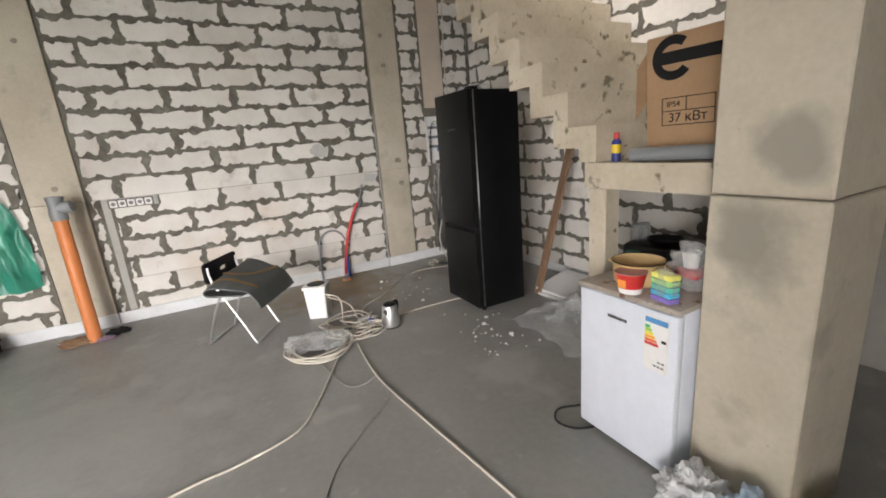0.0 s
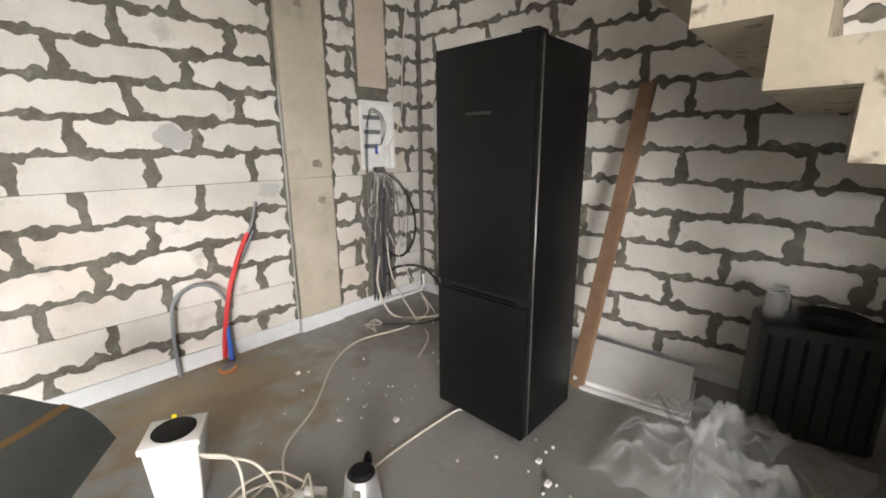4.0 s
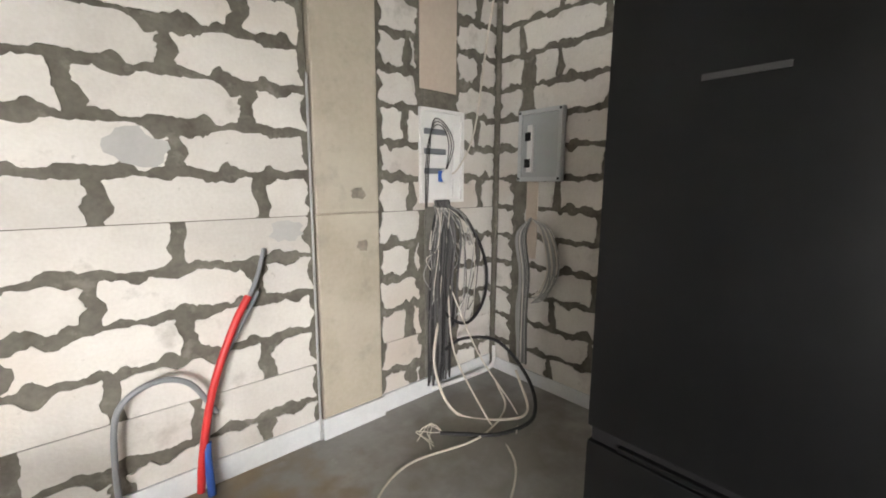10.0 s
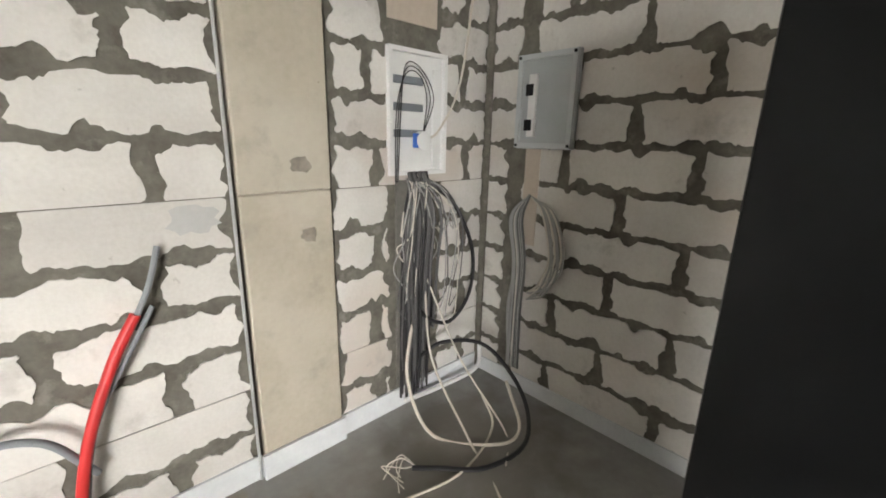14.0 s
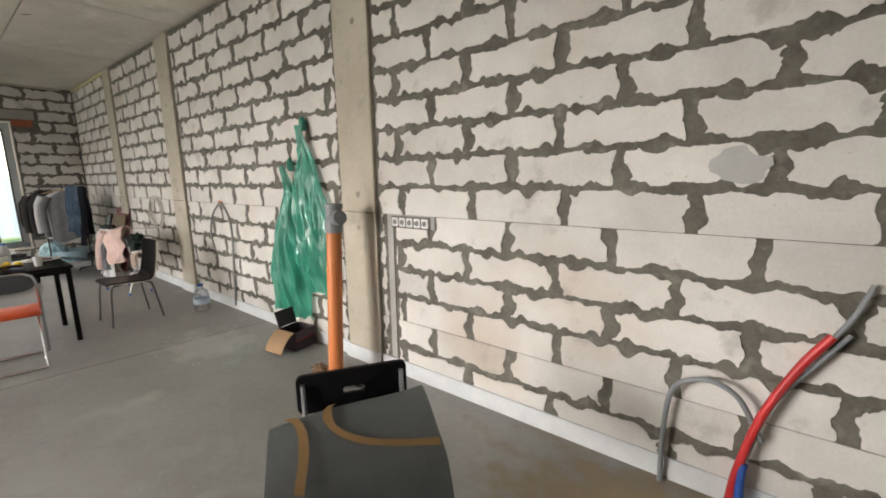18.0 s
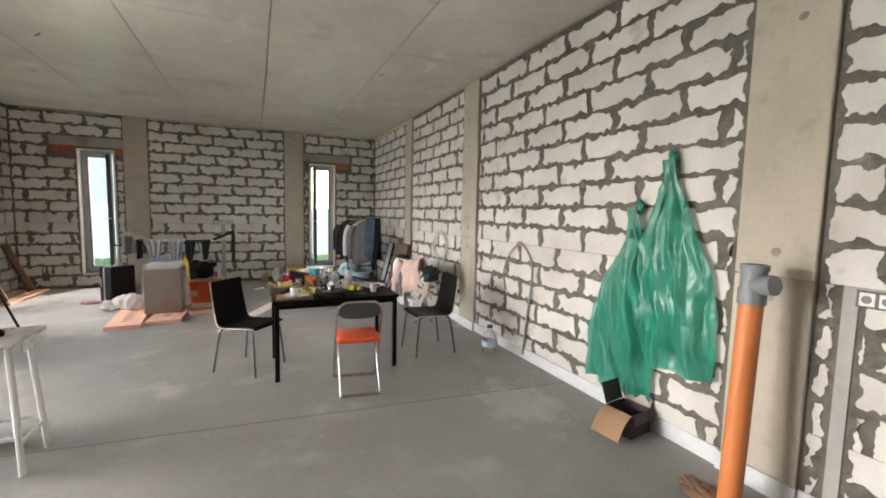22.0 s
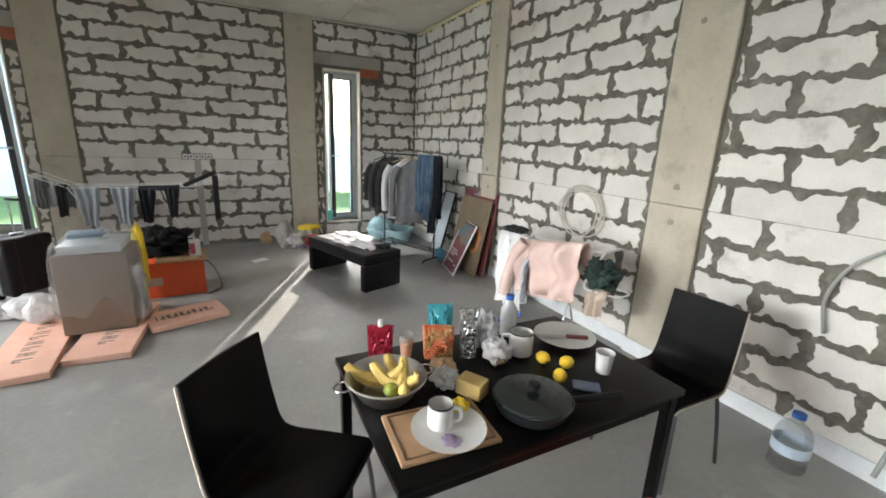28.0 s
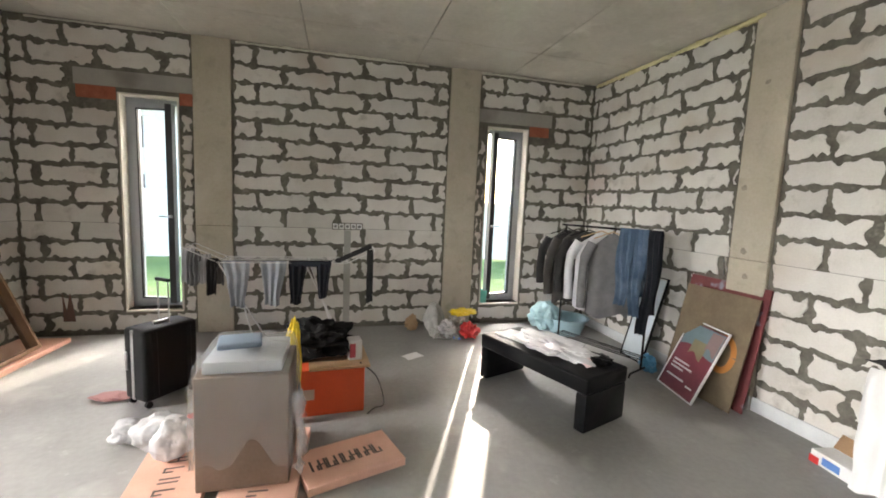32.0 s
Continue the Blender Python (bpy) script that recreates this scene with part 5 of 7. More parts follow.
tagged(part("filled_chase", bm, M_SMOOTH, shade=False), "filled plaster chase below the meter box", "chase", kind="structure")
hang([(2.3, 4.3, TOP), (2.6, 4.9, 2.3), (2.95, 5.36, 1.75), (2.84, 5.40, 1.5), (2.76, 5.42, 1.46)], 0.006, M_CABLE_W, "white cable slung from the ceiling to the flush box", "slung_cable")
bm = bmesh.new()
tube([(EAST - 0.025, NORTH - 0.02, 0.02), (EAST - 0.03, NORTH - 0.03, 1.6), (EAST - 0.02, NORTH - 0.02, TOP)], 0.022, 8, bm, 4)
tagged(part("corner_joint", bm, M_MORTAR, shade=False), "mortar fillet in the wall corner", "mortar", kind="structure")


def mortar_patch(place, w, h, axis, seed, mat=M_MORTAR):
    """A smear of mortar on a wall face."""
    rng = random.Random(seed)
    bm = bmesh.new()
    vs = []
    for k in range(18):
        a = 2 * math.pi * k / 18
        r = rng.uniform(0.7, 1.1)
        u, z = w / 2 * r * math.cos(a), h / 2 * r * math.sin(a)
        vs.append(bm.verts.new((place[0] + (u if axis == "x" else 0), place[1] + (u if axis == "y" else 0), place[2] + z)))
    bm.faces.new(vs)
    ob = part("mortar_patch", bm, mat, shade=False)
    return tagged(ob, "smear of mortar on the wall", "mortar", kind="structure")


M_TIE = material("form_tie_mark", (0.19, 0.17, 0.14), (0.36, 0.32, 0.265), 0.95, 14, 60, 0.5, far=1)
TIES = ((2.117, 1.351, 0.09), (2.136, 1.063, 0.085), (2.06, 2.47, 0.07), (2.05, 2.80, 0.06), (-1.25, 1.38, 0.06), (-1.26, 1.12, 0.05), (-1.22, 2.62, 0.05), (-4.90, 1.375, 0.06), (-4.90, 1.123, 0.06), (-4.94, 2.81, 0.06), (-4.92, 2.45, 0.05), (-7.45, 1.848, 0.06), (-7.39, 1.311, 0.07), (-7.35, 1.10, 0.06), (-7.36, 2.7, 0.05))
M_PATCH = material("pale_filler", (0.42, 0.42, 0.41), (0.5, 0.5, 0.49), 0.9, 6, 50, 0.2, far=1)
mortar_patch((1.72, NORTH - 0.0085, 1.17), 0.18, 0.12, "x", 1, M_PATCH)
mortar_patch((1.15, NORTH - 0.0085, 1.54), 0.22, 0.16, "x", 2, M_PATCH)
for k, (cx, zz, w) in enumerate(TIES):
    mortar_patch((cx, NORTH - 0.0305, zz), w, w * 0.85, "x", 30 + k, M_TIE)


# ---------- north wall: sockets, pipe, green bags, box, jug ----------
def socket_strip(x, y, z, turn, n=5):
    s = thing("socket_strip", "row of %s white wall sockets in a plastered slot" % ("three" if n == 3 else "five"), "sockets", x, y, z, turn, group="socket strips")
    w = 0.071
    part("plate", rbox(-n * w / 2 - 0.006, n * w / 2 + 0.006, -0.007, 0.0, -0.042, 0.042, 0.002, 1), M_DARKGROOVE, s, "dark recess round the sockets")
    for k in range(n):
        cx = -n * w / 2 + w * (k + 0.5)
        m_ = part("module", rbox(cx - 0.029, cx + 0.029, -0.015, -0.0072, -0.032, 0.032, 0.003, 1), M_WHITE, s)
        d = part("socket_well", lathe([(0.019, 0), (0.019, 0.002), (0.015, 0.002), (0.014, 0.0008), (0, 0.0008)], 16, cap=False), plain("socket_grey", (0.2, 0.2, 0.2)), m_)
        d.matrix_basis = pose(cx, -0.0152, 0, 90)
    return s


socket_strip(-0.72, NORTH - 0.008, 1.19, 0)
socket_strip(WEST + 0.009, 2.18, 1.27, 90)
socket_strip(-8.18, SOUTH + 0.009, 0.39, 180, 3)
M_CHASE = material("plastered_chase", (0.33, 0.32, 0.30), (0.42, 0.41, 0.385), 0.9, 4, 40, 0.2, far=1)
bm = bmesh.new()
box(bm, -0.955, -0.895, NORTH - 0.0075, NORTH + 0.01, 0.12, 1.15)
box(bm, -0.955, -0.50, NORTH - 0.0075, NORTH + 0.01, 1.15, 1.24)
tagged(part("socket_chase", bm, M_CHASE, shade=False), "plastered slot rising to the sockets", "chase", kind="structure")
bm = bmesh.new()
box(bm, WEST - 0.01, WEST + 0.0085, 2.14, 2.22, 0.0, 1.22)
tagged(part("socket_chase_west", bm, M_CHASE, shade=False), "plastered slot rising to the sockets", "chase", kind="structure")

soil = thing("sewer_pipe", "orange sewer pipe standing at the column with a grey branch", "pipe", -1.19, 5.07, 0)
part("pipe", tube([(0, 0, 0), (-0.01, 0.07, 1.14)], 0.055, 20, curve=False), M_PIPE, soil)
part("collar", tube([(-0.01, 0.07, 1.12), (-0.011, 0.073, 1.20)], 0.064, 20, curve=False), M_GREY_PIPE, soil)
part("branch", tube([(-0.011, 0.073, 1.18), (-0.012, 0.08, 1.31)], 0.057, 20, curve=False), M_GREY_PIPE, soil)
part("side_mouth", tube([(-0.01, 0.07, 1.22), (0.10, 0.05, 1.235)], 0.05, 18, curve=False), M_GREY_PIPE, soil)
part("mouth_ring", tube([(-0.012, 0.08, 1.295), (-0.012, 0.081, 1.325)], 0.064, 20, curve=False), M_GREY_PIPE, soil)
part("mouth", lathe([(0, 0), (0.05, 0)], 20, at=(-0.012, 0.081, 1.327), cap=False), M_BLACK, soil)
for k, (x, y, s, m_, lb) in enumerate(((-1.33, 5.06, (0.12, 0.07, 0.035), M_WOOD, "brown scraps at the foot of the pipe"), (-1.02, 5.12, (0.09, 0.05, 0.03), M_BLACK, "dark glove by the pipe"), (-1.10, 5.02, (0.07, 0.03, 0.02), plain("mauve_cloth", (0.22, 0.14, 0.2)), "mauve rag by the pipe"))):
    solid("floor_scrap", blob((0, 0, 0), s, 0.5, 40 + k), m_, lb, "scrap", x, y, 0)


def hanging_bag(name, x, top, low, left, right, bulge, seed, label):
    """Thin film gathered at a nail and widening downward in pleats."""
    def f(u, v):
        w = 1 - v
        wide = 0.11 + 0.89 * math.sin(math.pi / 2 * min(1, max(0, w - 0.06) / 0.72)) ** 1.25
        a, b = x + (left - x) * wide, x + (right - x) * wide
        px_ = a + (b - a) * u
        q = Vector((px_ * 8 + 1.5 * v, v * 2.4, seed))
        pleat = 0.022 * (1.1 - v) * math.sin(u * 19 + 5 * noise.noise(Vector((u * 2, v * 2.2, seed))))
        crease = 0.05 * abs(noise.noise(q)) + 0.022 * abs(noise.noise(q * 2.3)) + 0.008 * abs(noise.noise(Vector((px_ * 30, v * 16, seed))))
        out = bulge * math.sin(math.pi * u) ** 0.8 * (0.25 + 0.75 * math.sin(math.pi * min(1, w * 1.1)) ** 0.8) + 0.05 * max(0, 1 - w * 6)
        ragged_low = low + 0.11 * noise.noise(Vector((u * 3.5, 1, seed))) + 0.03 * math.sin(11 * u)
        return (px_ + 0.03 * noise.noise(Vector((u * 6, v * 7, seed))), min(NORTH - 0.012, NORTH - 0.03 - out - pleat - crease), ragged_low + (top - ragged_low) * v)
    bag = thing(name, label, "plastic bag")
    part("film", sheet(f, 90, 110), M_GREEN, bag)
    part("knot", blob((x, NORTH - 0.05, top - 0.05), (0.035, 0.025, 0.06), 0.3, seed), M_GREEN, bag)
    return bag


hanging_bag("green_bag", -1.90, 1.95, 0.50, -2.26, -1.52, 0.06, 1, "large green plastic sack hung on the wall")
hanging_bag("green_bag", -2.14, 1.62, 0.18, -2.60, -1.96, 0.09, 5, "smaller green plastic sack hung on the wall")
nbox = thing("carton", "small open cardboard carton with its flaps spread", "box", -2.03, 5.27, 0, 8)
M_CARD_D = material("dark_printed_card", (0.03, 0.02, 0.025), (0.06, 0.03, 0.04), 0.6, 6, 60, 0.05)
bm = bmesh.new()
for q in ((-0.11, 0.11, -0.115, -0.111, 0, 0.17), (-0.11, 0.11, 0.111, 0.115, 0, 0.17), (-0.11, 0.11, -0.111, 0.111, 0, 0.004), (-0.11, -0.106, -0.111, 0.111, 0.004, 0.17), (0.106, 0.11, -0.111, 0.111, 0.004, 0.17)):
    box(bm, *q)
part("shell", bm, M_CARD_D, nbox, shade=False)
part("flap", sheet(lambda u, v: (-0.11 + 0.22 * u, -0.117 - 0.15 * v, 0.172 - 0.02 * v - 0.13 * v * v), 2, 5, 0.004), M_CARD, nbox, "plain brown inner side of a flap")
part("flap", sheet(lambda u, v: (-0.113 - 0.05 * u, -0.10 + 0.2 * v, 0.172 + 0.14 * u), 2, 2, 0.004), M_CARD_D, nbox)
part("flap", sheet(lambda u, v: (-0.10 + 0.2 * u, 0.117 + 0.03 * v, 0.172 + 0.06 * v), 2, 2, 0.004), plain("pale_card", (0.42, 0.38, 0.34), 0.8), nbox, "pale inner side of a flap")
part("flap", sheet(lambda u, v: (0.113 + 0.02 * u, -0.11 + 0.22 * v, 0.172 - 0.07 * u), 2, 2, 0.004), M_CARD_D, nbox)
part("red_line", rbox(0.1105, 0.1115, -0.1, 0.1, 0.085, 0.092, 0.0004, 1), M_RED, nbox)
jug = thing("water_jug", "large clear water jug with a blue cap by the wall", "bottle", -3.82, 5.16, 0)
part("jug", lathe([(0.075, 0), (0.085, 0.01), (0.085, 0.07), (0.08, 0.08), (0.085, 0.09), (0.085, 0.19), (0.07, 0.24), (0.03, 0.275), (0.028, 0.30)], 24), glassy("pet_plastic", (0.94, 0.97, 1.0), 0.06, 0.28), jug)
part("cap", lathe([(0.031, 0.30), (0.031, 0.325)], 16), M_BLUE, jug)
part("label", lathe([(0.0862, 0.10), (0.0862, 0.16)], 24, cap=False), plain("blue_label", (0.50, 0.60, 0.70)), jug)
cl = thing("wall_cable", "grey cable bowed over the wall from a box", "cable")
part("cable", tube([(-3.71, NORTH - 0.03, 1.24), (-3.86, NORTH - 0.05, 1.1), (-3.93, NORTH - 0.06, 0.9), (-3.9, NORTH - 0.05, 0.7)], 0.010, 8), M_CABLE_G, cl)
part("cable", tube([(-3.71, NORTH - 0.03, 1.24), (-3.58, NORTH - 0.05, 1.23), (-3.43, NORTH - 0.06, 1.1), (-3.41, NORTH - 0.05, 0.9), (-3.5, NORTH - 0.03, 0.5), (-3.56, NORTH - 0.025, 0.05)], 0.012, 8), M_CABLE_G, cl)
part("orange_box", rbox(-3.76, -3.66, NORTH - 0.014, NORTH - 0.004, 1.225, 1.265, 0.004, 1), plain("orange_box", (0.75, 0.22, 0.05)), cl)
bm = bmesh.new()
rng = random.Random(17)
for k in range(150):
    x, y, s = -2.75 + rng.gauss(0, 0.22), 4.78 + rng.gauss(0, 0.16), rng.uniform(0.004, 0.012)
    box(bm, x - s, x + s, y - s, y + s * 0.6, 0.0, 0.0015 + s * 0.1)
solid("plaster_dust", bm, M_PATCH, "white plaster crumbs on the floor", "crumbs", kind="stuff")
bm = bmesh.new()
box(bm, -3.07, -3.062, -1.1, NORTH - 0.02, 0.0, 0.0012, Matrix.Rotation(0, 4, "Z"))
jm = Matrix.Translation((-3.07, 3.4, 0)) @ Matrix.Rotation(radians(-5.5), 4, "Z") @ Matrix.Translation((3.066, -3.4, 0))
bmesh.ops.transform(bm, matrix=jm, verts=bm.verts)
tagged(part("floor_joint", bm, M_DARKGROOVE, shade=False), "dark saw cut joint across the screed", "joint", kind="structure")

# ---------- table and chairs ----------
table = thing("dining_table", "black rectangular table with slim square legs", "table", -4.19, 3.51)
part("tabletop", rbox(-0.37, 0.37, -0.585, 0.585, 0.712, 0.74, 0.004), M_BLACK_WOOD, table)
bm = bmesh.new()
for q in ((-0.35, 0.35, -0.565, -0.545), (-0.35, 0.35, 0.545, 0.565), (-0.35, -0.33, -0.545, 0.545), (0.33, 0.35, -0.545, 0.545)):
    box(bm, *q, 0.665, 0.711)
part("apron", bm, M_BLACK_WOOD, table, shade=False)
for x in (-0.335, 0.335):
    for y in (-0.55, 0.55):
        part("leg", rbox(x - 0.02, x + 0.02, y - 0.02, y + 0.02, 0, 0.711, 0.003, 1), M_BLACK_WOOD, table)


M_EDGE = material("pale_plywood_edge", (0.50, 0.45, 0.37), (0.62, 0.56, 0.47), 0.7, 8, 90, 0.1)


def shell_chair(x, y, turn, label):
    """A bent plywood shell on four tube legs; it faces local -y."""
    c = thing("dining_chair", label, "chair", x, y, 0, turn, "chairs at the table")
    line = smooth_line([(0, -0.22, 0.435), (0, -0.19, 0.452), (0, 0.0, 0.442), (0, 0.14, 0.437), (0, 0.195, 0.47), (0, 0.225, 0.58), (0, 0.25, 0.72), (0, 0.27, 0.86)], 6)

    def f(u, v):
        k = v * (len(line) - 1)
        i = min(int(k), len(line) - 2)
        q = line[i].lerp(line[i + 1], k - i)
        w = 0.205 if v < 0.45 else 0.205 - 0.02 * (v - 0.45)
        return Vector(((u - 0.5) * 2 * w, q.y + 0.012 * (1 - (2 * u - 1) ** 2) * (1 if v > 0.6 else 0), q.z - (0.006 * (1 - (2 * u - 1) ** 2) if v < 0.5 else 0)))
    part("shell", sheet(f, 10, 34, 0.012), M_BLACK_WOOD, c)
    for s in (-1, 1):
        part("front_leg", tube([(s * 0.15, -0.1, 0.428), (s * 0.18, -0.17, 0.42), (s * 0.195, -0.2, 0.36), (s * 0.215, -0.235, 0.0)], 0.010, 8), M_LEG, c)
        part("back_leg", tube([(s * 0.15, 0.1, 0.425), (s * 0.175, 0.15, 0.41), (s * 0.19, 0.18, 0.35), (s * 0.215, 0.235, 0.0)], 0.010, 8), M_LEG, c)
    part("seat_rail", tube([(-0.15, -0.1, 0.425), (0.15, -0.1, 0.425)], 0.009, 8, curve=False), M_LEG, c)
    for s in (-1, 1):
        side = [Vector((s * (0.205 - 0.02 * max(0, k / (len(line) - 1) - 0.45)), q.y, q.z - 0.005)) for k, q in enumerate(line)]
        part("ply_edge", tube(side, 0.0055, 6, curve=False), M_EDGE, c, "pale plywood edge")
    return c


shell_chair(-4.34, 2.73, 141, "black bent plywood chair on chrome legs, drawn from the table")
shell_chair(-4.20, 4.575, 2, "black bent plywood chair on chrome legs by the wall")

fold = thing("folding_chair", "chrome folding chair with an orange vinyl seat", "chair", -3.51, 3.61, 0, 264)
# it faces local -y
for s in (-1, 1):
    part("long_tube", tube([(s * 0.19, -0.24, 0.012), (s * 0.19, -0.02, 0.40), (s * 0.185, 0.13, 0.66), (s * 0.17, 0.18, 0.76), (s * 0.12, 0.195, 0.80)], 0.011, 10), M_CHROME, fold)
    part("rear_tube", tube([(s * 0.165, 0.22, 0.012), (s * 0.165, 0.0, 0.36), (s * 0.165, -0.06, 0.43)], 0.011, 10, curve=False), M_CHROME, fold)
part("front_bar", tube([(-0.19, -0.24, 0.012), (0.19, -0.24, 0.012)], 0.011, 10, curve=False), M_CHROME, fold)
part("rear_bar", tube([(-0.165, 0.22, 0.012), (0.165, 0.22, 0.012)], 0.011, 10, curve=False), M_CHROME, fold)
part("top_bar", tube([(-0.12, 0.195, 0.80), (0.12, 0.195, 0.80)], 0.011, 10, curve=False), M_CHROME, fold)
part("seat", rbox(-0.185, 0.185, -0.22, 0.14, 0.43, 0.47, 0.018, 3), M_ORANGE, fold)
bm = bmesh.new()
n = 28
for yy in (0.150, 0.182):
    vs = [bm.verts.new((0.18 * math.copysign(abs(math.cos(a)) ** 0.6, math.cos(a)), yy + 0.02 * math.cos(a) ** 2 * -1 + 0.08 * math.sin(a) * 0.35, 0.725 + 0.075 * math.copysign(abs(math.sin(a)) ** 0.7, math.sin(a)))) for a in [2 * math.pi * k / n for k in range(n)]]
    if yy < 0.16:
        front = vs
bm.faces.new(front)
bm.faces.new(vs[::-1])
for k in range(n):
    bm.faces.new((front[k], vs[k], vs[(k + 1) % n], front[(k + 1) % n]))
part("backrest", bm, M_GREY_PAD, fold, "grey vinyl back pad")

stool = thing("bar_stool", "white painted stool with paint drips and splayed legs", "stool", -3.14, 1.40)
part("seat", rbox(-0.2, 0.2, -0.17, 0.17, 0.765, 0.79, 0.006), material("worn_white_paint", (0.5, 0.5, 0.49), (0.68, 0.68, 0.67), 0.6, 8, 50, 0.1, spots=((0.2, 0.19, 0.18), 12, 0.62, 0.7)), stool)
for x in (-1, 1):
    for y in (-1, 1):
        part("leg", tube([(x * 0.16, y * 0.155, 0.0), (x * 0.115, y * 0.11, 0.764)], 0.017, 8, curve=False), M_WHITE, stool)
    part("side_rail", tube([(x * 0.148, -0.14, 0.22), (x * 0.148, 0.14, 0.22)], 0.012, 8, curve=False), M_WHITE, stool)
for y in (-1, 1):
    part("cross_rail", tube([(-0.15, y * 0.142, 0.18), (0.15, y * 0.142, 0.18)], 0.012, 8, curve=False), M_WHITE, stool)
    bm = bmesh.new()
    for k in range(4):
        tube([(-0.08 + 0.05 * k, y * 0.172, 0.765), (-0.08 + 0.05 * k, y * 0.168, 0.72 - 0.012 * (k % 2)), (-0.055 + 0.05 * k, y * 0.168, 0.72), (-0.05 + 0.05 * k, y * 0.17, 0.765)], 0.005, 6, bm)
    part("trim", bm, M_WHITE, stool)
solid("headphones", tube([(0.05 * math.cos(a), 0.06 * math.sin(a), 0.025 + 0.015 * math.sin(2 * a)) for a in [0.5 * k for k in range(13)]], 0.02, 8, steps=3), M_BLACK, "dark coiled tool lying on the stool", "tool", -3.12, 1.38, 0.79)
solid("tool_box", rbox(-0.05, 0.05, -0.04, 0.04, 0, 0.045, 0.006), M_WOOD, "small brown box on the stool", "box", -3.24, 1.34, 0.79, 20)

# ---------- on the table ----------
TZ = 0.741
bowl = thing("fruit_bowl", "steel colander bowl full of bananas", "bowl", -4.22, 3.03, TZ)
part("bowl", lathe([(0.06, 0), (0.09, 0.012), (0.135, 0.085), (0.142, 0.086), (0.138, 0.09), (0.13, 0.085), (0.085, 0.018), (0, 0.012)], 32, cap=False), M_STEEL, bowl)
for s in (-1, 1):
    part("ring_handle", tube([(0.03 * math.cos(a), s * 0.152 + 0.028 * math.sin(a), 0.075) for a in [0.63 * k for k in range(11)]], 0.004, 6, steps=3), M_CHROME, bowl)
M_BANANA = material("banana_skin", (0.56, 0.39, 0.10), (0.74, 0.57, 0.20), 0.55, 10, 60, 0.1, spots=((0.16, 0.09, 0.02), 18, 0.64, 0.7))
for k, (dx, dy, rz, lift) in enumerate(((-0.04, -0.03, 60, 0.045), (0.02, 0.02, 30, 0.05), (0.05, 0.045, -20, 0.06), (-0.02, 0.06, 10, 0.04))):
    line = smooth_line([(-0.10, 0, 0.055), (-0.085, 0, 0.04), (-0.04, 0, 0.012), (0.02, 0, 0.004), (0.07, 0, 0.03), (0.095, 0, 0.06), (0.10, 0, 0.085)], 4)
    rad = [0.007 + 0.0165 * math.sin(math.pi * min(1, max(0.08, j / (len(line) - 4)))) ** 0.6 for j in range(len(line))]
    b = solid("banana", tube(line, rad, 8, curve=False), M_BANANA, "ripe yellow banana in the steel bowl", "fruit", -4.22 + dx, 3.03 + dy, TZ + lift, rz, "bananas in the bowl")
solid("lime", lathe([(0.004, 0), (0.02, 0.006), (0.028, 0.025), (0.02, 0.044), (0.004, 0.05)], 14), plain("lime_skin", (0.25, 0.3, 0.04)), "green lime in the steel bowl", "fruit", -4.14, 3.02, TZ + 0.05)
board = thing("cutting_board", "brown wooden cutting board with a juice groove", "board", -3.985, 3.125, TZ, -4)
M_BOARD = material("oiled_board_wood", (0.30, 0.175, 0.095), (0.42, 0.26, 0.15), 0.5, 7, 60, 0.15)
part("slab", rbox(-0.115, 0.115, -0.16, 0.16, 0, 0.0155, 0.006), M_BOARD, board)
part("groove", tube([(-0.098, -0.143, 0.0152), (0.098, -0.143, 0.0152), (0.098, 0.143, 0.0152), (-0.098, 0.143, 0.0152), (-0.098, -0.143, 0.0152)], 0.0035, 6, curve=False), plain("dark_groove", (0.14, 0.075, 0.04), 0.6), board)
plate = solid("plate", lathe([(0.05, 0), (0.07, 0.004), (0.115, 0.016), (0.117, 0.019), (0.07, 0.008), (0.0, 0.006)], 30, cap=False), M_PAPER, "white dinner plate on the cutting board", "plate", -3.955, 3.14, TZ + 0.0165)
solid("plum_skin", blob((0, 0, 0), (0.03, 0.025, 0.004), 0.5, 7), plain("mauve_wrap", (0.32, 0.24, 0.38)), "scrap of mauve wrapper on the plate", "wrapper", -3.90, 3.12, TZ + 0.024)


def enamel_mug(x, y, z, r, h, turn, label):
    m_ = thing("enamel_mug", label, "mug", x, y, z, turn)
    part("cup", lathe([(r * 0.96, 0), (r, 0.006), (r, h), (r * 0.95, h), (r * 0.95, 0.01), (0, 0.008)], 26, cap=False), M_WHITE, m_)
    part("rim", lathe([(r * 1.0, h - 0.003), (r * 1.03, h), (r * 0.98, h + 0.003), (r * 0.95, h)], 26, cap=False), M_BLACK, m_, "black enamel rim")
    part("handle", tube([(r, 0, h * 0.82), (r * 1.5, 0, h * 0.8), (r * 1.55, 0, h * 0.35), (r, 0, h * 0.2)], 0.006, 8), M_WHITE, m_)
    return m_


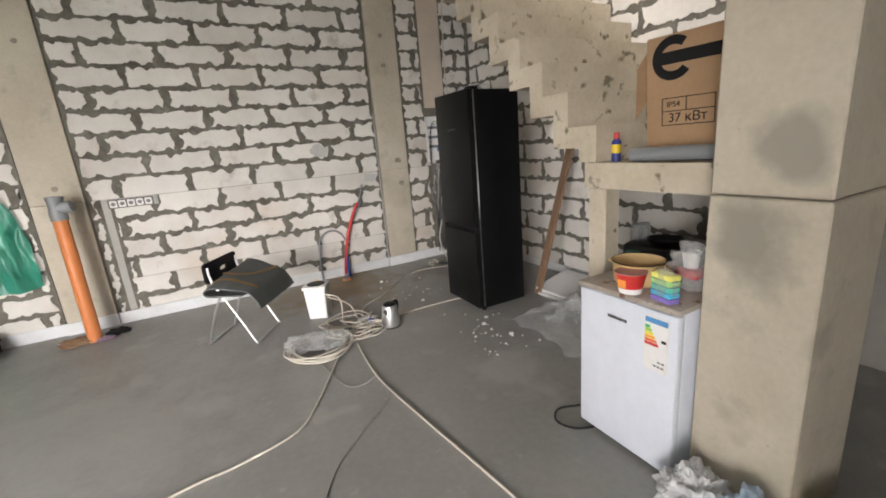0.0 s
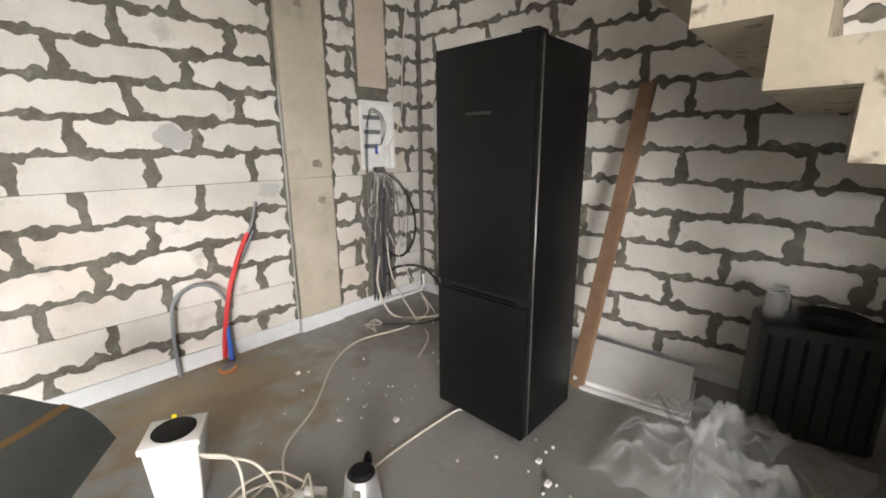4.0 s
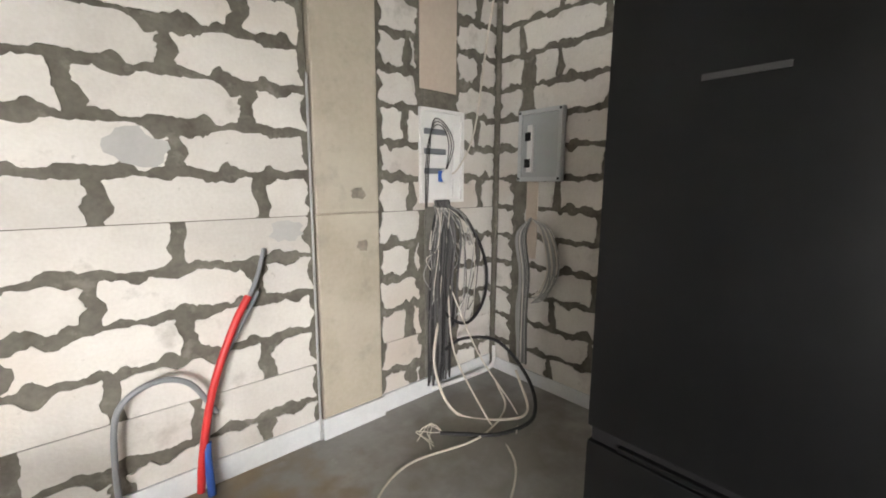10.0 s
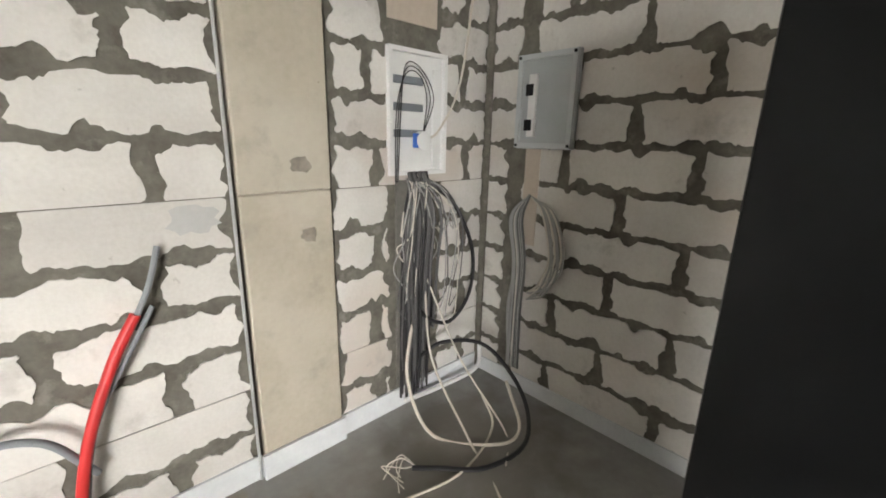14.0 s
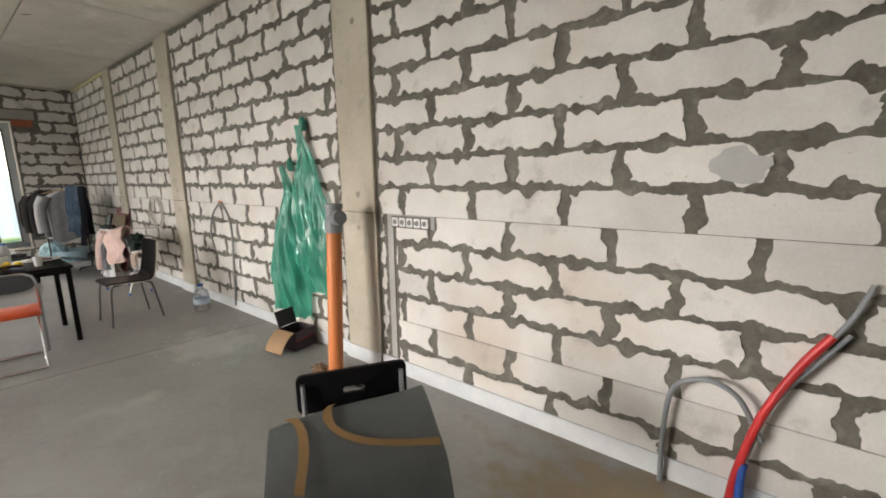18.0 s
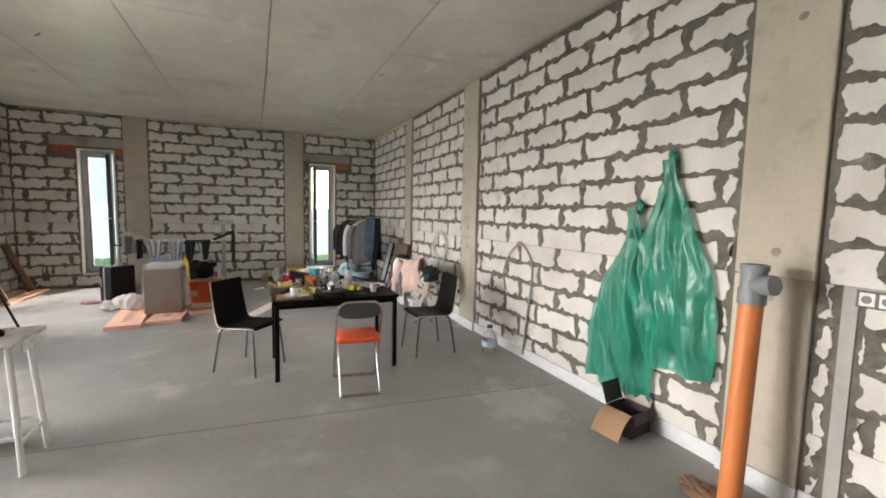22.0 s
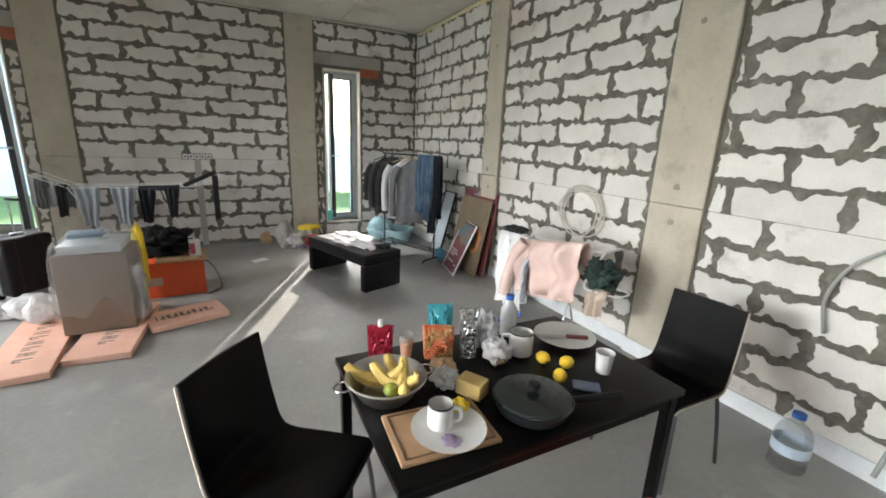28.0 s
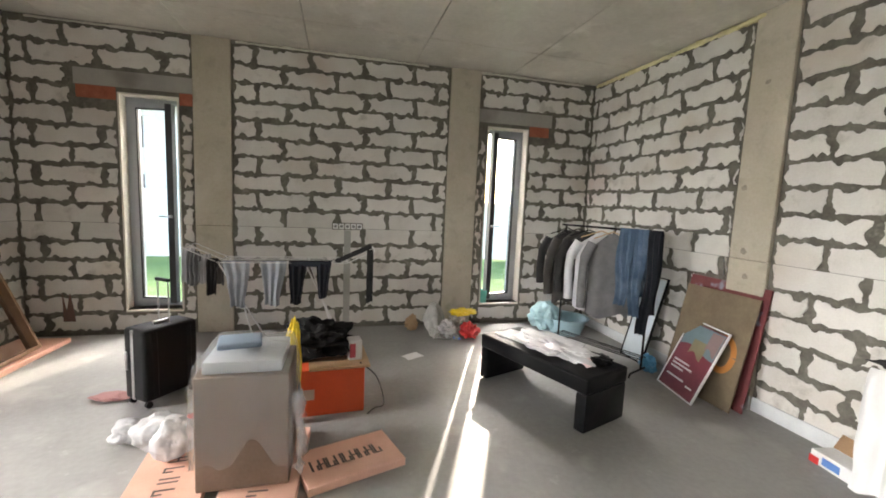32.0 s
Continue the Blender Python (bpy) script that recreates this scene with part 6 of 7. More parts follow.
enamel_mug(-3.985, 3.125, TZ + 0.0245, 0.04, 0.075, 60, "white enamel mug with a black rim on the plate")
enamel_mug(-4.30, 3.67, TZ, 0.052, 0.10, -120, "large white enamel mug with a dark rim")
lid_pan = thing("covered_pan", "dark pan with a smoked glass lid on the table", "pan", -3.96, 3.465, TZ)
part("pan", lathe([(0.10, 0), (0.12, 0.008), (0.135, 0.05), (0.138, 0.05), (0.13, 0.045), (0.11, 0.01)], 34, cap=False), plain("dark_grey_enamel", (0.014, 0.017, 0.018), 0.35), lid_pan)
part("lid", lathe([(0.134, 0.051), (0.128, 0.058), (0.08, 0.066), (0.02, 0.07), (0, 0.07)], 34, cap=False), plain("smoked_glass", (0.016, 0.022, 0.023), 0.12, 0.0, 0.3), lid_pan, "smoked glass lid")
part("knob", lathe([(0.012, 0.07), (0.014, 0.082), (0.022, 0.088), (0.02, 0.1), (0, 0.102)], 18, cap=False), M_BLACK, lid_pan)
part("handle", tube([(0.06, 0.12, 0.04), (0.1, 0.24, 0.05), (0.12, 0.30, 0.05)], 0.011, 8), M_BLACK, lid_pan)
M_LEMON = material("lemon_skin", (0.75, 0.48, 0.02), (0.88, 0.62, 0.05), 0.45, 12, 150, 0.2)
for k, (x, y, r) in enumerate(((-4.19, 3.70, 20), (-4.12, 3.765, 80), (-4.05, 3.67, 140))):
    lm = lathe([(0.003, 0), (0.010, 0.004), (0.022, 0.014), (0.027, 0.032), (0.022, 0.05), (0.010, 0.06), (0.003, 0.066)], 16)
    bmesh.ops.transform(lm, matrix=pose(-0.03, 0, 0.027, 0, 90), verts=lm.verts)
    solid("lemon", lm, M_LEMON, "yellow lemon on the black table", "fruit", x, y, TZ, r, "lemons on the table")
solid("paper_cup", lathe([(0.028, 0), (0.036, 0.085), (0.038, 0.088), (0.034, 0.086), (0.026, 0.006), (0, 0.006)], 24, cap=False), M_PAPER, "white paper cup on the table", "cup", -4.04, 3.89, TZ)
pl2 = thing("serving_plate", "large pale plate with a knife laid on it", "plate", -4.33, 3.95, TZ)
part("plate", lathe([(0.07, 0), (0.09, 0.005), (0.14, 0.02), (0.142, 0.023), (0.09, 0.01), (0, 0.008)], 32, cap=False), M_PAPER, pl2)
kn = thing("knife", "kitchen knife with a red-brown handle on the plate", "knife", -4.30, 3.93, TZ + 0.024, 60)
part("blade", rbox(-0.14, 0.0, -0.012, 0.012, 0, 0.003, 0.001, 1), M_STEEL, kn)
part("handle", rbox(0.0, 0.10, -0.011, 0.011, -0.003, 0.012, 0.004), plain("red_brown_handle", (0.18, 0.05, 0.04)), kn)
pouch = thing("red_pouch", "dark red drink pouch with a white spout", "pouch", -4.50, 3.10, TZ, 70)
part("pouch", snack_bag(0.112, 0.05, 0.14, 41), plain("red_foil", (0.36, 0.012, 0.04), 0.2, 0.4), pouch)
part("spout", lathe([(0.011, 0.135), (0.011, 0.162), (0.008, 0.165)], 12), M_WHITE, pouch)
juice = thing("juice_cup", "small glass of orange juice", "cup", -4.46, 3.20, TZ)
part("glass", lathe([(0.024, 0), (0.031, 0.1), (0.029, 0.1), (0.022, 0.005)], 20, cap=False), M_CLEAR, juice)
part("juice", lathe([(0.022, 0.004), (0.0265, 0.065), (0, 0.065)], 18, cap=False), plain("orange_juice", (0.8, 0.25, 0.02)), juice)
for k, (x, y, s, m_, lb) in enumerate(((-4.40, 3.32, (0.06, 0.05, 0.065), material("red_print_bag", (0.60, 0.05, 0.03), (0.30, 0.30, 0.12), 0.22, 20, 60, 0.3), "red printed snack bag on the table"), (-4.47, 3.36, (0.05, 0.06, 0.095), plain("teal_bag", (0.05, 0.30, 0.36), 0.2), "teal snack bag standing on the table"), (-4.28, 3.28, (0.05, 0.05, 0.03), M_PALE_WOOD, "brown paper bag on the table"), (-4.36, 3.44, (0.035, 0.04, 0.10), material("crumpled_foil", (0.10, 0.10, 0.105), (0.8, 0.8, 0.8), 0.18, 14, 60, 0.8, metal=0.9), "crumpled silver foil bag"), (-4.28, 3.53, (0.065, 0.06, 0.05), M_MILK, "clear bag of biscuits on the table"), (-4.40, 3.55, (0.06, 0.05, 0.085), M_MILK, "crumpled milky bag on the table"), (-4.20, 3.25, (0.05, 0.05, 0.035), M_MILK, "clear crumpled bag beside the bowl"), (-4.03, 3.22, (0.03, 0.03, 0.03), M_YELLOW, "yellow tea wrapper by the plate"))):
    solid("food_bag", snack_bag(s[0] * 2.3, s[1] * 1.5, s[2] * 2.1, 3 + 2.7 * k, 0.02) if k in (0, 1, 3) else blob((0, 0, 0), s, 0.42, 60 + k), m_, lb, "bag", x, y, TZ, 70 if k in (0, 1, 3) else 0)
solid("biscuits", blob((0, 0, 0), (0.045, 0.04, 0.025), 0.4, 77), M_PALE_WOOD, "pale biscuits on the table", "biscuits", -4.27, 3.53, TZ)
tea = solid("tea_box", rbox(-0.05, 0.05, -0.035, 0.035, 0, 0.06, 0.003, 1), plain("kraft_yellow", (0.5, 0.36, 0.14)), "small kraft tea box on the table", "box", -4.12, 3.32, TZ, 30)
solid("blue_packet", rbox(-0.05, 0.05, -0.03, 0.03, 0, 0.012, 0.004, 1), plain("blue_brown_packet", (0.13, 0.16, 0.3)), "blue printed packet on the table", "packet", -3.98, 3.74, TZ, 50)
bottle = thing("milk_bottle", "white plastic bottle with a blue cap", "bottle", -4.47, 3.72, TZ)
part("bottle", lathe([(0.036, 0), (0.038, 0.01), (0.038, 0.13), (0.02, 0.165), (0.018, 0.18)], 22), M_MILK, bottle)
part("cap", lathe([(0.02, 0.178), (0.02, 0.2)], 16), M_BLUE, bottle)

# ---------- west part: boxes, foam, case, cooler ----------
def foam_board(x, y, z, turn, w, d, label, marks=0):
    f = thing("insulation_sheet", label, "insulation board", x, y, z, turn, "pink insulation boards")
    part("board", rbox(-w / 2, w / 2, -d / 2, d / 2, 0, 0.05, 0.004, 1), M_PINK_FOAM, f)
    if marks:
        bm = bmesh.new()
        rng = random.Random(marks)
        for k in range(9):
            a = -w * 0.40 + 0.062 * k * (w / 0.75)
            box(bm, a, a + 0.012, -0.05, 0.05, 0.0502, 0.0512)
            if k % 3:
                box(bm, a + 0.012, a + 0.04, -0.05 + 0.045 * (k % 2), -0.04 + 0.045 * (k % 2), 0.0502, 0.0512)
            box(bm, a + 0.034, a + 0.046, -0.05, 0.05 if k % 2 else 0.0, 0.0502, 0.0512)
        part("print", bm, plain("dark_print", (0.12, 0.09, 0.08), 0.7), f, "row of dark printed bars")
    return f


foam_board(-6.85, 1.20, 0, 4, 1.15, 0.385, "pink insulation board with dark print lying on the floor", 1)
foam_board(-6.93, 1.675, 0, -3, 1.02, 0.40, "pink insulation board under the large carton", 2)
foam_board(-7.05, 2.15, 0, 108, 0.59, 0.36, "short pink insulation board with dark print", 3)
foam_board(-9.0, -0.86, 0, -2, 1.22, 0.46, "pink insulation board under the leaning frame")

big = thing("large_carton", "tall cardboard carton wrapped in stretch film", "box", -7.08, 1.59, 0.0505, 0)
part("carton", rbox(-0.22, 0.22, -0.23, 0.23, 0, 0.63, 0.006, 1), M_CARD_GREY, big)


def drape(u, v):
    """Film drawn over the carton and the flat pack on it, clinging down the sides to a ragged hem."""
    x_, y_ = (u - 0.5) * 1.5, (v - 0.5) * 1.5
    q = Vector((x_ * 7, y_ * 7, 3))
    fold_ = abs(noise.noise(q)) + 0.55 * abs(noise.noise(q * 2.3)) + 0.3 * abs(noise.noise(q * 5.2))
    reach = max(abs(x_), abs(y_))
    if reach <= 0.205:
        return Vector((x_, y_, 0.742 - 0.034 * fold_ + 0.012 * noise.noise(Vector((x_ * 9, y_ * 9, 1)))))
    k = 1 / reach
    if reach <= 0.29:
        w = (reach - 0.205) / 0.085
        r = 0.205 + 0.028 * w + 0.014 * fold_ * math.sin(math.pi * w)
        return Vector((x_ * k * r, y_ * k * r, 0.742 - 0.034 * fold_ * (1 - w) - 0.108 * w ** 1.3))
    drop = (reach - 0.29) * (1.0 + 0.7 * noise.noise(Vector((x_ * 1.8, y_ * 1.8, 8))))
    puff = 0.236 + 0.03 * fold_ * min(1, abs(drop) * 9)
    return Vector((x_ * k * puff, y_ * k * puff, 0.634 - abs(drop)))


M_WRAP = film("cloudy_stretch_film", (0.84, 0.86, 0.88), 0.22, 0.07)
part("flat_pack", rbox(-0.195, 0.195, -0.195, 0.195, 0.631, 0.70, 0.012, 2), plain("pale_pack_film", (0.54, 0.56, 0.58), 0.4), big, "pale flat pack under the film")
part("stretch_film", sheet(drape, 150, 150), M_WRAP, big, "crinkled cloudy stretch film over the top")
for k, (x_, y_, w) in enumerate(((0.22, 0.245, 0.1), (0.10, 0.25, 0.07))):
    part("film_tail", sheet(lambda u, v: (x_ + w * (u - 0.5) + 0.02 * math.sin(9 * v + k), y_ + 0.03 + 0.05 * noise.noise(Vector((u * 4, v * 5, k))) + 0.02 * v, 0.52 - 0.44 * v), 8, 22), M_CLEAR, big, "torn strip of stretch film hanging down")
solid("folded_trousers", rbox(-0.09, 0.09, -0.11, 0.11, 0, 0.035, 0.014, 3), plain("faded_blue_cloth", (0.25, 0.32, 0.40), 0.9), "folded pale blue cloth on the carton", "cloth", -7.03, 1.55, 0.792, 10)
for k, (x, y, s) in enumerate(((-7.33, 1.02, (0.13, 0.13, 0.11)), (-7.52, 0.80, (0.10, 0.11, 0.075)), (-7.22, 1.16, (0.11, 0.12, 0.13)))):
    solid("carrier_bag", blob((0, 0, 0), s, 0.36, 95 + k, 5, 1.05), M_MILK, "white carrier bag beside the carton", "bag", x, y, 0.0 if k == 1 else 0.0505)
solid("red_bag", blob((0, 0, 0), (0.06, 0.06, 0.07), 0.3, 99), M_RED, "red bag behind the carton", "bag", -7.45, 1.18, 0.051)

case2 = thing("trolley_case", "black trolley case with steel corners and raised handle", "suitcase", -8.17, 0.75, 0, -37)
part("shell", rbox(-0.21, 0.21, -0.12, 0.12, 0.05, 0.60, 0.03, 3), M_BLACK, case2)
for x in (-0.13, 0.13):
    part("groove", rbox(x - 0.02, x + 0.02, -0.124, 0.124, 0.08, 0.57, 0.004, 1), M_BLACK, case2)
part("steel_band", rbox(0.198, 0.214, -0.03, 0.0, 0.06, 0.59, 0.004, 1), M_STEEL, case2)
part("side_grip", rbox(0.21, 0.226, -0.085, -0.06, 0.28, 0.42, 0.006), M_STEEL, case2)
part("top_grip", rbox(-0.06, 0.06, -0.015, 0.015, 0.6, 0.625, 0.006), M_STEEL, case2)
for y in (-0.06, 0.06):
    part("handle_tube", tube([(-0.02, y, 0.6), (-0.02, y, 0.92)], 0.006, 8, curve=False), M_STEEL, case2)
part("handle_grip", rbox(-0.035, -0.005, -0.075, 0.075, 0.92, 0.945, 0.006), M_BLACK, case2)
for x in (-0.17, 0.17):
    for y in (-0.09, 0.09):
        part("wheel", tube([(x, y - 0.012, 0.026), (x, y + 0.012, 0.026)], 0.026, 12, curve=False), M_BLACK, case2)
solid("shoes", blob((0, 0, 0), (0.07, 0.15, 0.025), 0.25, 31), plain("dusty_pink", (0.40, 0.2, 0.19), 0.8), "dusty pink slipper on the floor", "shoe", -8.17, 0.41, 0)

cooler = thing("orange_crate", "orange plastic crate with a wooden lid", "crate", -7.84, 2.0, 0, 4)
part("body", rbox(-0.18, 0.18, -0.265, 0.265, 0.0, 0.36, 0.012, 2), plain("orange_crate_plastic", (0.72, 0.10, 0.03), 0.5), cooler)
part("lid", rbox(-0.2, 0.22, -0.14, 0.30, 0.362, 0.384, 0.004, 1), M_PALE_WOOD, cooler, "pale board lid")
bm = bmesh.new()
box(bm, 0.1805, 0.1825, -0.24, -0.10, 0.13, 0.21)
part("label_plate", bm, plain("pale_label", (0.55, 0.42, 0.36)), cooler)
solid("black_jacket", blob((0, 0, 0), (0.17, 0.24, 0.14), 0.5, 51), plain("black_cloth", (0.004, 0.004, 0.0045), 1.0), "heap of black clothes on the crate", "clothes", -7.86, 1.93, 0.385)
solid("power_lead", tube([(-7.68, 2.24, 0.39), (-7.6, 2.36, 0.3), (-7.62, 2.42, 0.08), (-7.7, 2.36, 0.008), (-7.62, 2.30, 0.008)], 0.005, 6), M_CABLE_B, "black lead hanging from the crate", "cable")
box_ = thing("printed_box", "small white and red printed box on the crate", "box", -7.80, 2.20, 0.3855, 8)
part("box", rbox(-0.06, 0.06, -0.05, 0.05, 0, 0.15, 0.004, 1), M_PAPER, box_)
part("red_panel", rbox(0.0605, 0.0625, -0.045, 0.0, 0.02, 0.13, 0.0005, 1), plain("print_red", (0.5, 0.07, 0.1)), box_)
solid("yellow_bag", blob((0, 0, 0), (0.05, 0.055, 0.38), 0.35, 52), M_YELLOW, "tall yellow bag standing behind the carton", "bag", -7.58, 1.77, 0.0)
solid("paper_sheet", sheet(lambda u, v: (0.14 * u, 0.2 * v, 0.002 + 0.006 * math.sin(3 * u + 2 * v) ** 2), 6, 6), M_PAPER, "sheet of paper on the floor", "paper", -8.75, 2.72, 0, 25)

# ---------- bench and rack ----------
bench = thing("bench", "black leatherette bench with solid ends", "bench", -7.68, 3.805, 0, 20.5)
part("seat", rbox(-0.58, 0.58, -0.25, 0.25, 0.30, 0.425, 0.018, 3), M_LEATHER, bench)
for s in (-1, 1):
    part("end_panel", rbox(s * 0.53 - 0.045, s * 0.53 + 0.045, -0.246, 0.246, 0.015, 0.299, 0.010, 2), M_LEATHER, bench)
    for y in (-0.2, 0.2):
        part("glide", lathe([(0.015, 0), (0.015, 0.015)], 10, at=(s * 0.53, y, 0)), M_BLACK, bench)
bm = bmesh.new()
tube([(-0.575, -0.249, 0.41), (0.575, -0.249, 0.41)], 0.004, 6, bm, curve=False)
tube([(-0.575, 0.249, 0.41), (0.575, 0.249, 0.41)], 0.004, 6, bm, curve=False)
part("piping", bm, M_BLACK, bench)
solid("plastic_sheet", blob((0, 0, 0), (0.36, 0.19, 0.05), 0.5, 61), M_MILK, "crumpled white film on the bench", "film", -7.62, 3.83, 0.426, 20)
solid("paper_stack", rbox(-0.17, 0.17, -0.12, 0.12, 0, 0.008, 0.001, 1), M_PAPER, "white papers on the bench", "paper", -8.0, 3.67, 0.426, 28)
solid("slipper", blob((0, 0, 0), (0.10, 0.035, 0.02), 0.2, 62), plain("pale_pink", (0.62, 0.48, 0.48), 0.8), "pale pink sole on the bench", "shoe", -7.3, 3.93, 0.426, -30)
solid("sandals", blob((0, 0, 0), (0.12, 0.08, 0.025), 0.6, 63), M_BLACK, "dark sandals on the bench", "shoe", -7.35, 4.06, 0.426, 10)

rack = thing("clothes_rack", "black steel clothes rail standing in the corner", "clothes rack", -8.41, 4.80, 0, 23)
# local x along the rail
for x in (-0.5, 0.5):
    part("upright", tube([(x, 0, 0.05), (x, 0, 1.42)], 0.011, 8, curve=False), M_BLACK, rack)
    part("foot", tube([(x, -0.22, 0.012), (x, -0.2, 0.05), (x, 0, 0.055), (x, 0.2, 0.05), (x, 0.22, 0.012)], 0.010, 8, curve=False), M_BLACK, rack)
part("rail", tube([(-0.55, 0, 1.42), (0.55, 0, 1.42)], 0.012, 8, curve=False), M_BLACK, rack)
for y in (-0.08, -0.03, 0.03, 0.08):
    part("shelf_bar", tube([(-0.5, y, 0.16), (0.5, y, 0.16)], 0.006, 6, curve=False), M_BLACK, rack)


def garment(x, w, d, low, mat, label, seed, category="shirt", sleeves=True, hanger=M_BLACK, yaw=-38):
    """A top on a hanger, hung across the rail (its width along local y)."""
    g = thing("hanging_" + category, label, category, -8.41, 4.80, 0, 23, "clothes on the rail")
    rng = random.Random(seed)
    swing = Matrix.Translation((x, 0, 0)) @ Matrix.Rotation(radians(yaw + rng.uniform(-7, 7)), 4, "Z") @ Matrix.Translation((-x, 0, 0))

    def body(u, v):
        a = 2 * math.pi * u
        shoulder = 1 if v < 0.82 else max(0.16, 1 - (v - 0.82) * 4.6)
        ww = w / 2 * shoulder * (1 + 0.10 * (1 - v) * noise.noise(Vector((math.cos(a) * 2, math.sin(a) * 2, v * 2 + seed))))
        fold_ = 0.012 * math.sin(a * 7 + seed) * (1 - v * 0.7)
        return swing @ Vector((x + (d / 2 + fold_) * math.sin(a) + 0.02 * noise.noise(Vector((u * 4, v * 4, seed))), ww * math.cos(a), low + 0.03 * math.sin(a * 3 + seed) * (1 - v) + (1.36 - low) * v))
    part("body", sheet(body, 36, 18), mat, g)
    if sleeves:
        for s in (-1, 1):
            part("sleeve", tube([swing @ Vector(q) for q in ((x, s * (w / 2 - 0.03), 1.26), (x + rng.uniform(-0.02, 0.02), s * (w / 2 + 0.045), 1.1), (x + rng.uniform(-0.03, 0.03), s * (w / 2 + 0.06), 0.9), (x, s * (w / 2 + 0.05), low + 0.08))], [0.055] * 7 + [0.045] * 12, 10), mat, g)
    part("hanger", tube([swing @ Vector(q) for q in ((x, -w * 0.42, 1.31), (x, 0, 1.385), (x, w * 0.42, 1.31))], 0.007, 6, curve=False), hanger, g)
    part("hook", tube([(x, 0, 1.38), (x, 0, 1.425), (x, 0.015, 1.437), (x, 0.028, 1.42)], 0.003, 6), M_STEEL, g)
    return g


M_DARKC = material("dark_grey_knit", (0.018, 0.018, 0.019), (0.035, 0.034, 0.034), 0.95, 8, 160, 0.3)
M_BROWNC = material("charcoal_cloth", (0.035, 0.032, 0.03), (0.055, 0.05, 0.047), 0.95, 8, 160, 0.3)
M_GREYC = material("grey_marl_cloth", (0.13, 0.13, 0.135), (0.21, 0.21, 0.215), 0.95, 8, 200, 0.3)
M_BLUEGREY = material("pale_blue_grey_cloth", (0.30, 0.33, 0.37), (0.42, 0.45, 0.49), 0.95, 8, 160, 0.3)
M_LIGHTC = material("pale_grey_cloth", (0.52, 0.52, 0.54), (0.68, 0.68, 0.70), 0.95, 8, 160, 0.25)
M_DENIM = material("blue_denim", (0.045, 0.085, 0.145), (0.11, 0.17, 0.25), 0.95, 5, 220, 0.35, spots=((0.22, 0.29, 0.36), 3, 0.55, 0.75))
M_NAVY = material("navy_cloth", (0.008, 0.010, 0.016), (0.016, 0.019, 0.027), 0.95, 6, 160, 0.3)
garment(-0.48, 0.44, 0.10, 0.66, M_DARKC, "black jacket on a hanger on the rail", 1, "jacket")
garment(-0.34, 0.50, 0.11, 0.56, M_BROWNC, "charcoal jacket with pale cuff stripes on a hanger", 2, "jacket")
garment(-0.20, 0.48, 0.10, 0.60, M_DARKC, "dark grey jacket on a hanger on the rail", 3, "jacket")
garment(-0.05, 0.50, 0.09, 0.56, M_LIGHTC, "pale grey long sleeved shirt on a wooden hanger", 4, "shirt", hanger=M_PALE_WOOD)
garment(0.08, 0.46, 0.10, 0.50, M_GREYC, "grey sweatshirt on a wooden hanger", 5, "sweatshirt", hanger=M_PALE_WOOD)
for k, (x, d, low, mat, lb) in enumerate(((0.25, 0.17, 0.66, M_DENIM, "faded blue jeans folded over the rail"), (0.40, 0.14, 0.58, M_DENIM, "blue jeans folded over the rail"), (0.52, 0.12, 0.42, M_NAVY, "dark navy trousers folded over the rail"))):
    g = thing("hanging_trousers", lb, "trousers", -8.41, 4.80, 0, 23, "clothes on the rail")
    for s in (-1, 1):
        part("leg", sheet(lambda u, v: Vector((x + d * (u - 0.5) * (0.72 + 0.30 * v) + 0.025 * math.sin(7 * v + 2 * k) * (1 - v), s * (0.022 + 0.055 * (1 - v) + 0.024 * (1 - 0.6 * v) * math.sin(u * 14 + k + 4 * v)) if v < 0.97 else s * 0.012, (low if s < 0 else low + 0.18) + (1.436 - (low if s < 0 else low + 0.18)) * v)), 22, 24, 0.010), mat, g)
M_TEAL = plain("pale_teal_plastic", (0.36, 0.55, 0.60), 0.4)
basin = thing("plastic_basin", "pale teal plastic basins stacked below the clothes", "basin", -9.30, 4.95, 0)
part("tub", lathe([(0.20, 0), (0.27, 0.2), (0.29, 0.2), (0.29, 0.215), (0.26, 0.21), (0.19, 0.01)], 30, cap=False), M_TEAL, basin)
solid("laundry_bag", blob((0, 0, 0), (0.22, 0.2, 0.19), 0.25, 71), M_TEAL, "pale blue laundry bag in the corner", "bag", -9.42, 4.72, 0)
M_SACK = material("torn_grey_sack", (0.30, 0.295, 0.28), (0.52, 0.51, 0.49), 0.7, 12, 60, 0.5)
solid("paper_sack", sheet(lambda u, v: Vector((-9.56 + 0.22 * u + 0.05 * noise.noise(Vector((u * 3, v * 3, 1))), 3.10 + 0.30 * v + 0.10 * u * (0.5 - v), 0.004 + 0.36 * max(0, math.sin(math.pi * min(1, v * 0.9 + 0.05))) ** 0.6 * (1 - u) ** 0.7 + 0.05 * abs(noise.noise(Vector((u * 6, v * 6, 4)))))), 26, 26, 0.004), M_SACK, "torn grey paper sack slumped by the column", "sack")
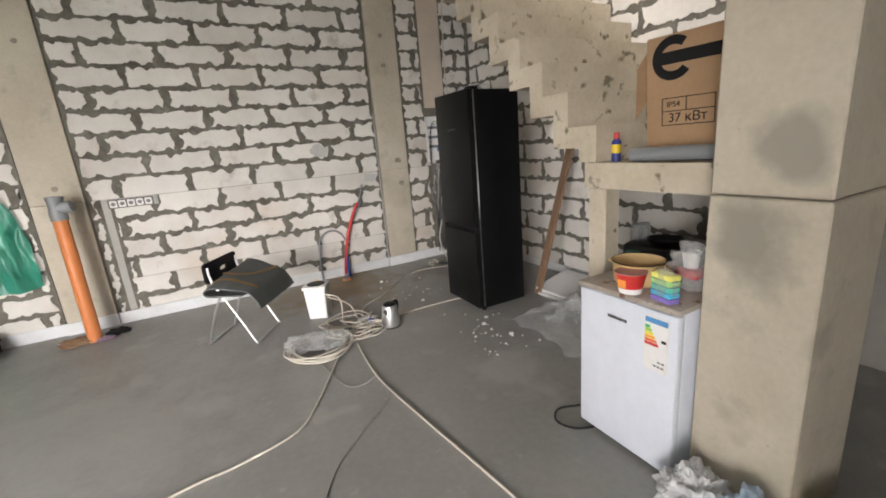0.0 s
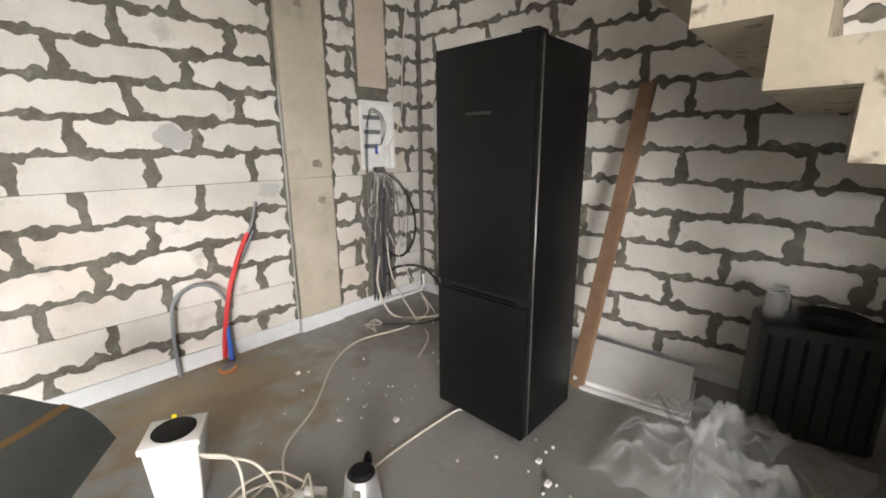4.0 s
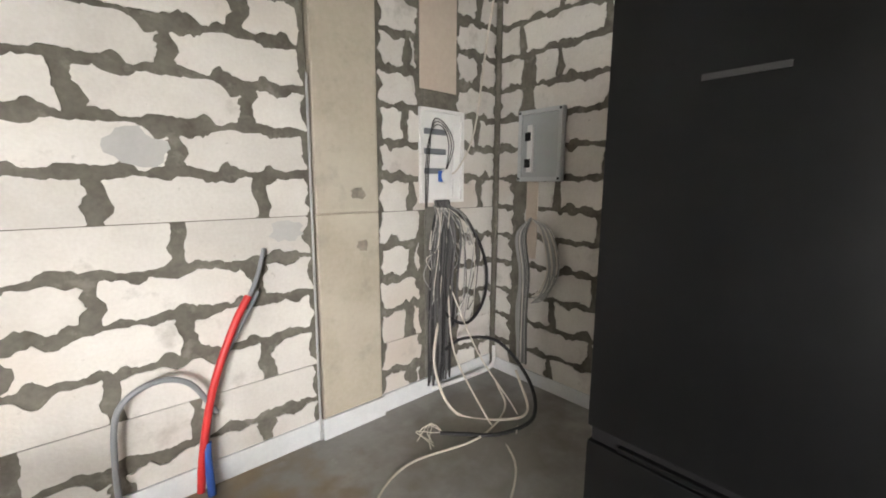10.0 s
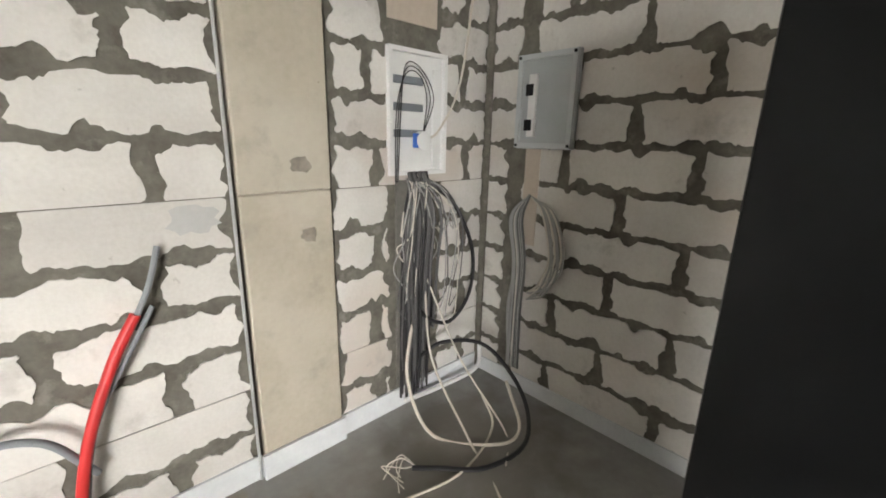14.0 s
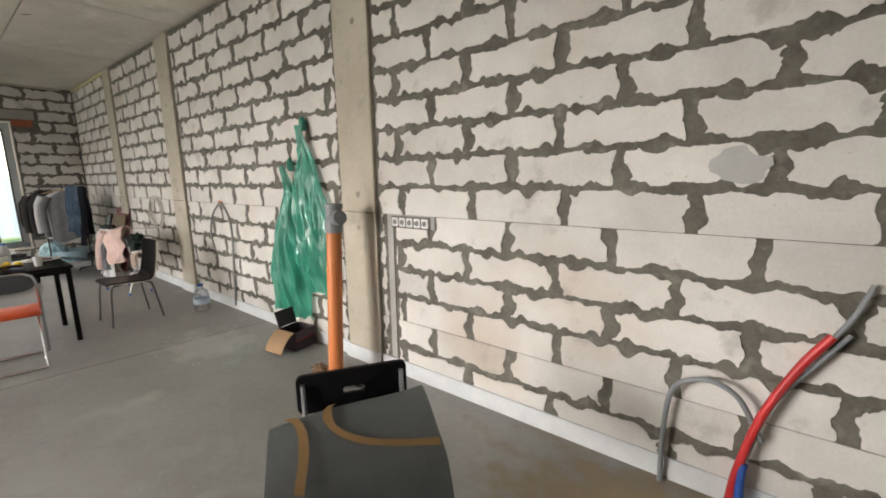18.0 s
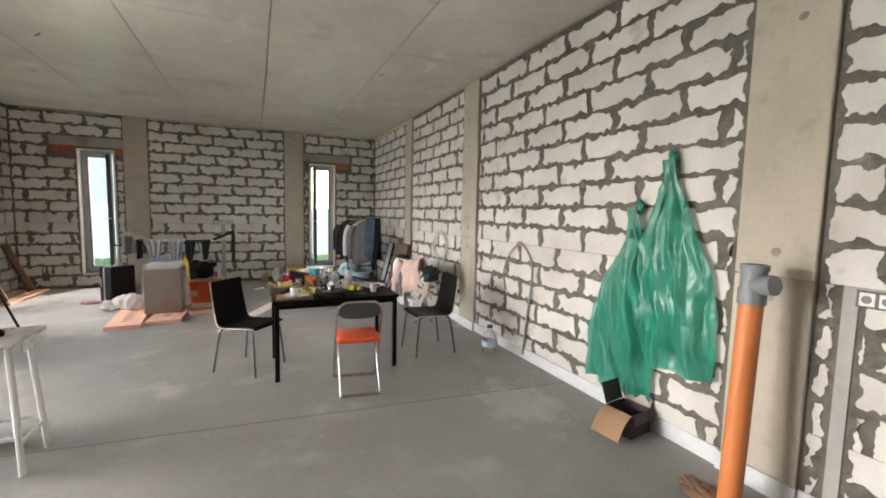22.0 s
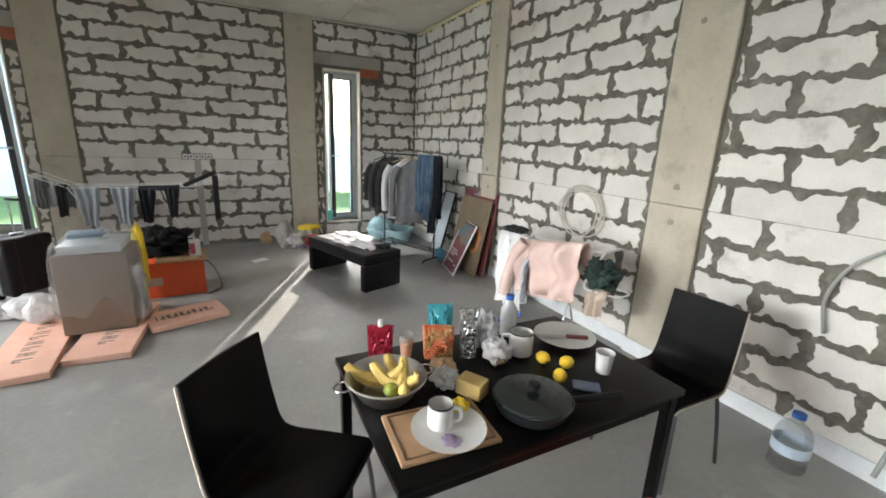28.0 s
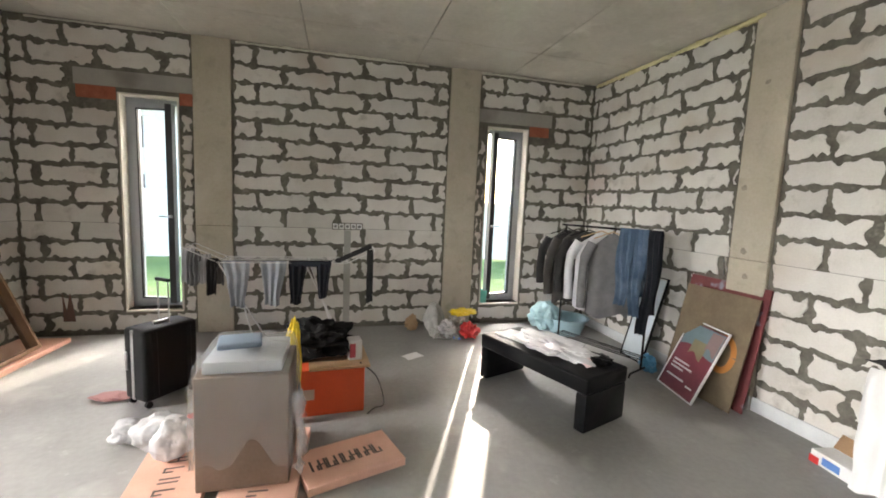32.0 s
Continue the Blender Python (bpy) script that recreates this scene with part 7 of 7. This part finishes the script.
for k, (x, y, s, m_, lb) in enumerate(((-9.30, 3.36, (0.10, 0.09, 0.10), M_MILK, "clear bag of bottles by the column"), (-9.24, 3.62, (0.11, 0.11, 0.085), M_RED, "red bag on the floor by the window"), (-9.44, 3.55, (0.13, 0.12, 0.13), M_SACK, "grey sack under the yellow bag"), (-9.28, 3.22, (0.07, 0.06, 0.05), M_SACK, "crumpled grey paper by the sack"), (-9.62, 2.98, (0.07, 0.07, 0.09), M_PALE_WOOD, "brown paper bag by the wall"))):
    solid("floor_bag", blob((0, 0, 0), s, 0.55, 81 + k, 5, 2.8), m_, lb, "bag", x, y, 0)
for k, (x, y, a) in enumerate(((-9.22, 3.42, 20), (-9.20, 3.30, 70))):
    pb = thing("plastic_bottle", "clear plastic bottle lying by the sack", "bottle", x, y, 0.036, a, "bottles by the sack")
    part("bottle", tube([(-0.11, 0, 0), (0.06, 0, 0), (0.085, 0, 0), (0.11, 0, 0)], [0.034, 0.034, 0.028, 0.012], 14, curve=False), M_CLEAR, pb)
    part("cap", tube([(0.111, 0, 0), (0.128, 0, 0)], 0.014, 12, curve=False), M_BLUE, pb)
solid("yellow_pouch", blob((0, 0, 0), (0.10, 0.15, 0.04), 0.5, 88, 5, 2.6), M_YELLOW, "yellow rubber glove on the sack", "glove", -9.40, 3.58, 0.235)
bucket = thing("teal_bucket", "small teal cup on the window sill", "cup", WEST - 0.04, 4.0, 0.281)
part("cup", lathe([(0.05, 0), (0.06, 0.16), (0.063, 0.17), (0.055, 0.165), (0.045, 0.01)], 20, cap=False), plain("teal_cup", (0.12, 0.48, 0.40)), bucket)

# leaning pictures
def leaning(name, x, y, turn, w, h, tilt, label, category, face, rim=None, deep=0.012):
    p = thing(name, label, category, x, y, 0.002, turn)
    m_ = Matrix.Rotation(radians(-tilt), 4, "X")
    part("panel", rbox(-w / 2, w / 2, 0, deep, 0, h, 0.002, 1, m_), face, p)
    if rim:
        bm = bmesh.new()
        for q in ((-w / 2 - 0.012, w / 2 + 0.012, -0.012, 0.0), (-w / 2 - 0.012, w / 2 + 0.012, h, h + 0.012), (-w / 2 - 0.012, -w / 2, 0, h), (w / 2, w / 2 + 0.012, 0, h)):
            box(bm, q[0], q[1], -0.006, deep + 0.006, q[2] + 0.012, q[3] + 0.012, m_)
        part("frame", bm, rim, p, shade=False)
    return p


M_PLY = material("painted_plywood", (0.13, 0.095, 0.06), (0.215, 0.165, 0.105), 0.7, 3, 40, 0.1, spots=((0.27, 0.12, 0.03), 2.2, 0.58, 0.66))
ply = leaning("plywood_painting", -7.50, 5.17, 0, 0.72, 0.96, 12, "plywood sheet with an orange painted motif leaning on the column", "painting", M_PLY)
m_ = Matrix.Rotation(radians(-12), 4, "X")
bm = bmesh.new()
tube([m_ @ Vector((0.17 + 0.10 * math.cos(a), -0.001, 0.44 + 0.14 * math.sin(a))) for a in [0.52 * k for k in range(13)]], 0.028, 8, bm, 3)
for v in bm.verts:
    v.co = m_ @ Vector(((m_.inverted() @ v.co).x, -0.003 + (m_.inverted() @ v.co).y * 0.06, (m_.inverted() @ v.co).z))
part("painted_motif", bm, plain("orange_paint", (0.48, 0.19, 0.04), 0.6), ply)
leaning("red_picture", -7.50, 5.27, 0, 0.78, 1.04, 9, "dark red picture panel standing behind the plywood", "painting", material("dark_red_panel", (0.12, 0.02, 0.025), (0.2, 0.05, 0.05), 0.6, 4, 30, 0.08, spots=((0.25, 0.27, 0.33), 3.5, 0.6, 0.65)))
poster = leaning("poster", -7.56, 5.02, -12, 0.48, 0.66, 24, "red poster with a white border leaning on the plywood", "poster", material("red_print", (0.15, 0.022, 0.04), (0.23, 0.05, 0.065), 0.35, 3, 30, 0.02), M_PAPER, 0.006)
m_ = Matrix.Rotation(radians(-24), 4, "X")
for q, c in (((-0.23, 0.23, 0.43, 0.65), (0.17, 0.25, 0.29)), ((-0.08, 0.10, 0.38, 0.52), (0.26, 0.24, 0.14)), ((0.08, 0.22, 0.46, 0.64), (0.30, 0.20, 0.20))):
    bm = sheet(lambda u, v: m_ @ Vector((q[0] + (q[1] - q[0]) * u, -0.0035 - 0.0004 * (q[0] + 1), q[2] + (q[3] - q[2]) * v + 0.03 * math.sin(5 * u) * (1 - v))), 10, 3)
    part("picture_patch", bm, material("poster_patch", tuple(x * 0.8 for x in c), c, 0.45, 8, 30, 0.02), poster)
for k, (x0, x1, z0) in enumerate(((-0.19, 0.02, 0.27), (-0.19, 0.08, 0.235), (-0.19, -0.02, 0.20), (-0.19, 0.05, 0.12), (0.10, 0.18, 0.10))):
    bm = bmesh.new()
    box(bm, x0, x1, -0.0045, -0.0005, z0, z0 + 0.016, m_)
    part("printed_bar", bm, M_PAPER, poster)
leaning("white_board", -8.35, 5.20, -4, 0.34, 0.92, 14, "white panel in a black frame leaning on the wall", "panel", plain("pale_blue_panel", (0.55, 0.62, 0.66), 0.3), M_BLACK)
solid("blue_bag", blob((0, 0, 0), (0.10, 0.06, 0.09), 0.35, 35), plain("blue_film", (0.10, 0.35, 0.58), 0.4), "blue bag hung by the pictures", "bag", -8.0, 5.12, 0.0)

# drying rack at the north wall
dry = thing("drying_rack", "folding drying rack with steel legs at the wall", "drying rack", -5.64, 4.92, 0, 8)
for x in (-0.33, 0.33):
    part("leg", tube([(x, -0.13, 0.02), (x * 0.9, 0.12, 0.80)], 0.008, 8, curve=False), M_STEEL, dry)
    part("leg", tube([(x, 0.13, 0.02), (x * 0.9, -0.12, 0.80)], 0.008, 8, curve=False), M_STEEL, dry)
    for y in (-0.13, 0.13):
        part("foot_cap", lathe([(0.013, 0), (0.013, 0.04)], 10, at=(x, y, 0)), M_BLUE, dry)
bm = bmesh.new()
for y in (-0.07, -0.02, 0.04, 0.10, 0.16):
    tube([(-0.40, y, 0.795), (0.2, y, 0.845), (0.62, y, 0.90)], 0.004, 6, bm, curve=False)
for x, z in ((-0.40, 0.795), (0.2, 0.845), (0.62, 0.90)):
    tube([(x, -0.07, z), (x, 0.16, z)], 0.006, 6, bm, curve=False)
part("wire_top", bm, M_WHITE, dry)
part("end_bow", tube([(0.62, -0.07, 0.90), (0.55, -0.14, 0.70), (0.54, -0.14, 0.618), (0.64, -0.12, 0.612), (0.76, -0.08, 0.612), (0.77, 0.06, 0.612), (0.62, 0.08, 0.615)], 0.007, 8), M_WHITE, dry, "white wire bow at the end")


def draped(name, x, y, z, w, front, back, mat, label, category, seed, turn=0, spread=0.03, taper=0.0, slope=0.0, rib=1.0):
    """Cloth laid over a bar along local x, hanging down at both sides."""
    g = thing(name, label, category, x, y, z, turn)

    def f(u, v):
        s = v * (front + back) - front
        fold_ = rib * (0.016 * math.sin(u * 17 + seed + 1.5 * noise.noise(Vector((v * 3, u * 2, seed)))) + 0.02 * noise.noise(Vector((u * 5, v * 5, seed))))
        k = min(1, abs(s) / 0.08)
        narrow = 1 - taper * min(1, max(0, abs(s) - 0.05) / 0.35)
        return Vector(((u - 0.5 + 0.25 * taper * math.sin(3 * abs(s) + seed)) * w * narrow * (1 + 0.05 * k * noise.noise(Vector((v * 3, seed, 1)))), (spread * k + fold_ * k) * (-1 if s < 0 else 1), -max(0, abs(s) - 0.02) + 0.006 + 0.02 * math.sin(5 * u + seed) * k * 0.5 + slope * (u - 0.5) * w))
    part("cloth", sheet(f, 40, 26, 0.006), mat, g)
    return g


M_PINKC = material("dusty_pink_knit", (0.60, 0.43, 0.385), (0.72, 0.545, 0.49), 0.95, 6, 180, 0.35)
pk = draped("pink_sweater", -5.43, 4.83, 0.885, 0.62, 0.46, 0.2, M_PINKC, "dusty pink knitted sweater over the drying rack", "sweater", 2, 6, 0.06, slope=0.18, rib=2.4)
part("sleeve", tube([(-0.27, -0.05, -0.05), (-0.33, -0.08, -0.16), (-0.385, -0.09, -0.34), (-0.42, -0.09, -0.50), (-0.43, -0.085, -0.55)], 0.052, 12), M_PINKC, pk)
part("hem", tube([(-0.29, -0.066, -0.475), (-0.1, -0.08, -0.455), (0.1, -0.075, -0.42), (0.30, -0.066, -0.385)], 0.011, 8), M_PINKC, pk, "ribbed knit hem")
draped("white_towel", -5.94, 4.83, 0.845, 0.32, 0.69, 0.2, M_PAPER, "white cloth over the end of the drying rack", "towel", 6, 10, 0.05, rib=1.3)
draped("check_cloth", -5.60, 4.735, 0.71, 0.14, 0.40, 0.05, material("blue_white_check", (0.25, 0.29, 0.36), (0.5, 0.52, 0.56), 0.95, 20, 120, 0.3), "small blue and white patterned cloth", "cloth", 4, -35)
solid("baseball_hat", blob((0, 0, 0), (0.125, 0.10, 0.11), 0.45, 37), material("black_green_cloth", (0.006, 0.007, 0.007), (0.03, 0.07, 0.06), 0.9, 7, 40, 0.3), "black and green cap lying on the drying rack", "hat", -5.01, 4.93, 0.628)
draped("tan_cloth", -4.99, 4.90, 0.615, 0.16, 0.20, 0.1, material("pale_tan_cloth", (0.42, 0.33, 0.27), (0.52, 0.42, 0.35), 0.95, 8, 150, 0.3), "pale tan cloth over the end of the rack", "cloth", 3, 8, 0.04, slope=0.1)
solid("lace_top", blob((0, 0, 0), (0.13, 0.07, 0.03), 0.5, 38, 5, 2.6), M_DARKC, "dark lacy top crumpled on the white cloth", "cloth", -5.97, 4.86, 0.852, 8)
turns = [(-5.77 + 0.02 * math.sin(0.11 * j) + (0.245 + 0.03 * math.sin(0.31 * j)) * math.cos(0.5236 * j), NORTH - 0.03 - 0.0005 * j, 1.05 + 0.02 * math.sin(0.17 * j) + (0.205 + 0.03 * math.cos(0.23 * j)) * math.sin(0.5236 * j)) for j in range(56)]
solid("cable_coil", tube(turns, 0.0065, 6, steps=4), M_CABLE_W, "coil of pale cable hung on the block wall", "cable coil")
nb = thing("tissue_carton", "crushed red and white carton by the wall", "box", -6.38, 5.22, 0, -8)
part("carton", rbox(-0.14, 0.14, -0.08, 0.08, 0, 0.09, 0.006, 1), M_PAPER, nb)
part("blue_patch", rbox(-0.06, 0.05, -0.0825, -0.0805, 0.02, 0.07, 0.0004, 1), plain("print_blue", (0.08, 0.2, 0.5)), nb)
part("red_side", rbox(-0.143, -0.08, -0.083, 0.083, 0.0, 0.05, 0.001, 1), M_RED, nb)
part("flap", sheet(lambda u, v: (-0.13 + 0.2 * u, 0.08 + 0.06 * v, 0.09 + 0.09 * v), 3, 2, 0.004), M_CARD, nb)

# drying rack at the west wall
dw = thing("drying_rack", "white wire drying rack full of clothes at the wall", "drying rack", -9.22, 1.55, 0, 0)
for y in (-0.5, 0.3):
    part("leg", tube([(-0.25, y + 0.25, 0.012), (0.22, y - 0.1, 0.93)], 0.008, 8, curve=False), M_WHITE, dw)
    part("leg", tube([(0.25, y + 0.25, 0.012), (-0.22, y - 0.1, 0.93)], 0.008, 8, curve=False), M_WHITE, dw)
bm = bmesh.new()
for x in (-0.22, -0.11, 0, 0.11, 0.22):
    tube([(x, -0.62, 0.94), (x, 0.62, 0.94)], 0.004, 6, bm, curve=False)
for x0, x1, y0, y1, z0, z1 in ((-0.22, 0.22, -0.62, -0.62, 0.94, 0.94), (-0.22, 0.22, 0.62, 0.62, 0.94, 0.94), (0.2, 0.2, -0.62, -0.92, 0.94, 1.08), (-0.2, -0.2, -0.62, -0.92, 0.94, 1.08), (-0.2, 0.2, -0.92, -0.92, 1.08, 1.08), (0.0, 0.0, -0.62, -0.92, 0.94, 1.08), (0.2, 0.2, 0.62, 0.90, 0.94, 1.07), (-0.2, -0.2, 0.62, 0.90, 0.94, 1.07), (-0.2, 0.2, 0.90, 0.90, 1.07, 1.07)):
    tube([(x0, y0, z0), (x1, y1, z1)], 0.005, 6, bm, curve=False)
part("wire_top", bm, M_WHITE, dw)
for k, (y, w, low, mat, lb) in enumerate(((1.10, 0.24, 0.48, M_BLUEGREY, "pale grey trousers over the drying rack"), (1.42, 0.24, 0.47, M_BLUEGREY, "pale grey marl trousers over the drying rack"), (1.66, 0.17, 0.46, M_NAVY, "black leggings over the drying rack"), (1.93, 0.15, 0.40, M_NAVY, "black sleeves over the drying rack"), (2.40, 0.06, 0.58, M_DARKC, "black strap over the end of the rack"))):
    draped("drying_cloth", -9.02, y, 0.95 if k < 4 else 1.075, w, low, 0.2, mat, lb, "clothes", k, 90, taper=0.45 if k < 4 else 0.0)
solid("black_drape", rbox(-0.03, 0.03, -0.2, 0.2, -0.06, 0.0, 0.015, 3), M_NAVY, "black cloth lying along the rack", "cloth", -9.02, 1.80, 0.958)
for k, (y, low, mat) in enumerate(((0.66, 0.36, M_LIGHTC), (0.72, 0.34, M_GREYC), (0.80, 0.30, M_LIGHTC), (0.88, 0.38, M_DARKC), (0.93, 0.26, M_GREYC))):
    draped("small_laundry", -9.10 + 0.05 * (k % 2), y, 1.06 - 0.03 * k, 0.10, low, 0.12, mat, "small grey laundry over the raised end of the rack", "clothes", 20 + k, 80)
solid("arm_band", rbox(-0.015, 0.015, -0.2, 0.2, -0.05, 0.0, 0.012, 3, pose(0, 0, 0, 25)), M_DARKC, "black cloth over the raised end of the rack", "cloth", -9.02, 2.22, 1.06)
solid("maroon_mark", sheet(lambda u, v: (WEST + 0.0085, -0.78 + 0.10 * u + 0.05 * (1 - v) * math.sin(3 * u), 0.16 + 0.32 * v * (0.7 + 0.3 * math.cos(9 * u))), 8, 6), material("damp_mark", (0.13, 0.075, 0.06), (0.2, 0.12, 0.1), 0.9, 8, 40, 0.2), "dark damp mark low on the wall", "stain", kind="structure")

# ladder
lad = thing("step_ladder", "open aluminium step ladder with black rails", "ladder")
front_f = {-1: Vector((-5.54, -0.57, 0)), 1: Vector((-5.32, -0.09, 0))}
back_f = {-1: Vector((-6.61, -0.19, 0)), 1: Vector((-6.40, 0.25, 0))}
apex = {-1: Vector((-6.05, -0.40, 1.42)), 1: Vector((-5.88, -0.02, 1.42))}
tops = {s: apex[s] + (apex[s] - front_f[s]).normalized() * 0.52 for s in (-1, 1)}
for s in (-1, 1):
    part("front_rail", tube([front_f[s], tops[s]], 0.017, 8, curve=False), M_BLACK, lad)
    part("rear_rail", tube([back_f[s], apex[s] + Vector((0.03, 0, 0.06)), apex[s].lerp(tops[s], 0.25)], 0.013, 8, curve=False), M_BLACK, lad)
part("top_loop", tube([tops[-1], tops[-1] + Vector((-0.03, 0.03, 0.07)), (tops[-1] + tops[1]) / 2 + Vector((-0.04, 0, 0.1)), tops[1] + Vector((-0.03, -0.03, 0.07)), tops[1]], 0.017, 8), M_BLACK, lad)
for k in range(6):
    t = 0.13 + 0.145 * k
    a, b = front_f[-1].lerp(apex[-1], t), front_f[1].lerp(apex[1], t)
    d = (b - a).normalized()
    n_ = Vector((-d.y, d.x, 0))
    bm = bmesh.new()
    vs = [bm.verts.new(q) for q in (a - n_ * 0.02, b - n_ * 0.02, b + n_ * 0.06, a + n_ * 0.06)]
    vs += [bm.verts.new(v.co - Vector((0, 0, 0.025))) for v in vs]
    for q in ((0, 1, 2, 3), (7, 6, 5, 4), (0, 4, 5, 1), (1, 5, 6, 2), (2, 6, 7, 3), (3, 7, 4, 0)):
        bm.faces.new([vs[i] for i in q])
    part("tread", bm, M_ALU, lad, shade=False)
bm = bmesh.new()
a, b = apex[-1], apex[1]
d = (b - a).normalized()
n_ = Vector((-d.y, d.x, 0))
vs = [bm.verts.new(q) for q in (a - n_ * 0.03, b - n_ * 0.03, b + n_ * 0.24, a + n_ * 0.24)]
vs += [bm.verts.new(v.co - Vector((0, 0, 0.03))) for v in vs]
for q in ((0, 1, 2, 3), (7, 6, 5, 4), (0, 4, 5, 1), (1, 5, 6, 2), (2, 6, 7, 3), (3, 7, 4, 0)):
    bm.faces.new([vs[i] for i in q])
part("platform", bm, M_ALU, lad, shade=False)
part("rear_bar", tube([back_f[-1].lerp(apex[-1], 0.12), back_f[1].lerp(apex[1], 0.12)], 0.009, 8, curve=False), M_ALU, lad)

# frame leaning in the south-west corner
fr = thing("window_frame_spare", "deep wooden frame with a glass pane leaning on the wall", "frame", -8.83, -0.72, 0.0505, 180)
m_ = Matrix.Rotation(radians(-21), 4, "X")
for q in ((-0.45, 0.45, 0, 0.03), (-0.45, 0.45, 0.88, 0.91), (-0.45, -0.42, 0.0305, 0.8795), (0.42, 0.45, 0.0305, 0.8795)):
    bm = bmesh.new()
    box(bm, q[0], q[1], -0.05, 0.06, q[2], q[3], m_)
    part("side_board", bm, M_WOOD, fr, shade=False)
bm = bmesh.new()
box(bm, -0.419, 0.419, 0.02, 0.026, 0.031, 0.879, m_)
part("pane", bm, glassy("greyish_pane", (0.86, 0.9, 0.9), 0.03), fr, shade=False)
solid("wire_coil", tube([(-9.3 + 0.16 * math.cos(a), SOUTH + 0.03, 1.35 + 0.17 * math.sin(a)) for a in [0.5 * k for k in range(26)]], 0.006, 6, steps=2), M_CABLE_G, "coil of grey wire hung on the block wall", "wire coil")
bm = bmesh.new()
tube([(-6.95, SOUTH + 0.05, 0.02), (-7.4, SOUTH + 0.12, 0.012), (-7.9, SOUTH + 0.1, 0.012), (-8.3, SOUTH + 0.15, 0.1), (-8.35, SOUTH + 0.04, 0.4)], 0.009, 8, bm)
solid("floor_hose", bm, M_CABLE_B, "dark cable along the foot of the wall", "cable")
solid("red_tape", tube([(-7.86, SOUTH + 0.03, 0.0), (-7.85, SOUTH + 0.04, 0.2), (-7.82, SOUTH + 0.03, 0.36), (-7.85, SOUTH + 0.03, 0.42)], 0.013, 8), M_RED, "red pipe sleeve bent at the wall", "pipe")

# ---------- foam along the head of the walls, marks on the ceiling ----------
M_BEAD = material("yellow_mounting_foam", (0.62, 0.56, 0.30), (0.78, 0.72, 0.46), 0.9, 14, 60, 0.6)
rng = random.Random(61)
bead = thing("foam_bead", "yellowed mounting foam bead along the head of the wall", "foam", kind="structure")
for k in range(26):
    x = -7.45 - 0.088 * k
    bm = bmesh.new()
    tube([(x, NORTH - 0.006, TOP - 0.03), (x - 0.045, NORTH - 0.012 - rng.uniform(0, 0.012), TOP - 0.028), (x - 0.1, NORTH - 0.006, TOP - 0.03 + rng.uniform(-0.004, 0.004))], rng.uniform(0.016, 0.028), 8, bm, 3)
    part("foam_lump", bm, M_BEAD, bead)
M_FOAM_PALE = material("pale_mounting_foam", (0.55, 0.53, 0.46), (0.68, 0.66, 0.58), 0.9, 14, 60, 0.6)
for y0, y1 in ((-0.95, 0.35), (0.95, 3.2), (3.7, 5.3)):
    for k in range(int((y1 - y0) / 0.12)):
        y = y0 + 0.12 * k
        bm = bmesh.new()
        tube([(WEST + 0.006, y, TOP - 0.02), (WEST + 0.012, y + 0.06, TOP - 0.018), (WEST + 0.006, y + 0.13, TOP - 0.02)], rng.uniform(0.009, 0.016), 8, bm, 3)
        part("foam_lump", bm, M_FOAM_PALE, bead)
for k, (x, y, w, h) in enumerate(((-5.62, 0.82, 0.15, 0.035), (-5.15, 4.28, 0.12, 0.03), (-8.27, 2.24, 0.10, 0.025), (-3.2, 2.2, 0.09, 0.04), (-6.1, 3.5, 0.07, 0.03), (-2.4, 3.9, 0.08, 0.03), (-7.5, 4.6, 0.09, 0.03), (-4.4, 1.1, 0.06, 0.03), (-7.2, 0.2, 0.08, 0.03))):
    bm = bmesh.new()
    vs = []
    for j in range(14):
        a, r = -2 * math.pi * j / 14, rng.uniform(0.7, 1.1)
        vs.append(bm.verts.new((x + w / 2 * r * math.cos(a), y + h / 2 * r * math.sin(a) + 0.3 * w * math.cos(a), TOP - 0.004)))
    bm.faces.new(vs)
    tagged(part("ceiling_mark", bm, M_DARKGROOVE, shade=False), "dark chipped mark in the ceiling concrete", "mark", kind="structure")

# ---------- the blocks of the walls ----------
for job in PIECES:
    lay_blocks(*job)
